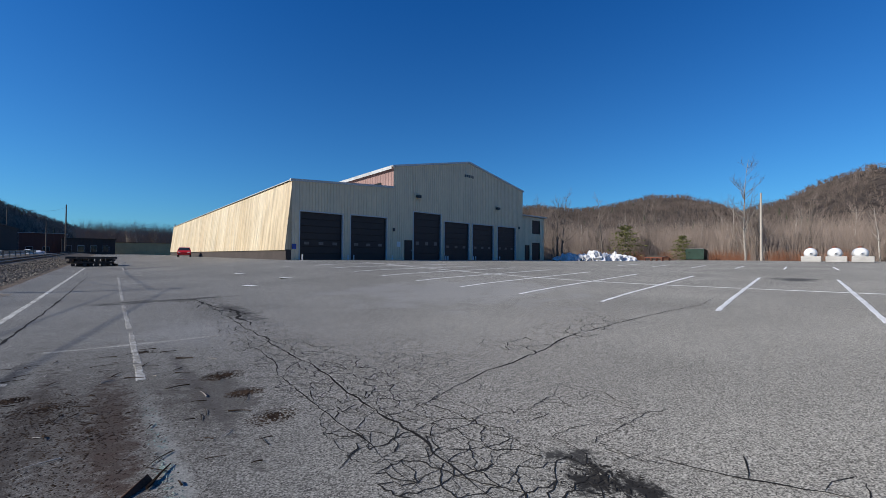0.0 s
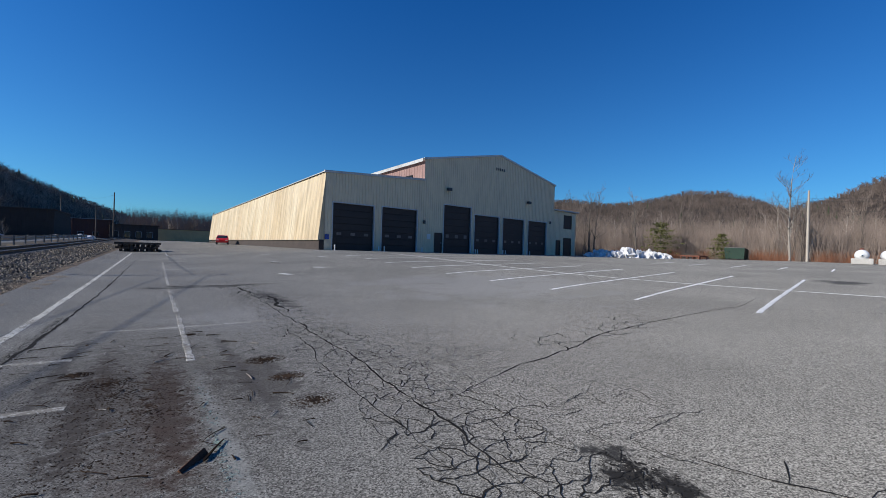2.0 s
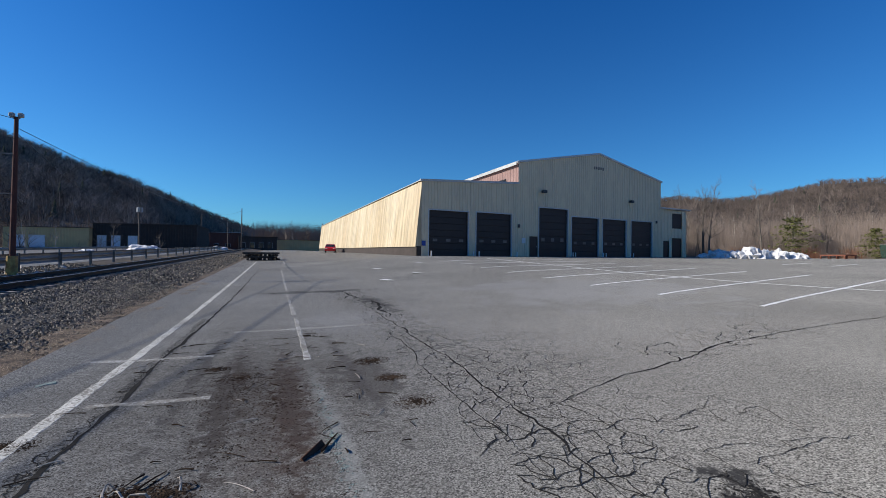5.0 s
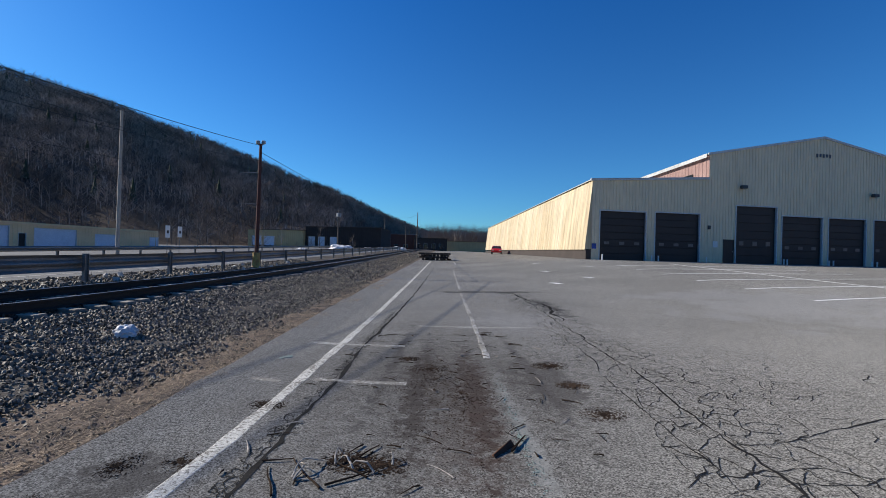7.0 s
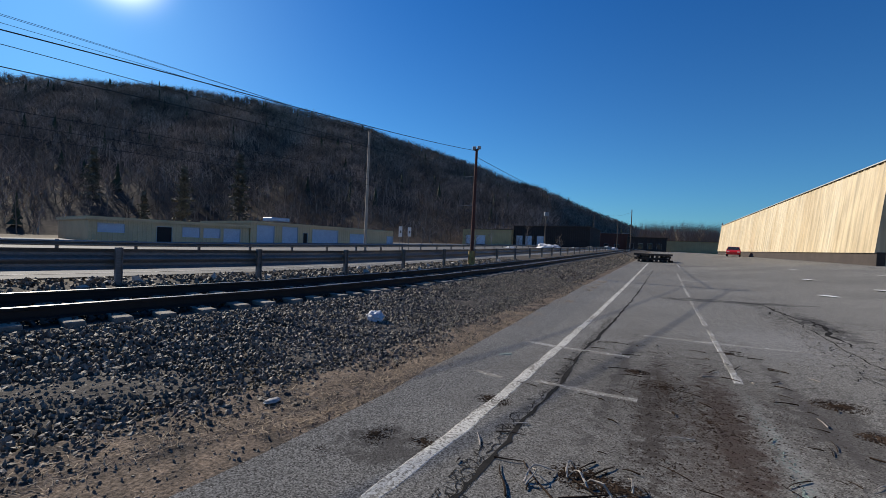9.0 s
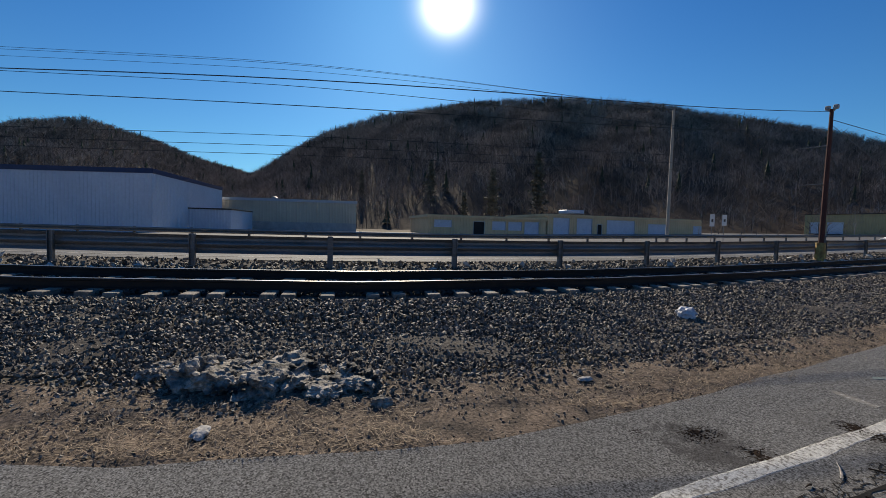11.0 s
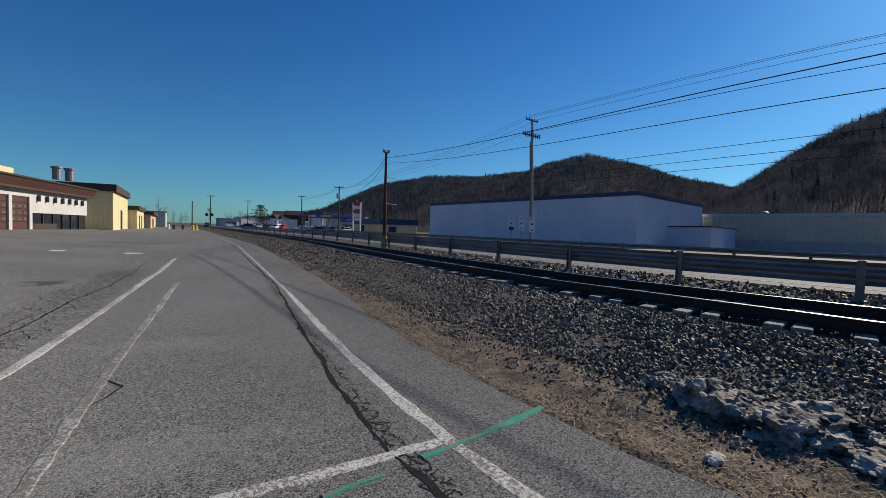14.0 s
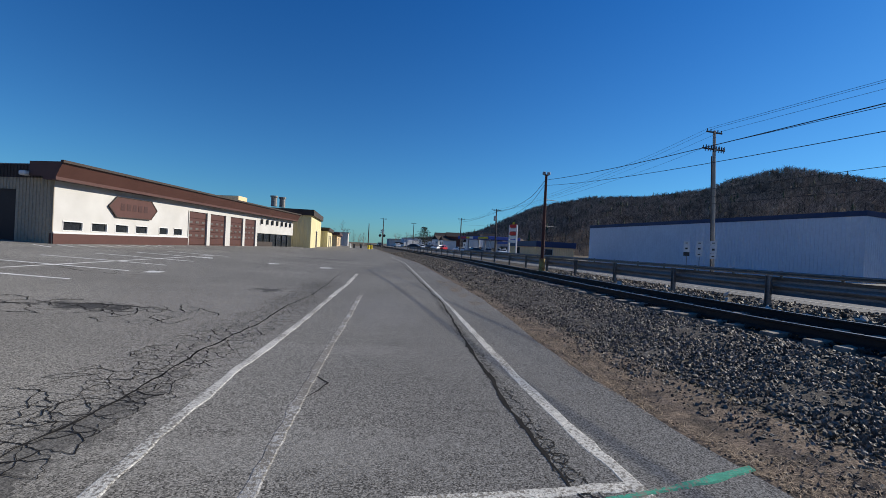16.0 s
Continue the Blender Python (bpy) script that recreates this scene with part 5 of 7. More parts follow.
crack_net("crack", "long open joint beside the white line", [([(-2.0, -40), (-2.05, -20), (-2.05, -10.8), (-1.7, -6), (-1.57, -4.4), (-1.46, -3.2), (-1.4, -2.5), (-1.42, 0), (-1.54, 2.4), (-1.48, 3.8), (-1.53, 6), (-1.34, 12), (-1.15, 29)], 0.05, 0.06, 0.1, 0.15)], 15)
block_cracks("crack_network", "crumbled asphalt along the open joint", [(-2.0, -12), (-1.7, -5.6), (-1.57, -4.2), (-1.47, -2.8), (-1.45, 0), (-1.56, 2.4), (-1.5, 9)], 0.09, 0.05, 0.012, 16, 0.8)
block_cracks("crack_network", "alligator cracking beside a faded line", [(0.95, -14), (1.5, -8), (1.95, -4.5), (2.3, -2.4), (2.7, -0.4)], 0.55, 0.15, 0.012, 17, 1.1)
crack_net("crack", "long crack beside a faded line", [([(0.7, -18), (0.95, -12), (1.4, -8), (1.75, -4.5), (2.0, -2.3), (2.2, -0.6)], 0.032, 0.1, 0.5, 0.4)], 17)
block_cracks("crack_network", "broken asphalt with missing pieces", [(2.2, -3.0), (2.6, -2.2), (3.1, -1.0)], 0.45, 0.16, 0.016, 27, 0.85)
crack_net("crack", "thin crack wandering across the lot", [([(2.3, -7.5), (4.6, -7.8), (8, -6.4), (13, -7)], 0.045, 0.3, 0.9, 0.9), ([(4, -13), (7.5, -12.2), (12, -13)], 0.04, 0.3, 0.7, 1.0), ([(0.3, -3.9), (0.1, -4.4), (0.35, -4.8)], 0.02, 0.1, 2, 0.3)], 18)
block_cracks("crack_network", "alligator cracking across the lot", [(2.6, -7.4), (5.5, -7.6), (9.5, -6.6), (14, -6.2)], 0.7, 0.34, 0.028, 28, 0.75)
crack_net("crack", "thin crack wandering across the lot", [([(2.5, 0.95), (2.74, 0.86), (2.77, 0.55), (2.8, 0.37), (2.88, 0.0), (3.0, -0.5)], 0.014, 0.05, 0.9, 0.35), ([(9.2, 2.2), (10.5, 0.6), (11.5, -2.0), (12.0, -6)], 0.03, 0.3, 0.5, 0.8), ([(3.5, 16), (9, 16), (14, 19)], 0.03, 0.4, 0.3, 1.2)], 19)


def flake_patch(name, label, category, x, y, rx, ry, n, size, material, seed, lift=0.0):
    """A patch of crumbs and flakes lying on the asphalt."""
    rng = random.Random(seed)
    bm = bmesh.new()
    for _ in range(n):
        a, r = rng.uniform(0, math.tau), rng.random() ** 0.75
        px, py = x + rx * r * math.cos(a), y + ry * r * math.sin(a)
        s = size * rng.uniform(0.3, 1.3) * (1.2 - 0.7 * r)
        k = rng.randint(4, 6)
        z = gz(px, py) if px > -3 else verge_z(px, py) + 0.03
        h = s * rng.uniform(0.05, 0.3)
        w0 = rng.uniform(0, math.tau)
        turn, slim = rng.uniform(0, math.tau), rng.uniform(0.25, 0.8)
        ring = []
        for i in range(k):
            u, v = s * rng.uniform(0.6, 1.5) * math.cos(w0 + math.tau * i / k), s * slim * rng.uniform(0.5, 1.2) * math.sin(w0 + math.tau * i / k)
            ring.append(bm.verts.new((px + u * math.cos(turn) - v * math.sin(turn), py + u * math.sin(turn) + v * math.cos(turn), z + 0.001 + lift)))
        tip = bm.verts.new((px, py, z + h + 0.002 + lift))
        for i in range(k):
            bm.faces.new((ring[i], ring[(i + 1) % k], tip))
    return solo(name, bm, material, label, category, kind="stuff")


def stick(x, y, a, length, r, curl, label, seed):
    rng = random.Random(seed)
    bm = bmesh.new()
    pts, px, py = [], x, y
    n = 5
    for i in range(n + 1):
        pts.append((px, py, gz(px, py) + r + 0.004 + 0.03 * math.sin(math.pi * i / n) * curl))
        a += rng.uniform(-1, 1) * curl
        px += length / n * math.cos(a)
        py += length / n * math.sin(a)
    tube(bm, pts, [r * (1 - 0.6 * i / n) for i in range(n + 1)], 5)
    return solo("stick", bm, "debris" if seed % 7 else "birch", label, "stick", "sticks on the asphalt")


for i, (x, y, r, n, s) in enumerate(((1.08, 4.84, 0.26, 150, 0.04), (1.12, 4.11, 0.2, 100, 0.04), (1.15, 3.34, 0.24, 110, 0.035), (-0.76, 5.13, 0.16, 70, 0.045), (-0.49, 4.7, 0.3, 80, 0.04), (0.39, 6.7, 0.14, 60, 0.035), (-0.9, 2.56, 0.24, 130, 0.04), (-0.7, 2.53, 0.2, 110, 0.035), (-1.93, 3.44, 0.2, 110, 0.035), (-2.6, 2.27, 0.28, 130, 0.032), (-2.86, 1.85, 0.2, 70, 0.03), (-2.02, 2.4, 0.2, 60, 0.03), (-0.4, 3.0, 0.4, 60, 0.02))):
    flake_patch("bark_debris", "clump of dark bark and soil on the asphalt", "debris", x, y, r, r * 0.7, n * 4, s * 0.5, "debris", 30 + i)
flake_patch("paint_flecks", "pale green flecks of worn survey paint", "paint", 0.32, 2.9, 0.08, 2.0, 420, 0.014, "faint_green", 53)
flake_patch("bark_crumbs", "scattered dark bark crumbs", "debris", -0.4, 4.3, 1.9, 2.7, 9000, 0.0085, "debris", 50)
flake_patch("bark_crumbs", "scattered brown bark and twig crumbs", "debris", -0.1, 3.9, 0.9, 2.1, 2600, 0.012, "debris", 54)
flake_patch("grit", "fine dark grit scattered on the asphalt", "grit", -1.6, 1.0, 1.6, 6.0, 500, 0.01, "debris", 51)
flake_patch("broken_asphalt", "crumbled black asphalt in a shallow pothole", "pothole", 2.3, 0.95, 0.28, 0.36, 260, 0.022, "crack", 52)
rng_s = random.Random(77)
for k in range(110):
    x, y = rng_s.uniform(-1.7, 1.3), rng_s.uniform(2.2, 6.8)
    stick(x, y, rng_s.uniform(0, 6.3), rng_s.uniform(0.06, 0.26), rng_s.uniform(0.003, 0.008), 0.16, "small dark stick lying on the asphalt", 100 + k)
for k, (x, y, a, l) in enumerate(((0.2, 2.7, 1.0, 0.32), (-1.0, 2.2, 2.2, 0.5), (-1.0, 2.25, 0.6, 0.45), (-1.25, 2.1, 1.9, 0.4), (-0.75, 2.35, 2.6, 0.35))):
    stick(x, y, a, l, 0.011 if k == 0 else 0.008, 0.14, "bent piece of dead wood on the asphalt", 142 + k)

slab = bmesh.new()
edge_a, edge_b = (0.05, 2.66), (0.19, 2.86)
for w, h0, h1 in ((0.0, 0.008, 0.009), (0.03, 0.02, 0.05), (0.06, 0.006, 0.007)):
    for (px, py), h in ((edge_a, h0), (edge_b, h1)):
        slab.verts.new((px + w * (1.0 if h == h1 else 0.35), py - 0.6 * w, gz(px, py) + h))
slab.verts.ensure_lookup_table()
for q in ((0, 1, 3, 2), (2, 3, 5, 4), (0, 2, 4), (1, 5, 3), (0, 4, 5, 1)):
    slab.faces.new([slab.verts[i] for i in q])
bmesh.ops.recalc_face_normals(slab, faces=slab.faces)
solo("bark_slab", slab, "bark_brown", "wedge of red-brown bark lying on the asphalt", "bark")


def root(x, y, a, length, seed):
    """A pale curled root that stands up from the asphalt at one end."""
    rng = random.Random(seed)
    bm, pts = bmesh.new(), []
    for i in range(8):
        pts.append((x, y, gz(x, y) + 0.01 + 0.07 * math.sin(math.pi * i / 7) * rng.uniform(0.6, 1.1)))
        a += rng.uniform(-0.5, 0.5)
        x, y = x + length / 7 * math.cos(a), y + length / 7 * math.sin(a)
    tube(bm, pts, [0.009 - 0.0009 * i for i in range(8)], 5)
    solo("dead_root", bm, "birch", "pale curled dead root on the asphalt", "root", "dead roots on the asphalt")


for k, (x, y, a, l) in enumerate(((-1.22, 2.3, 1.7, 0.3), (-1.2, 2.28, 0.9, 0.24), (-1.0, 2.5, 1.9, 0.16), (-0.72, 2.42, 2.1, 0.2), (-0.62, 2.52, 1.8, 0.14), (-0.86, 2.44, 2.4, 0.18))):
    root(x, y, a, l, 300 + k)

# ---- ballast, ties, verge ----
rng_b = random.Random(5)


def stones(name, label, n, xa, xb, ya, yb, s0, s1, material="stone", sink=0.25, dens=None):
    verts, faces = [], []
    base = [(1, 0, -0.2), (0.3, 0.95, 0.1), (-0.8, 0.6, -0.3), (-0.8, -0.6, 0.2), (0.3, -0.95, -0.1), (0.1, 0.1, 0.8), (0, 0, -0.8)]
    tri = [(0, 1, 5), (1, 2, 5), (2, 3, 5), (3, 4, 5), (4, 0, 5), (1, 0, 6), (2, 1, 6), (3, 2, 6), (4, 3, 6), (0, 4, 6)]
    for _ in range(n):
        x, y = rng_b.uniform(xa, xb), rng_b.uniform(ya, yb)
        if dens and rng_b.random() > dens(x, y):
            continue
        s = rng_b.uniform(s0, s1)
        q = Euler((rng_b.uniform(0, 6.3), rng_b.uniform(0, 6.3), rng_b.uniform(0, 6.3))).to_matrix()
        sc = Vector((s * rng_b.uniform(0.8, 1.4), s * rng_b.uniform(0.6, 1.0), s * rng_b.uniform(0.45, 0.8)))
        z = verge_z(x, y) + 0.012 + s * (0.5 - sink)
        o = len(verts)
        verts += [tuple(q @ Vector((b[0] * sc.x, b[1] * sc.y, b[2] * sc.z)) + Vector((x, y, z))) for b in base]
        faces += [tuple(o + i for i in t) for t in tri]
    me = bpy.data.meshes.new(name)
    me.from_pydata(verts, [], faces)
    me.materials.append(M[material])
    return tagged(new(name, me), label, "stones", kind="stuff")


edge_d = lambda x, y: min(1.0, max(0.05, (-3.5 - x) / 0.7 + 0.5 * noise.noise((x * 1.5, y * 0.7, 2)) - 1.2 * max(0, noise.noise((x * 0.8, y * 0.45, 6)) - 0.1)))
stones("ballast_stones", "dark grey crushed ballast stones beside the track", 52000, -5.6, -3.5, -14, 16, 0.013, 0.033, dens=edge_d)
stones("ballast_stones", "dark grey crushed ballast stones on the track shoulder", 24000, -6.75, -5.2, -14, 16, 0.02, 0.042)
stones("ballast_stones", "dark grey crushed ballast stones between the rails", 26000, -9.7, -6.98, -18, 22, 0.028, 0.05, "stone_dark", -0.5)
stones("ballast_stones", "grey ballast stones and rubble by the guard rail", 12000, -12.5, -9.3, -22, 28, 0.03, 0.08)
stones("ballast_stones", "dark grey crushed ballast stones along the track", 16000, -10.5, -3.9, 16, 60, 0.035, 0.065)
stones("ballast_stones", "dark grey crushed ballast stones along the track", 14000, -10.5, -3.9, -60, -14, 0.035, 0.065)
stones("pale_rubble", "pale broken stones among the ballast", 60, -12.3, -10.2, -20, 25, 0.06, 0.16, "concrete", 0.1)

# straw on the verge
verts, faces = [], []
for _ in range(34000):
    y = rng_b.uniform(-16, 18)
    x = -3.08 - abs(rng_b.gauss(0, 0.42))
    if noise.noise((x * 1.2, y * 0.5, 9)) < -0.22:
        continue
    a, l, w = rng_b.uniform(0, 6.3), rng_b.uniform(0.03, 0.1), rng_b.uniform(0.002, 0.004)
    z = verge_z(x, y) + 0.035 + 0.03 * noise.noise((x * 2, y * 2, 0))
    dx, dy = math.cos(a) * l, math.sin(a) * l
    lift = rng_b.uniform(0, 0.03)
    o = len(verts)
    verts += [(x - dy * w / l, y + dx * w / l, z), (x + dy * w / l, y - dx * w / l, z), (x + dx, y + dy, z + lift)]
    faces.append((o, o + 1, o + 2))
me = bpy.data.meshes.new("dead_grass")
me.from_pydata(verts, [], faces)
me.materials.append(M["straw"])
tagged(new("dead_grass", me), "matted straw-coloured dead grass on the verge", "dead grass", kind="stuff")
stones("verge_grit", "brown grit and pebbles on the verge", 9000, -4.2, -2.98, -12, 14, 0.006, 0.016, "stone", -0.2)

tie_bm = boxm(-9.2, -6.62, -0.11, 0.11, -0.12, 0.085, bevel=0.012)
tie_me = finish("tie", tie_bm, "tie")
for k in range(-85, 150):
    y = 0.13 + k * 0.535
    ob = new("tie", tie_me)
    ob.parent = track
    ob.matrix_basis = pose(random.uniform(-0.07, 0.07), y + random.uniform(-0.03, 0.03), verge_z(-8, y) + random.uniform(-0.01, 0.008), 0, 0, random.uniform(-1.2, 1.2))


def lumps(name, label, category, spots, material, seed, sub=3, rough=0.35):
    """Lumpy heap of merged rounded blocks: (x, y, z, rx, ry, rz) each."""
    bm = bmesh.new()
    for i, (x, y, z, rx, ry, rz) in enumerate(spots):
        r = bmesh.ops.create_icosphere(bm, subdivisions=sub, radius=1)
        for v in r["verts"]:
            p = v.co.copy()
            d = 1 + rough * noise.noise(p * 1.6 + Vector((seed + i * 3.1, 0, 0))) + rough * 0.6 * noise.noise(p * 4.5 + Vector((0, seed + i, 0))) + rough * 0.3 * noise.noise(p * 10)
            v.co = Vector((x + p.x * rx * d, y + p.y * ry * d, z + max(p.z, -0.3) * rz * d))
    return solo(name, bm, material, label, category)


vz = lambda x, y: verge_z(x, y)
heap = random.Random(61)
spots = []
for k in range(26):
    t = k / 25
    y = 0.0 - 2.0 * t + heap.uniform(-0.12, 0.12)
    x = -4.1 - 0.35 * t + heap.uniform(-0.24, 0.24)
    s = heap.uniform(0.09, 0.2) * (0.7 + 0.5 * math.sin(math.pi * t))
    spots.append((x, y, 0.05 + 0.03 * heap.random(), s, s * heap.uniform(0.8, 1.3), s * heap.uniform(0.35, 0.75)))
lumps("dirty_snow_heap", "melting heap of sooty snow on the verge", "snow", spots, "dirty_snow", 4, 4, 0.6)["kind"] = "stuff"
lumps("snow_lump", "small clean lump of snow on the gravel", "snow", [(-5.25, 5.05, 0.16, 0.17, 0.15, 0.12)], "snow", 8)
lumps("pale_stone", "flat pale stone lying on the verge", "stone", [(-3.35, -1.15, 0.03, 0.09, 0.06, 0.03)], "concrete", 10)
lumps("pale_stone", "pale stone on the verge", "stone", [(-3.7, 0.1, 0.03, 0.08, 0.1, 0.05)], "dirty_snow", 12)
lumps("pale_stone", "flat pale scrap on the gravel", "stone", [(-3.75, 2.05, 0.04, 0.04, 0.09, 0.02)], "concrete", 13)


# ---- poles and cables ----
def utility_pole(x, y, z0, top, r=0.15, material="pole", arms=(), lean=(0, 0), label="weathered wooden utility pole", cans=0, lamp=False, guard=False, fuses=0):
    p = thing("utility_pole", pose(x, y, z0), label, "utility pole")
    h = top - z0
    lx, ly = lean
    bm = bmesh.new()
    tube(bm, [(0, 0, -0.5), (lx * 0.5, ly * 0.5, h * 0.5), (lx, ly, h)], [r * 1.15, r, r * 0.72], 10)
    part("shaft", bm, material, p)
    for dz, half in arms:
        bm = boxm(lx - half, lx + half, ly - 0.05, ly + 0.05, h - dz - 0.06, h - dz + 0.06, bevel=0.01)
        arm = part("crossarm", bm, "pole", p)
        for k in (-0.9, -0.45, 0.45, 0.9):
            bm = bmesh.new()
            tube(bm, [(lx + half * k, ly, h - dz + 0.07), (lx + half * k, ly, h - dz + 0.2), (lx + half * k, ly, h - dz + 0.26)], [0.035, 0.05, 0.03], 6)
            part("insulator", bm, "dark_paint", arm)
    for k in range(cans):
        a = math.tau * k / 3 + 0.5
        bm = bmesh.new()
        cx, cy = lx + 0.42 * math.cos(a), ly + 0.42 * math.sin(a)
        tube(bm, [(cx, cy, h - 2.6), (cx, cy, h - 2.55), (cx, cy, h - 1.65), (cx, cy, h - 1.55)], [0.2, 0.26, 0.26, 0.15], 10)
        part("transformer", bm, "porcelain", p, "grey drum transformer")
    for k in range(fuses):
        fx = lx + (k - (fuses - 1) / 2) * 0.3
        bm = bmesh.new()
        tube(bm, [(fx, ly + 0.12, h - 1.85), (fx + 0.04, ly + 0.2, h - 1.55), (fx - 0.06, ly + 0.12, h - 1.3)], [0.05, 0.065, 0.03], 6)
        part("fuse_cutout", bm, "dark_paint" if k % 3 else "porcelain", p, "dark fuse cutout on the crossarm")
    if fuses:
        bm = bmesh.new()
        tube(bm, [(r + 0.16, 0.1, 0), (lx * 0.9 + r + 0.08, ly * 0.9, h - 2.2)], [0.05, 0.045], 8)
        part("conduit", bm, "pole", p, "dark conduit up the pole")
    if lamp:
        for s in (-1, 1):
            bm = boxm(lx + s * 0.16 - 0.09, lx + s * 0.16 + 0.09, ly - 0.09, ly + 0.09, h - 0.02, h + 0.17, m=None, bevel=0.03)
            tube(bm, [(lx, ly, h - 0.15), (lx + s * 0.16, ly, h)], [0.03, 0.03], 6)
            part("floodlight", bm, "porcelain", p, "pale floodlight at the top")
        for dz in (1.6, 3.3):
            bm = bmesh.new()
            tube(bm, [(lx * (1 - dz / h), ly, h - dz), (lx - 1.0, ly - 0.2, h - dz - 0.02)], [0.025, 0.02], 6)
            part("bracket", bm, "galv", p)
    if guard:
        bm = bmesh.new()
        tube(bm, [(0, 0, -0.1), (0, 0, 0.85)], [0.21, 0.19], 12)
        part("pole_guard", bm, "yellow_guard", p, "yellow and rust-stained guard round the foot")
    return p


def cable(a, b, sag, r=0.014, label="black overhead cable strung between the poles"):
    bm = bmesh.new()
    a, b = Vector(a), Vector(b)
    pts = []
    for i in range(25):
        t = i / 24
        q = a.lerp(b, t)
        q.z -= sag * 4 * t * (1 - t)
        pts.append(q)
    tube(bm, pts, [r] * 25, 4)
    return solo("overhead_cable", bm, "wire", label, "cable", "cables along the road")


utility_pole(-10.9, 19.6, verge_z(-10.9, 19.6), 7.15, 0.105, "pole_red", lean=(0.12, -0.1), label="red-brown pole with floodlights and a yellow guard at its foot", lamp=True, guard=True)
utility_pole(-10.9, -22.0, verge_z(-10.9, -22), 6.45, 0.105, "pole_red", label="dark red-brown pole with floodlights and a yellow guard", lamp=True, guard=True)
utility_pole(-28, 28.6, 0.4, 12.8, 0.14, "pole_pale", lean=(0.5, -0.5), label="tall pale utility pole over the road")
utility_pole(-28, -24.0, 0.1, 12.6, 0.16, "pole_pale", ((0.15, 0.9), (1.6, 1.3)), (0.25, -0.3), "tall weathered utility pole with crossarms and fuses", fuses=8)
utility_pole(-28, -75, 0, 10.1, 0.16, "pole", ((0.3, 1.1),), (0.1, 0), "wooden utility pole with one crossarm", 1)
utility_pole(-28, -102, 0, 9.8, 0.16, "pole", ((0.3, 1.0),), (0, 0), "wooden utility pole with one crossarm")
utility_pole(-28, 93, 1.2, 12.2, 0.16, "pole", ((0.2, 1.0),), (0, 0), "wooden utility pole with drum transformers", 3)
utility_pole(-9.4, 112, 1.7, 13.2, 0.15, "pole", (), (0, 0), "plain dark utility pole far along the tracks")
utility_pole(13.2, 118, 1.8, 10.2, 0.15, "pole", (), (0, 0), "plain utility pole behind the long shed")
utility_pole(-24, 140, 1.8, 14.5, 0.15, "pole", ((0.3, 1.0),), (0, 0), "wooden utility pole far along the road")
utility_pole(-17, 150, 1.8, 12.5, 0.15, "pole", ((0.3, 1.0),), (0, 0), "wooden utility pole far along the road")
utility_pole(62, 4.1, 0.5, 10.6, 0.15, "pole_pale", (), (0, 0), "pale utility pole at the edge of the woods")
utility_pole(-7.5, -120, -0.1, 9.6, 0.15, "pole", ((0.3, 1.0),), (0, 0), "wooden utility pole far behind")
utility_pole(-2.5, -112, -0.1, 7.2, 0.15, "pole", (), (0, 0), "plain dark pole beside the lane")
utility_pole(-22, -150, 0, 10.5, 0.15, "pole", ((0.3, 1.0),), (0, 0), "wooden utility pole far along the road")

cable((-10.9, -22, 6.1), (-10.8, 19.5, 7.05), 1.38, 0.014)
cable((-10.9, -22, 5.75), (-10.8, 19.5, 6.2), 1.45, 0.011)
cable((-10.8, 19.5, 6.7), (-9.4, 112, 12.6), 2.2, 0.014)
cable((-10.8, 19.5, 6.5), (-28, 93, 10.0), 2.0, 0.012)
cable((-10.9, -22, 6.15), (-28, -75, 9.6), 0.7, 0.016)
cable((-10.9, -22, 5.9), (-28, -75, 7.6), 0.7, 0.014)
for k, (dx, za, zc) in enumerate(((-0.8, 12.7, 12.6), (0.8, 12.7, 12.6), (0.0, 12.85, 12.75), (0.9, 11.1, 11.2), (0.1, 7.6, 8.6), (0.1, 6.9, 7.9), (0.1, 6.3, 7.3))):
    cable((-27.8 + dx, -24.3, za), (-27.5 + dx * 0.4, 28.1, zc), 0.6, 0.012 if k < 3 else 0.02)
    cable((-27.8 + dx, -24.3, za), (-28 + dx, -75, min(za, 9.8) - 0.15 * k), 0.8, 0.01)
    cable((-27.5 + dx * 0.4, 28.1, zc), (-28 + dx, 93, min(zc, 12.0) - 0.3 * k * 0.5), 1.2, 0.01)
    if k < 5:
        cable((-28 + dx, -75, min(za, 9.8) - 0.15 * k), (-28 + dx, -102, 9.4 - 0.3 * k), 0.5, 0.012)
        cable((-28 + dx, 93, min(zc, 12.0) - 0.3 * k * 0.5), (-24 + dx, 140, 14 - 0.4 * k), 0.8, 0.014)
for z in (9.6, 9.2, 8.0):
    cable((62, 4.1, z), (70, -60, z + 0.4), 0.9, 0.016)
    cable((62, 4.1, z), (75, 70, z + 0.4), 1.2, 0.016)


# ---- road signs ----
def route_sign(x, y, z0, plates, label):
    s = thing("road_sign", pose(x, y, z0, 0, 0, 0), label, "road sign")
    bm = bmesh.new()
    tube(bm, [(0, 0, -0.3), (0, 0, 2.9)], [0.03, 0.03], 6)
    part("post", bm, "galv", s)
    z = 2.95
    for h, m in plates:
        pl = part("plate", boxm(0.03, 0.05, -0.32, 0.32, z - h, z, bevel=0.005), m, s)
        part("blank", boxm(0.052, 0.058, -0.13, 0.13, z - h * 0.65, z - h * 0.4), "sign_black", pl, "dark unreadable figures")
        z -= h + 0.03
    return s


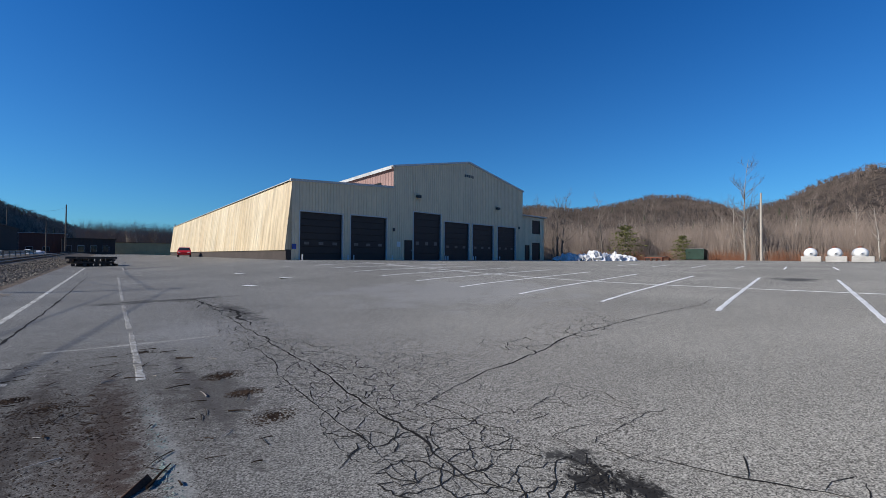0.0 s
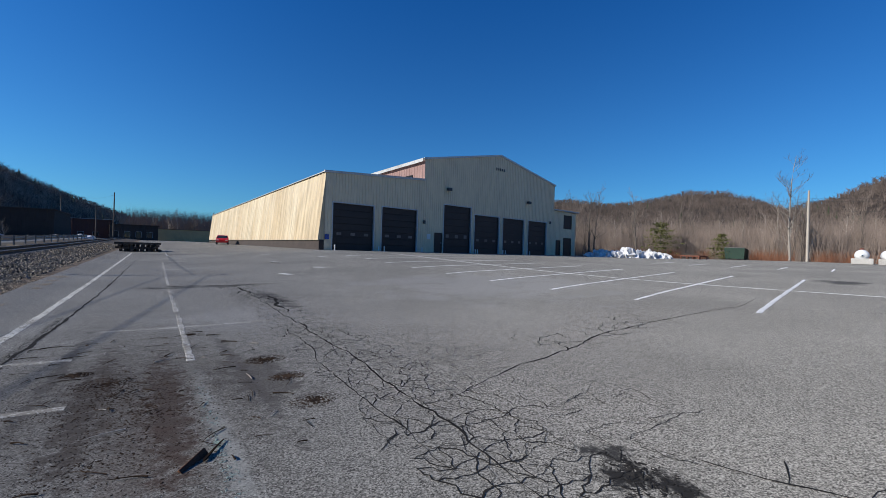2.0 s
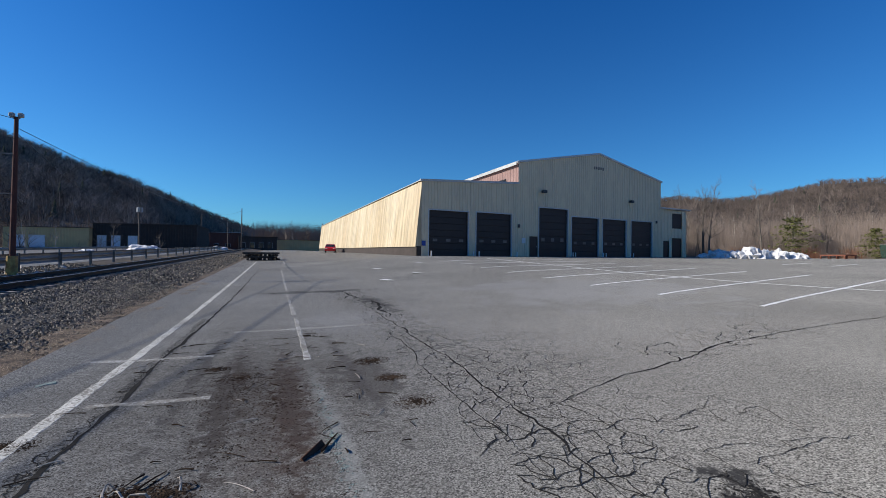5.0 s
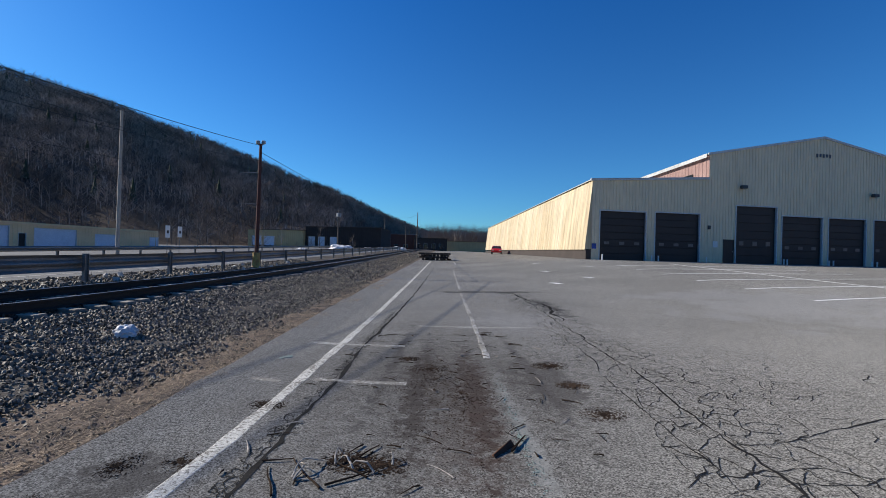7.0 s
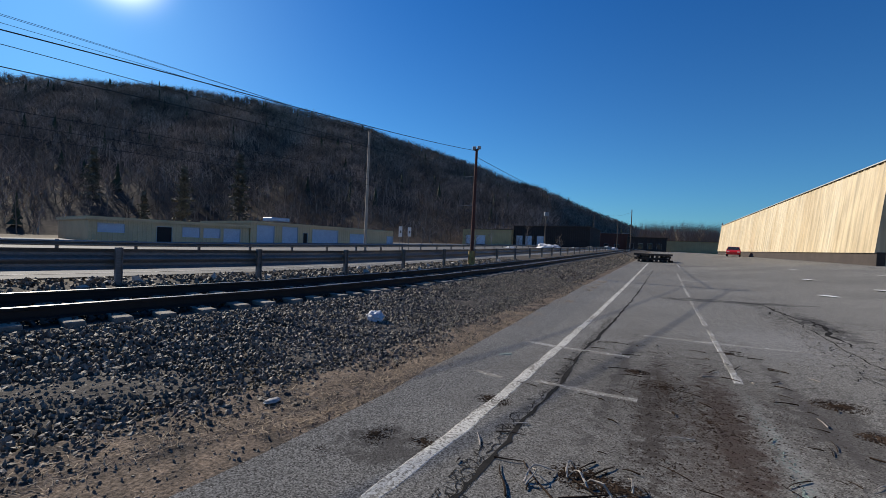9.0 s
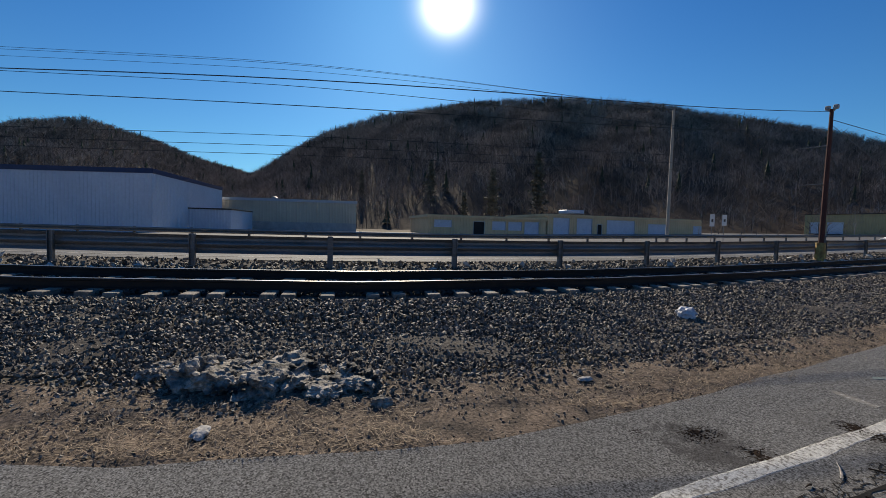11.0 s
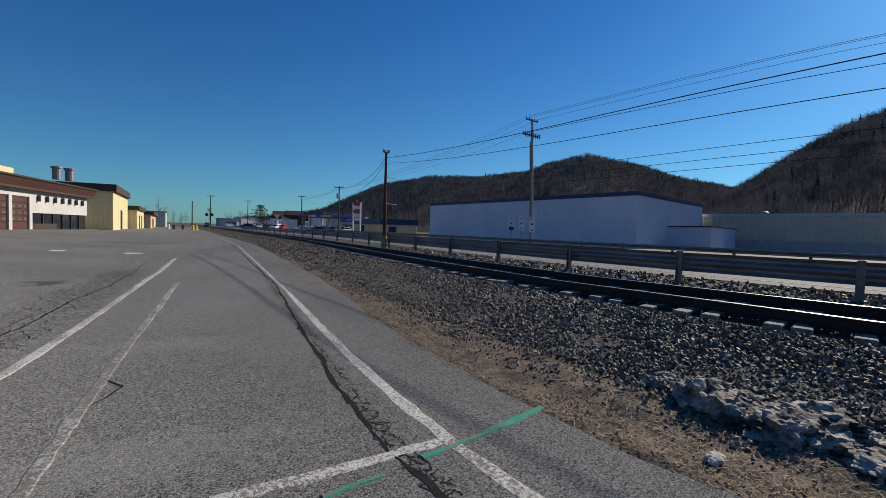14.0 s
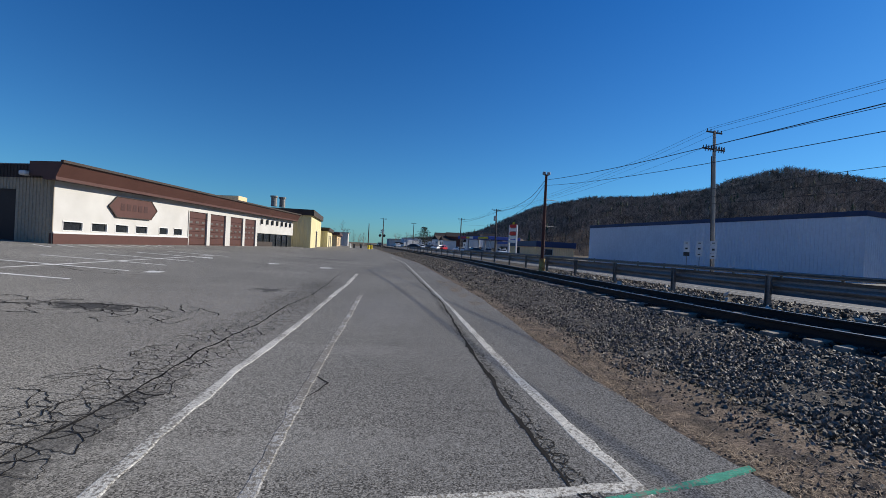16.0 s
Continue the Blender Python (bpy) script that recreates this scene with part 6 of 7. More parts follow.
route_sign(-27.0, -25.9, 0.1, ((0.3, "sign_white"), (0.6, "sign_white"), (0.35, "sign_black")), "route marker on a steel post")
route_sign(-27.2, -24.7, 0.1, ((0.3, "sign_white"), (0.6, "sign_white"), (0.35, "sign_white")), "route marker on a steel post")
route_sign(-27.1, -23.2, 0.1, ((0.3, "sign_white"), (0.7, "sign_white"), (0.4, "sign_white")), "taller route marker on a steel post")
route_sign(-27.3, 33.5, 0.4, ((1.2, "sign_white"),), "pale road sign on a steel post")
route_sign(-27.3, 35.2, 0.4, ((1.1, "sign_white"),), "pale road sign on a steel post")


# ---- trees ----
def bare_tree(seed, h, spread, bark="bark", r0=0.14, dense=1.0, label="bare deciduous tree in winter"):
    """Trunk and limbs as tapered tubes; a crown of some hundred fine twigs."""
    rng = random.Random(seed)
    t = thing("bare_tree", pose(0, 0, 0), label, "tree", "bare trees at the edge of the lot")
    trunk, crown = bmesh.new(), bmesh.new()
    pts, p = [], Vector((0, 0, -0.3))
    d = Vector((0, 0, 1))
    n = 9
    for i in range(n + 1):
        pts.append(p.copy())
        d = (d + Vector((rng.uniform(-0.1, 0.1), rng.uniform(-0.1, 0.1), 0.1))).normalized()
        p += d * h / n
    radii = [r0 * (1 - 0.93 * i / n) + 0.008 for i in range(n + 1)]
    tube(trunk, pts, radii, 7)

    def limb(p, d, length, r, depth):
        k = 4
        q, way = [p.copy()], d.copy()
        for _ in range(k):
            way = (way + Vector((rng.uniform(-0.25, 0.25), rng.uniform(-0.25, 0.25), rng.uniform(0, 0.22)))).normalized()
            q.append(q[-1] + way * length / k)
        tube(trunk if depth == 0 else crown, q, [r * (1 - 0.8 * i / k) for i in range(k + 1)], 4 if depth == 0 else 3)
        if depth < 2:
            for _ in range(int((5 if depth == 0 else 4) * dense)):
                s = rng.uniform(0.25, 1.0)
                i = min(int(s * k), k - 1)
                base = q[i].lerp(q[i + 1], s * k - i)
                nd = (way + Vector((rng.uniform(-1, 1), rng.uniform(-1, 1), rng.uniform(-0.2, 0.8)))).normalized()
                limb(base, nd, length * rng.uniform(0.35, 0.6), max(r * 0.45, 0.006), depth + 1)

    for _ in range(int(17 * dense)):
        s = rng.uniform(0.28, 0.97)
        i = min(int(s * n), n - 1)
        base = pts[i].lerp(pts[i + 1], s * n - i)
        a = rng.uniform(0, math.tau)
        limb(base, Vector((math.cos(a), math.sin(a), rng.uniform(0.5, 1.2))).normalized(), spread * (1.15 - 0.75 * s) * rng.uniform(0.7, 1.2), radii[i] * 0.5, 0)
    part("trunk", trunk, bark, t, "grey trunk and limbs")
    part("crown", crown, "twig", t, "fine leafless twigs")
    return t


rng_t = random.Random(21)
kinds = [bare_tree(1, 8.5, 2.6), bare_tree(2, 9.5, 2.4, "bark", 0.12), bare_tree(3, 7.5, 2.8, "birch", 0.1), bare_tree(4, 6.5, 2.4, "bark", 0.08), bare_tree(5, 8.0, 3.0, "birch", 0.11)]
tall = bare_tree(9, 15.5, 3.4, "birch", 0.17, 1.3, "tall pale-barked bare tree standing above the woods")
tall.matrix_basis = pose(64.0, 6.1, 0.4)


def polar(az, d):
    return -math.sin(radians(az)) * d, math.cos(radians(az)) * d


first = set()
for k in range(200):
    az, d = -rng_t.uniform(56, 112), 66 + 46 * rng_t.random() ** 1.3
    if k > 172:
        az, d = -rng_t.uniform(56.5, 63), rng_t.uniform(62, 90)
    x, y = polar(az, d)
    if y > 27 and x < 53:
        continue
    i = rng_t.randrange(5)
    s = rng_t.uniform(0.8, 1.2)
    m = pose(x, y, gz(min(x, 62), y) - 0.1, 0, 0, rng_t.uniform(0, 360)) @ Matrix.Scale(s, 4)
    if i not in first:
        first.add(i)
        kinds[i].matrix_basis = m
    else:
        src = kinds[i]
        c = copy_thing(src, pose(0, 0, 0))
        c.matrix_basis = m
for k in range(22):
    az, d = rng_t.uniform(-6.5, 1.5), rng_t.uniform(235, 290)
    x, y = polar(az, d)
    copy_thing(kinds[k % 5], pose(0, 0, 0)).matrix_basis = pose(x, y, 2, 0, 0, rng_t.uniform(0, 360)) @ Matrix.Scale(rng_t.uniform(1.2, 2.0), 4)
for k in range(18):
    az, d = rng_t.uniform(166, 188), rng_t.uniform(150, 230)
    x, y = polar(az, d)
    copy_thing(kinds[k % 5], pose(0, 0, 0)).matrix_basis = pose(x, y, 0, 0, 0, rng_t.uniform(0, 360)) @ Matrix.Scale(rng_t.uniform(0.7, 1.2), 4)
# along the foot of the west hill
for k in range(46):
    az, d = rng_t.uniform(14, 100), rng_t.uniform(96, 112)
    x, y = polar(az, d)
    if x > -82 and y > 5 and y < 80:
        continue
    copy_thing(kinds[k % 5], pose(0, 0, 0)).matrix_basis = pose(x, y, 0.5, 0, 0, rng_t.uniform(0, 360)) @ Matrix.Scale(rng_t.uniform(0.6, 1.0), 4)


def thicket(name, label, n, area, h, material, seed, clumps):
    """Dense upright stems in clumps, joined: nobody could count them."""
    rng = random.Random(seed)
    bm = bmesh.new()
    verts, faces = [], []
    for _ in range(n):
        az, d = rng.uniform(*area[0]), rng.uniform(*area[1])
        if clumps and noise.noise((az * 0.35, d * 0.1, seed)) < clumps:
            continue
        x, y = polar(az, d)
        if x < 53 and 25 < y < 150:
            continue
        z = gz(min(x, 62), y) - 0.05
        hh = h * rng.uniform(0.5, 1.15)
        w = rng.uniform(0.01, 0.022) * (d / 80)
        lx, ly = rng.uniform(-0.35, 0.35) * hh, rng.uniform(-0.35, 0.35) * hh
        ax, ay = math.cos(radians(az)) * w, math.sin(radians(az)) * w
        o = len(verts)
        verts += [(x - ax, y - ay, z), (x + ax, y + ay, z), (x + lx * 0.4 + ax * 0.7, y + ly * 0.4 + ay * 0.7, z + hh * 0.55), (x + lx * 0.4 - ax * 0.7, y + ly * 0.4 - ay * 0.7, z + hh * 0.55), (x + lx, y + ly, z + hh)]
        faces += [(o, o + 1, o + 2, o + 3), (o + 3, o + 2, o + 4)]
    bm.free()
    me = bpy.data.meshes.new(name)
    me.from_pydata(verts, [], faces)
    me.materials.append(M[material])
    return tagged(new(name, me), label, "brush", kind="stuff")


thicket("undergrowth", "dense grey-brown leafless undergrowth", 52000, ((-114, -56), (66, 115)), 6.8, "twig", 3, None)
thicket("far_thicket", "bare brown woods behind the far buildings", 12000, ((-6.5, 3.5), (240, 290)), 17.0, "twig", 8, None)
thicket("red_brush", "reddish-brown brush along the edge of the lot", 9000, ((-100, -60), (64, 70)), 1.7, "brush", 5, 0.12)


def leafy_conifer(name, x, y, z, h, rad, material, seed, label):
    rng = random.Random(seed)
    t = thing(name, pose(x, y, z), label, "conifer")
    bm = bmesh.new()
    tube(bm, [(0, 0, -0.2), (0, 0, h * 0.95)], [h * 0.02, 0.03], 6)
    part("trunk", bm, "bark", t)
    verts, faces = [], []
    for _ in range(1500):
        k = rng.random() ** 0.8
        zz = h * (0.12 + 0.88 * k)
        shape = math.sin(math.pi * min(0.12 + 0.85 * k, 1)) ** 0.6 if name == "pine_tree" else (1 - k) ** 0.75
        r = rad * shape * math.sqrt(rng.random()) * (0.75 + 0.4 * math.sin(k * 40))
        a = rng.uniform(0, math.tau)
        c = Vector((r * math.cos(a), r * math.sin(a), zz - 0.2 * r))
        s = h * 0.035 * rng.uniform(0.6, 1.4)
        o = len(verts)
        for _ in range(3):
            verts.append(tuple(c + Vector((rng.uniform(-1, 1), rng.uniform(-1, 1), rng.uniform(-0.7, 0.7))) * s))
        faces.append((o, o + 1, o + 2))
    me = bpy.data.meshes.new("needles")
    me.from_pydata(verts, [], faces)
    me.materials.append(M[material])
    ob = new("crown", me)
    ob.parent = t
    return t


px, py = polar(-70.3, 64.5)
leafy_conifer("pine_tree", px, py, 0.7, 6.2, 3.0, "pine", 31, "yellow-green pine among bare trees")
px, py = polar(-77.5, 65)
leafy_conifer("pine_tree", px, py, 0.7, 4.5, 1.8, "pine", 2, "small yellow-green pine among bare trees")
for k, (az, d, h) in enumerate(((68.2, 112, 19), (61.5, 130, 23), (77.6, 140, 19), (72.5, 112, 12), (88, 150, 13))):
    px, py = polar(az, d)
    leafy_conifer("spruce_tree", px, py, -2 + (d - 105) * 0.25, h, h * 0.2, "larch", 10 + k, "grey-green spruce at the foot of the hill")
px, py = polar(170.0, 150)
leafy_conifer("pine_tree", px, py, 0, 9, 4.0, "conifer", 20, "dark rounded pine beyond the crossing")


# ---- vehicles ----
def car(x, y, z, yaw, paint, label, length=4.3, height=1.5):
    c = thing("car", pose(x, y, z, 0, 0, yaw), label, "car")
    L, H, W = length / 2, height, 0.88
    side = [(-L, 0.32), (-L, 0.78), (-L + 0.12, 0.92), (-L + 0.5, 0.98), (-L + 1.0, H - 0.06), (-0.2, H), (0.55, H - 0.08), (1.15, 0.98), (L - 0.25, 0.86), (L, 0.68), (L, 0.3)]
    bm = bmesh.new()
    rows = []
    for w, k in ((-W, 1.0), (W, 1.0)):
        rows.append([bm.verts.new((a, w * (0.8 if b > 1.05 else 1), b)) for a, b in side])
    bm.faces.new(rows[0][::-1])
    bm.faces.new(rows[1])
    for i in range(len(side)):
        j = (i + 1) % len(side)
        bm.faces.new((rows[0][i], rows[0][j], rows[1][j], rows[1][i]))
    bmesh.ops.bevel(bm, geom=list(bm.edges), offset=0.05, segments=2, affect="EDGES")
    part("body", bm, paint, c)
    for s in (-1, 1):
        bm = bmesh.new()
        y0 = s * 0.9
        y1 = s * 0.74
        quad(bm, (-L + 0.75, y0, 0.99), (1.0, y0, 0.99), (0.5, y1, H - 0.14), (-L + 1.15, y1, H - 0.14))
        part("side_window", bm, "glass", c, "dark side windows")
    bm = bmesh.new()
    quad(bm, (1.17, -0.78, 1.0), (1.17, 0.78, 1.0), (0.62, 0.64, H - 0.08), (0.62, -0.64, H - 0.08))
    part("windscreen", bm, "glass", c)
    bm = bmesh.new()
    quad(bm, (-L + 0.47, 0.78, 1.02), (-L + 0.47, -0.78, 1.02), (-L + 0.96, -0.64, H - 0.1), (-L + 0.96, 0.64, H - 0.1))
    part("rear_window", bm, "glass", c)
    for s in (-1, 1):
        part("headlight", boxm(L - 0.04, L + 0.01, s * 0.62 - 0.16, s * 0.62 + 0.16, 0.62, 0.76, bevel=0.02), "sign_white", c)
        part("tail_light", boxm(-L - 0.01, -L + 0.04, s * 0.66 - 0.14, s * 0.66 + 0.14, 0.7, 0.86, bevel=0.02), "sign_red", c)
        for a in (-L + 0.8, L - 0.85):
            bm = bmesh.new()
            tube(bm, [(a, s * 0.72, 0.32), (a, s * 0.9, 0.32)], [0.32, 0.32], 14)
            w = part("wheel", bm, "rubber", c)
            bm = bmesh.new()
            tube(bm, [(a, s * 0.89, 0.32), (a, s * 0.915, 0.32)], [0.2, 0.18], 10)
            part("rim", bm, "galv", w)
    return c


car(8.7, 66, gz(8.7, 66), -99, "red_paint", "small red car parked beside the long shed")
for k, (x, y, yaw, p) in enumerate(((-38, -92, 70, "white_paint"), (-36, -98, 60, "dark_paint"), (-33, -120, 80, "white_paint"), (-14, -135, 95, "white_paint"), (-8, -140, 90, "dark_paint"), (-46, -110, 20, "white_paint"))):
    car(x, y, verge_z(x, y) + 0.03, yaw, p, "parked " + ("white" if p == "white_paint" else "dark") + " car at the filling station")


def truck(x, y, z, yaw):
    t = thing("box_truck", pose(x, y, z, 0, 0, yaw), "white box truck parked beyond the crossing", "truck")
    part("cargo_box", boxm(-4, 1.6, -1.2, 1.2, 0.9, 3.4, bevel=0.04), "white_paint", t)
    part("cab", boxm(1.7, 3.4, -1.1, 1.1, 0.5, 2.4, bevel=0.2), "white_paint", t)
    part("windscreen", boxm(3.35, 3.43, -0.9, 0.9, 1.5, 2.15), "glass", t)
    for a in (-2.8, 2.4):
        for s in (-1, 1):
            bm = bmesh.new()
            tube(bm, [(a, s * 0.85, 0.45), (a, s * 1.12, 0.45)], [0.45, 0.45], 14)
            part("wheel", bm, "rubber", t)


for k in range(12):
    px, py = polar(rng_t.uniform(161.5, 172.5), rng_t.uniform(104, 150))
    p = ("white_paint", "dark_paint", "red_paint", "white_paint")[k % 4]
    car(px, py, verge_z(px, py) + 0.03, rng_t.uniform(0, 180), p, {"white_paint": "white", "dark_paint": "dark", "red_paint": "red"}[p] + " car parked far off by the crossing")
truck(-22, -160, 0.1, 20)
truck(-30, -165, 0.1, 10)


# ---- filling station and its neighbours ----
def filling_station():
    x, y = -44, -118
    s = thing("station_canopy", pose(x, y, 0, 0, 0, 12), "filling station canopy with blue, yellow and red edge", "canopy")
    part("roof", boxm(-6, 6, -10, 10, 4.4, 5.4, bevel=0.05), "sign_blue", s, "blue canopy roof")
    part("yellow_band", boxm(6.0, 6.03, 3.5, 9.6, 4.6, 5.2), "sign_yellow", s, "yellow lettered panel")
    bm = bmesh.new()
    for i in range(4):
        part("rainbow_band", boxm(6.0, 6.03 + 0.004 * i, -8.5 + 2.2 * i, -6.2 + 2.2 * i, 4.55, 5.25), ("sign_red", "sign_red", "sign_yellow", "sign_white")[i], s, "coloured stripe")
    bm.free()
    for a in (-3.5, 3.5):
        for b in (-7, 0, 7):
            part("column", boxm(a - 0.2, a + 0.2, b - 0.2, b + 0.2, 0, 4.4), "sign_white", s)
    for a in (-3.5, 3.5):
        for b in (-5, 2, 5):
            p = thing("fuel_pump", pose(x, y, 0, 0, 0, 12) @ pose(a, b, 0), "fuel pump under the canopy", "fuel pump", "fuel pumps")
            part("body", boxm(-0.3, 0.3, -0.5, 0.5, 0, 2.0, bevel=0.05), "sign_white", p)
            part("screen", boxm(0.3, 0.32, -0.35, 0.35, 1.2, 1.7), "sign_black", p)
    px, py = polar(157.0, 74)
    g = thing("pylon_sign", pose(px, py, 0, 0, 0, 20), "tall pylon sign with red and white price panels", "pylon sign")
    for b in (-1.0, 1.0):
        part("leg", boxm(-0.12, 0.12, b - 0.12, b + 0.12, 0, 6.4), "sign_white", g)
    for i, mt in enumerate(("sign_red", "sign_white", "sign_red", "sign_white", "sign_white")):
        part("panel", boxm(-0.15, 0.15, -0.9, 0.9, 5.9 - i * 0.75, 6.5 - i * 0.75, bevel=0.02), mt, g)
    part("crest", boxm(-0.1, 0.1, -0.3, 0.3, 6.5, 7.0, bevel=0.1), "sign_yellow", g)


filling_station()
simple_building("station_shop", -66, -54, -135, -108, 0, 4.2, "stucco", "white filling station shop", "sign_blue", 0.3, 0.6, ("sign_blue", 0.7), [("e", 3, 11, 0.4, 2.6, "glass", "window"), ("e", 14, 22, 0.4, 2.6, "glass", "window")], "shop")
simple_building("blue_roof_office", -46, -36, -84, -70, 0, 3.4, "tan_far", "small office with navy roof band", "sign_blue", 0.3, 0.5, ("blue_trim", 1.0), [("n", 2.0, 4.2, 0.8, 2.0, "glass", "window"), ("e", 4, 6, 0, 2.2, "dark_wall", "door")], "office")
simple_building("pale_store", -36, -16, -205, -190, 0, 4.0, "stucco", "long pale store beyond the crossing", "roof_grey", 0.4, 0.7, None, [("n", 3, 8, 0.5, 2.6, "glass", "window"), ("n", 10, 15, 0.5, 2.6, "glass", "window")], "store")
simple_building("blue_house", -28, -20, -172, -164, 0, 4.4, "warehouse", "pale blue house beyond the crossing", "roof_grey", 0.4, 0.6, None, [("n", 2, 3.2, 1, 2.2, "glass", "window"), ("n", 5, 6.2, 1, 2.2, "glass", "window")], "house")
simple_building("brick_store", -80, -64, -86, -66, 0, 3.8, "brick", "dark red brick store behind the road", "dark_base", 0.3, 0.6, None, [("e", 3, 5, 0.8, 2.2, "garage_white", "window"), ("e", 9, 11, 0.8, 2.2, "garage_white", "window")], "store")


def small_house(x, y, z, s, wall):
    h = thing("house", pose(x, y, z, 0, 0, random.uniform(-30, 30)), "small far house on the slope", "house", "houses on the slope")
    part("wall", boxm(-4 * s, 4 * s, -3 * s, 3 * s, -2, 4 * s), wall, h)
    bm = bmesh.new()
    a, b, c = 4.4 * s, 3.4 * s, 4 * s
    quad(bm, (-a, -b, c), (a, -b, c), (a, 0, c * 1.6), (-a, 0, c * 1.6))
    quad(bm, (a, b, c), (-a, b, c), (-a, 0, c * 1.6), (a, 0, c * 1.6))
    for q in (-4 * s, 4 * s):
        bm.faces.new([bm.verts.new(p) for p in ((q, -3 * s, c), (q, 3 * s, c), (q, 0, c * 1.55))])
    part("roof", bm, "dark_base", h)
    for q in (-2, 1.5):
        part("window", boxm(3.98 * s, 4.03 * s, q * s, (q + 1) * s, 1.6 * s, 2.8 * s), "glass", h)


for k in range(10):
    px, py = polar(random.uniform(154, 168), random.uniform(170, 225))
    small_house(px, py, 1.0 + 3.5 * random.random(), 0.8, random.choice(("stucco", "warehouse", "sign_white", "brick")))


# ---- crossing signal, barrels ----
def crossing_signal(x, y):
    s = thing("crossing_signal", pose(x, y, 0), "railway crossing signal with round black lamps", "crossing signal")
    bm = bmesh.new()
    tube(bm, [(0, 0, 0), (0, 0, 5.0)], [0.08, 0.07], 8)
    part("mast", bm, "galv", s)
    for k in (-0.5, 0.5):
        bm = bmesh.new()
        tube(bm, [(k, 0.05, 3.4), (k, 0.12, 3.4)], [0.34, 0.34], 14)
        part("lamp_disc", bm, "sign_black", s, "round black lamp backing")
    for a in (40, -40):
        part("crossbuck", boxm(-0.6, 0.6, 0.1, 0.13, -0.09, 0.09, m=pose(0, 0, 4.4, 0, a, 0)), "sign_white", s)


crossing_signal(-5.2, -92)
for k, (x, y, mt) in enumerate(((-1.6, -88, "sign_yellow"), (-2.4, -90, "sign_yellow"), (0.4, -93, "dark_paint"), (1.3, -94, "sign_white"), (-0.6, -96, "dark_paint"))):
    bm = bmesh.new()
    tube(bm, [(x, y, gz(x, y)), (x, y, gz(x, y) + 0.1), (x, y, gz(x, y) + 0.9), (x, y, gz(x, y) + 1.0)], [0.36, 0.3, 0.28, 0.2], 12)
    solo("barrel", bm, mt, "plastic barrel at the end of the lane", "barrel", "barrels at the end of the lane")

# ---- stack of old railway ties ----
rng_p = random.Random(88)
for layer in range(4):
    cross = layer % 2
    for k in range(9 if not cross else 8):
        bm = boxm(-0.13, 0.13, -1.3, 1.3, 0, 0.2, bevel=0.015)
        ob = solo("old_tie", bm, "tie_dark", "old black creosoted tie in a stack", "railway tie", "stack of old ties")
        z = gz(-1.5, 42) + 0.02 + 0.212 * layer
        if cross:
            ob.matrix_basis = pose(-1.6 + rng_p.uniform(-0.55, 0.55), 41.5 + k * 0.31, z, 0, 0, 90 + rng_p.uniform(-6, 6))
        else:
            ob.matrix_basis = pose(-3.2 + k * 0.4 + rng_p.uniform(-0.06, 0.06), 42.6 + rng_p.uniform(-0.3, 0.3), z, 0, 0, rng_p.uniform(-5, 5))

# ---- far edge of the lot ----
rng_n = random.Random(17)
bank = []
for k in range(24):
    t = k / 23
    h = 0.45 + 0.6 * math.sin(math.pi * min(t * 1.05, 1)) * rng_n.uniform(0.6, 1.1)
    bank.append((44.0 + 7.6 * t + rng_n.uniform(-0.5, 0.5), 23.8 - 6.4 * t + rng_n.uniform(-0.6, 0.6), 1.25, rng_n.uniform(0.5, 1.1), rng_n.uniform(0.5, 1.1), h))
lumps("snow_bank", "long bank of ploughed dirty white snow at the lot's edge", "snow", bank, "snow", 3, 3, 0.6)["kind"] = "stuff"
lumps("snow_patch", "thin patch of snow beside the shed annex", "snow", [(52.5, 28.8, 1.1, 1.8, 1.2, 0.3)], "snow", 6, 3, 0.4)
for k, (az, d, r) in enumerate(((16.6, 82, 2.6), (12.4, 88, 1.2), (7.9, 95, 2.0), (10.3, 95, 1.3), (22, 76, 1.0))):
    px, py = polar(az, d)
    lumps("snow_heap", "heap of white ploughed snow beside the road", "snow", [(px, py, verge_z(px, py) - 0.1, r, r * 0.7, 0.5 * r ** 0.8), (px + r * 0.6, py, verge_z(px, py) - 0.1, r * 0.6, r * 0.6, 0.35 * r)], "snow", 40 + k, 3, 0.4)


def dumpster(x, y, z, yaw):
    d = thing("dumpster", pose(x, y, z, 0, 0, yaw), "dark green steel dumpster at the edge of the woods", "dumpster")
    bm = bmesh.new()
    vs = [(-1.2, -0.8, 0.15), (1.2, -0.8, 0.15), (1.2, 0.7, 0.15), (-1.2, 0.7, 0.15), (-1.3, -0.9, 1.45), (1.3, -0.9, 1.45), (1.3, 0.9, 1.7), (-1.3, 0.9, 1.7)]
    v = [bm.verts.new(p) for p in vs]
    for f in ((0, 3, 2, 1), (0, 1, 5, 4), (1, 2, 6, 5), (2, 3, 7, 6), (3, 0, 4, 7)):
        bm.faces.new([v[i] for i in f])
    part("bin", bm, "dumpster", d)
    for s in (-0.65, 0.65):
        part("lid", boxm(s - 0.62, s + 0.62, -0.95, 0.95, 0, 0.05, m=pose(0, 0, 1.6, 7.5, 0, 0)), "dark_paint", d, "black plastic lid")
    for s in (-0.9, -0.3, 0.3, 0.9):
        part("rib", boxm(s - 0.05, s + 0.05, -0.95, -0.85, 0.3, 1.35), "dumpster", d)
    for sx in (-1, 1):
        for sy in (-0.6, 0.5):
            part("foot", boxm(sx - 0.1, sx + 0.1, sy - 0.1, sy + 0.1, 0, 0.16), "dark_paint", d)


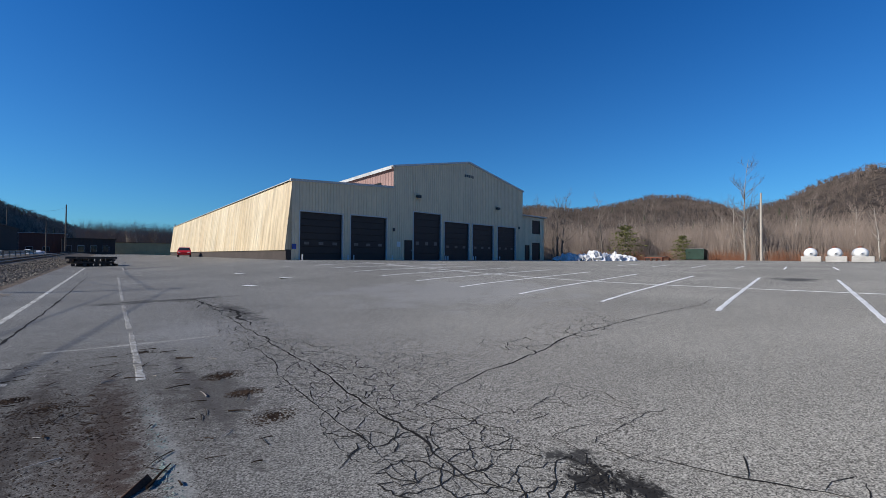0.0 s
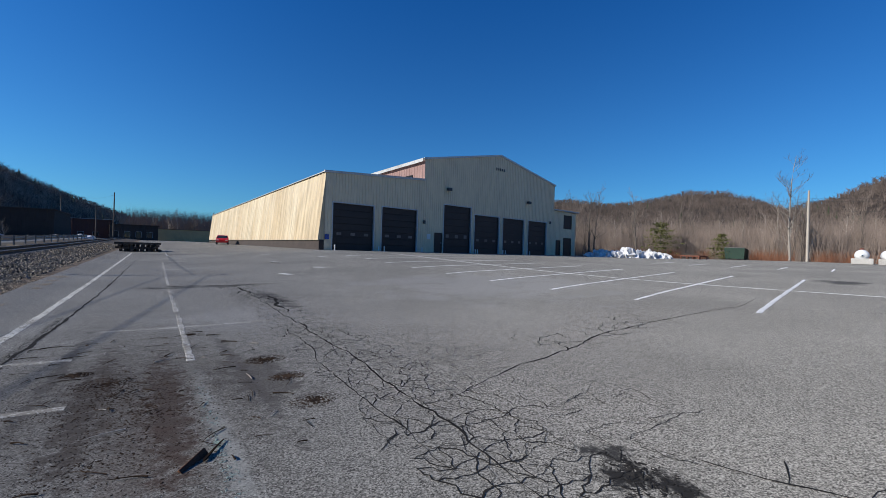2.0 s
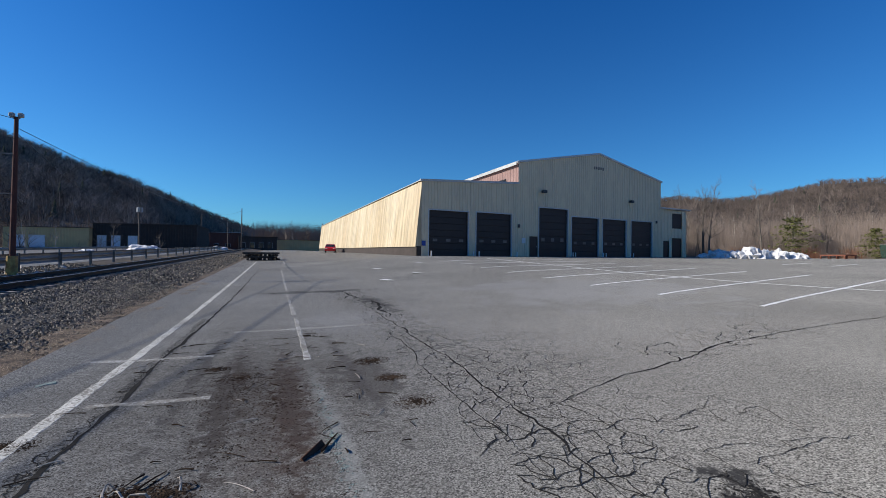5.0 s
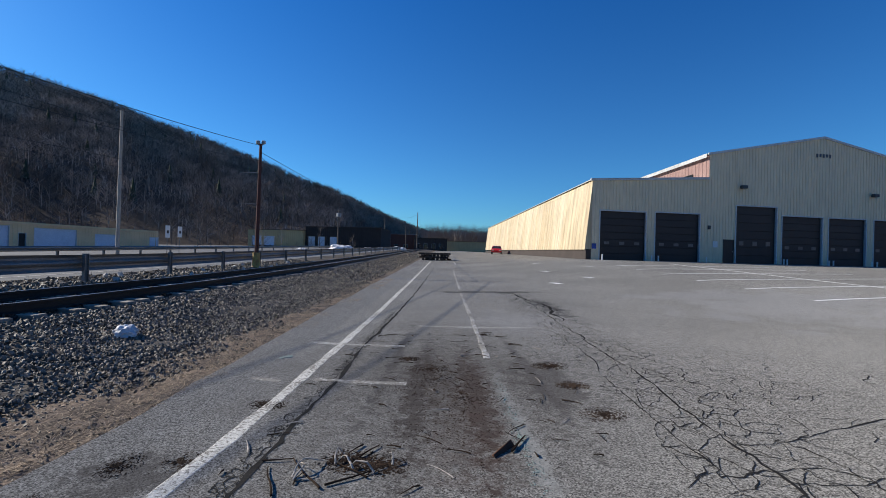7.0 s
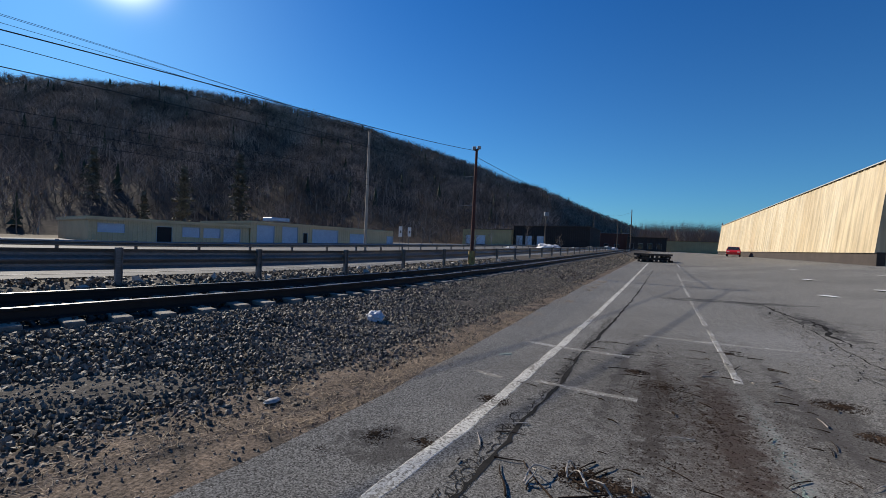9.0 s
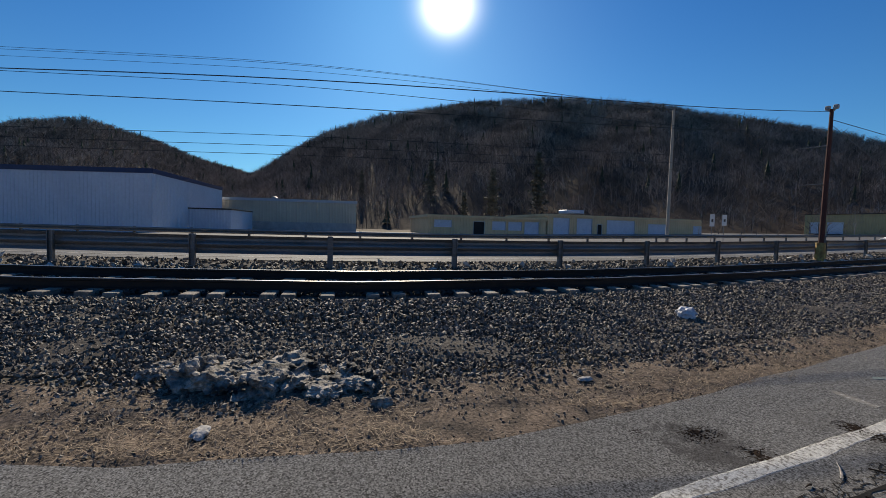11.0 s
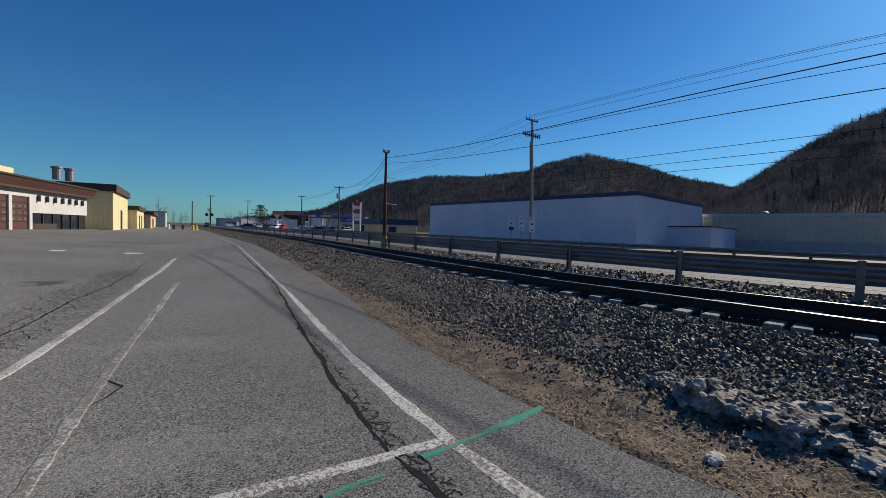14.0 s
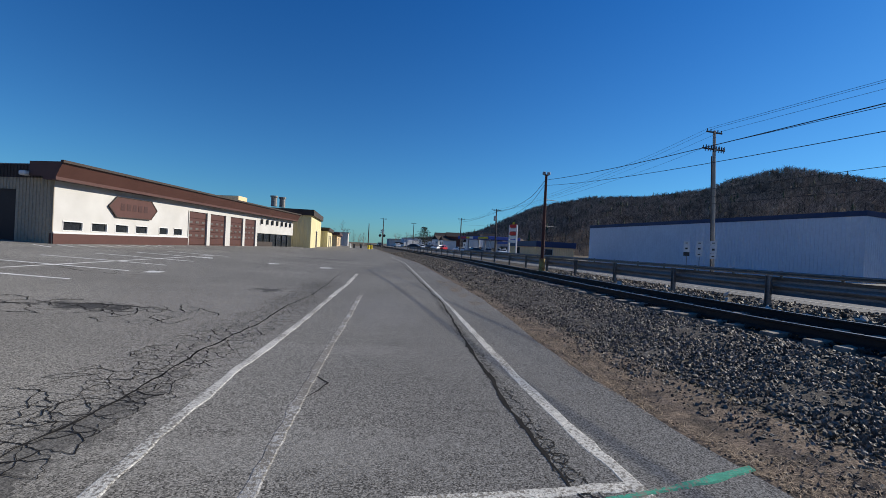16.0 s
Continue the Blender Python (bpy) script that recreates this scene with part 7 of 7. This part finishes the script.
dumpster(63.6, 12.2, gz(62, 12), 84)


def propane_tank(x, y, z):
    t = thing("gas_tank", pose(x, y, z), "white horizontal gas tank on concrete blocks", "gas tank", "gas tanks at the lot's edge")
    bm = bmesh.new()
    prof = [(-1.6, 0.05), (-1.55, 0.3), (-1.4, 0.5), (-1.1, 0.6), (1.1, 0.6), (1.4, 0.5), (1.55, 0.3), (1.6, 0.05)]
    tube(bm, [(a, 0, 0.95) for a, _ in prof], [r for _, r in prof], 20)
    part("shell", bm, "white_paint", t, smooth=True)
    bm = bmesh.new()
    tube(bm, [(0, 0, 1.5), (0, 0, 1.72)], [0.2, 0.18], 10)
    part("valve_cover", bm, "rust", t, "reddish valve cover")
    for a in (-0.9, 0.9):
        part("saddle", boxm(a - 0.12, a + 0.12, -0.4, 0.4, 0, 0.5), "concrete", t)
    b = solo("concrete_block", boxm(-0.3, 0.3, -0.85, 0.85, 0, 0.62, bevel=0.04), "concrete", "pale concrete barrier block before the tanks", "concrete block", "concrete blocks")
    b.matrix_basis = pose(x - 2.3, y, z)


for k in range(6):
    propane_tank(54.5, -0.9 - k * 2.05, gz(54.5, -2))

bench = thing("steel_frame", pose(54.3, 15.2, gz(54.3, 15.2), 0, 0, 60), "low rusty red steel frame lying at the lot's edge", "steel frame")
for s in (-0.6, 0.6):
    part("rail", boxm(-1.6, 1.6, s - 0.06, s + 0.06, 0.35, 0.5), "rust", bench)
for a in (-1.5, -0.5, 0.5, 1.5):
    part("cross_bar", boxm(a - 0.06, a + 0.06, -0.6, 0.6, 0.36, 0.48), "rust", bench)
    for s in (-0.6, 0.6):
        part("leg", boxm(a - 0.05, a + 0.05, s - 0.05, s + 0.05, 0, 0.36), "rust", bench)
part("plank", boxm(-1.7, 1.7, -0.2, 0.2, 0.55, 0.62), "tie_dark", bench)

# rooftop pieces on the tan workshop
for k, y in enumerate((-22, -12, -5)):
    bm = bmesh.new()
    if k == 1:
        bmesh.ops.create_uvsphere(bm, u_segments=14, v_segments=8, radius=0.7, matrix=pose(-66, y, 5.0))
    else:
        box(bm, -67.5, -65.5, y - 1.2, y + 1.2, 4.7, 5.3, bevel=0.05)
    solo("roof_unit", bm, "galv" if k == 1 else "trim_grey", "metal vent on the tan workshop's roof", "roof unit")
bm = boxm(-67, -64, 41, 45, 4.6, 5.3, bevel=0.1)
solo("roof_unit", bm, "garage_white", "pale unit on the garage roof", "roof unit")


# ---- all things bent about the camera to fit its view ----
def lay_mesh(ob, place):
    """Moves the points of a mesh by place(x, y), arrays in metres of the plan."""
    me, m = ob.data, np.array(ob.matrix_world)
    co = np.empty(len(me.vertices) * 3)
    me.vertices.foreach_get("co", co)
    co = co.reshape(-1, 3) @ m[:3, :3].T + m[:3, 3]
    co[:, 0], co[:, 1] = place(co[:, 0], co[:, 1])
    inv = np.linalg.inv(m)
    me.vertices.foreach_set("co", (co @ inv[:3, :3].T + inv[:3, 3]).ravel())
    me.update()


def house_place(name, obs):
    """The straight-walled plan of a building, sheared to lie nearest to the bent one."""
    if name == "repair_shop":
        m = obs[0].parent.matrix_world
        pts = np.array([m @ Vector((x, y, 0)) for x in (0, 4, 8, 14, 24, 36) for y in (0, 3)])
        gx, gy = pts[:, 0], pts[:, 1]
    else:
        pts = np.array([ob.matrix_world @ Vector(c) for ob in obs for c in ob.bound_box])
        (xa, ya), (xb, yb) = pts[:, :2].min(0), pts[:, :2].max(0)
        if name == "industrial_shed":
            xa, ya = 11.65, FY
        gx, gy = [v.ravel() for v in np.meshgrid(np.linspace(xa, xb, 6), np.linspace(ya, yb, 6))]
    ux, uy = gx - CENTRE[0], gy - CENTRE[1]
    far = np.hypot(ux, uy)
    at, by = VIEW_NUDGE.get(name, ((0, 99), (0.0, 0.0)))
    q = np.radians(np.interp(far, at, by))
    tx, ty = bend(CENTRE[0] + np.cos(q) * ux - np.sin(q) * uy, CENTRE[1] + np.sin(q) * ux + np.cos(q) * uy)
    base = np.stack([gx, gy, np.ones_like(gx)], 1) / far[:, None]
    fx, fy = [np.linalg.lstsq(base, v / far, rcond=None)[0] for v in (tx, ty)]
    return lambda x, y: (fx[0] * x + fx[1] * y + fx[2], fy[0] * x + fy[1] * y + fy[2])


# degrees, by the distance, by which a building is turned further to fit the camera's view
VIEW_NUDGE = {"industrial_shed": ((30, 60), (0.5, 0.4)), "repair_shop": ((28, 34, 60), (-2.9, -1.7, -0.7))}
bpy.context.view_layer.update()
HOUSES = ("industrial building", "shop building", "building", "warehouse", "workshop", "garage", "shed", "shop", "store", "office")
BUILT = [ob for ob in scene.objects if ob.parent is None and ob.type in ("MESH", "EMPTY")]
STRIPS = ("railway_track", "guard_rail", "overhead_cable")
for ob in BUILT:
    kids = [k for k in ob.children_recursive if k.type == "MESH"]
    name = ob.name.split(".")[0]
    if ob.type == "MESH" and (ob.get("kind") in ("structure", "stuff") or name in STRIPS):
        lay_mesh(ob, bend)
    elif name in STRIPS:
        for k in kids:
            if k.data.users == 1:
                lay_mesh(k, bend)
            else:
                x, y, z = k.matrix_basis.translation
                px, py = bend(x - 7.9, y)
                k.matrix_basis = pose(px, py, z, 0, 0, turned(x - 7.9, y)) @ pose(7.9, 0, 0) @ Matrix.Translation((-x, -y, -z)) @ k.matrix_basis
    elif ob.get("category") in HOUSES:
        place = house_place(name, kids)
        for k in kids:
            lay_mesh(k, place)
    else:
        if ob.type == "MESH" and ob.matrix_basis.translation.length < 0.001:
            c = sum((Vector(b) for b in ob.bound_box), Vector()) / 8
        else:
            c = ob.matrix_basis.translation.copy()
        px, py = bend(c.x, c.y)
        ob.matrix_basis = Matrix.Translation((px, py, 0)) @ Matrix.Rotation(radians(turned(c.x, c.y)), 4, "Z") @ Matrix.Translation((-c.x, -c.y, 0)) @ ob.matrix_basis
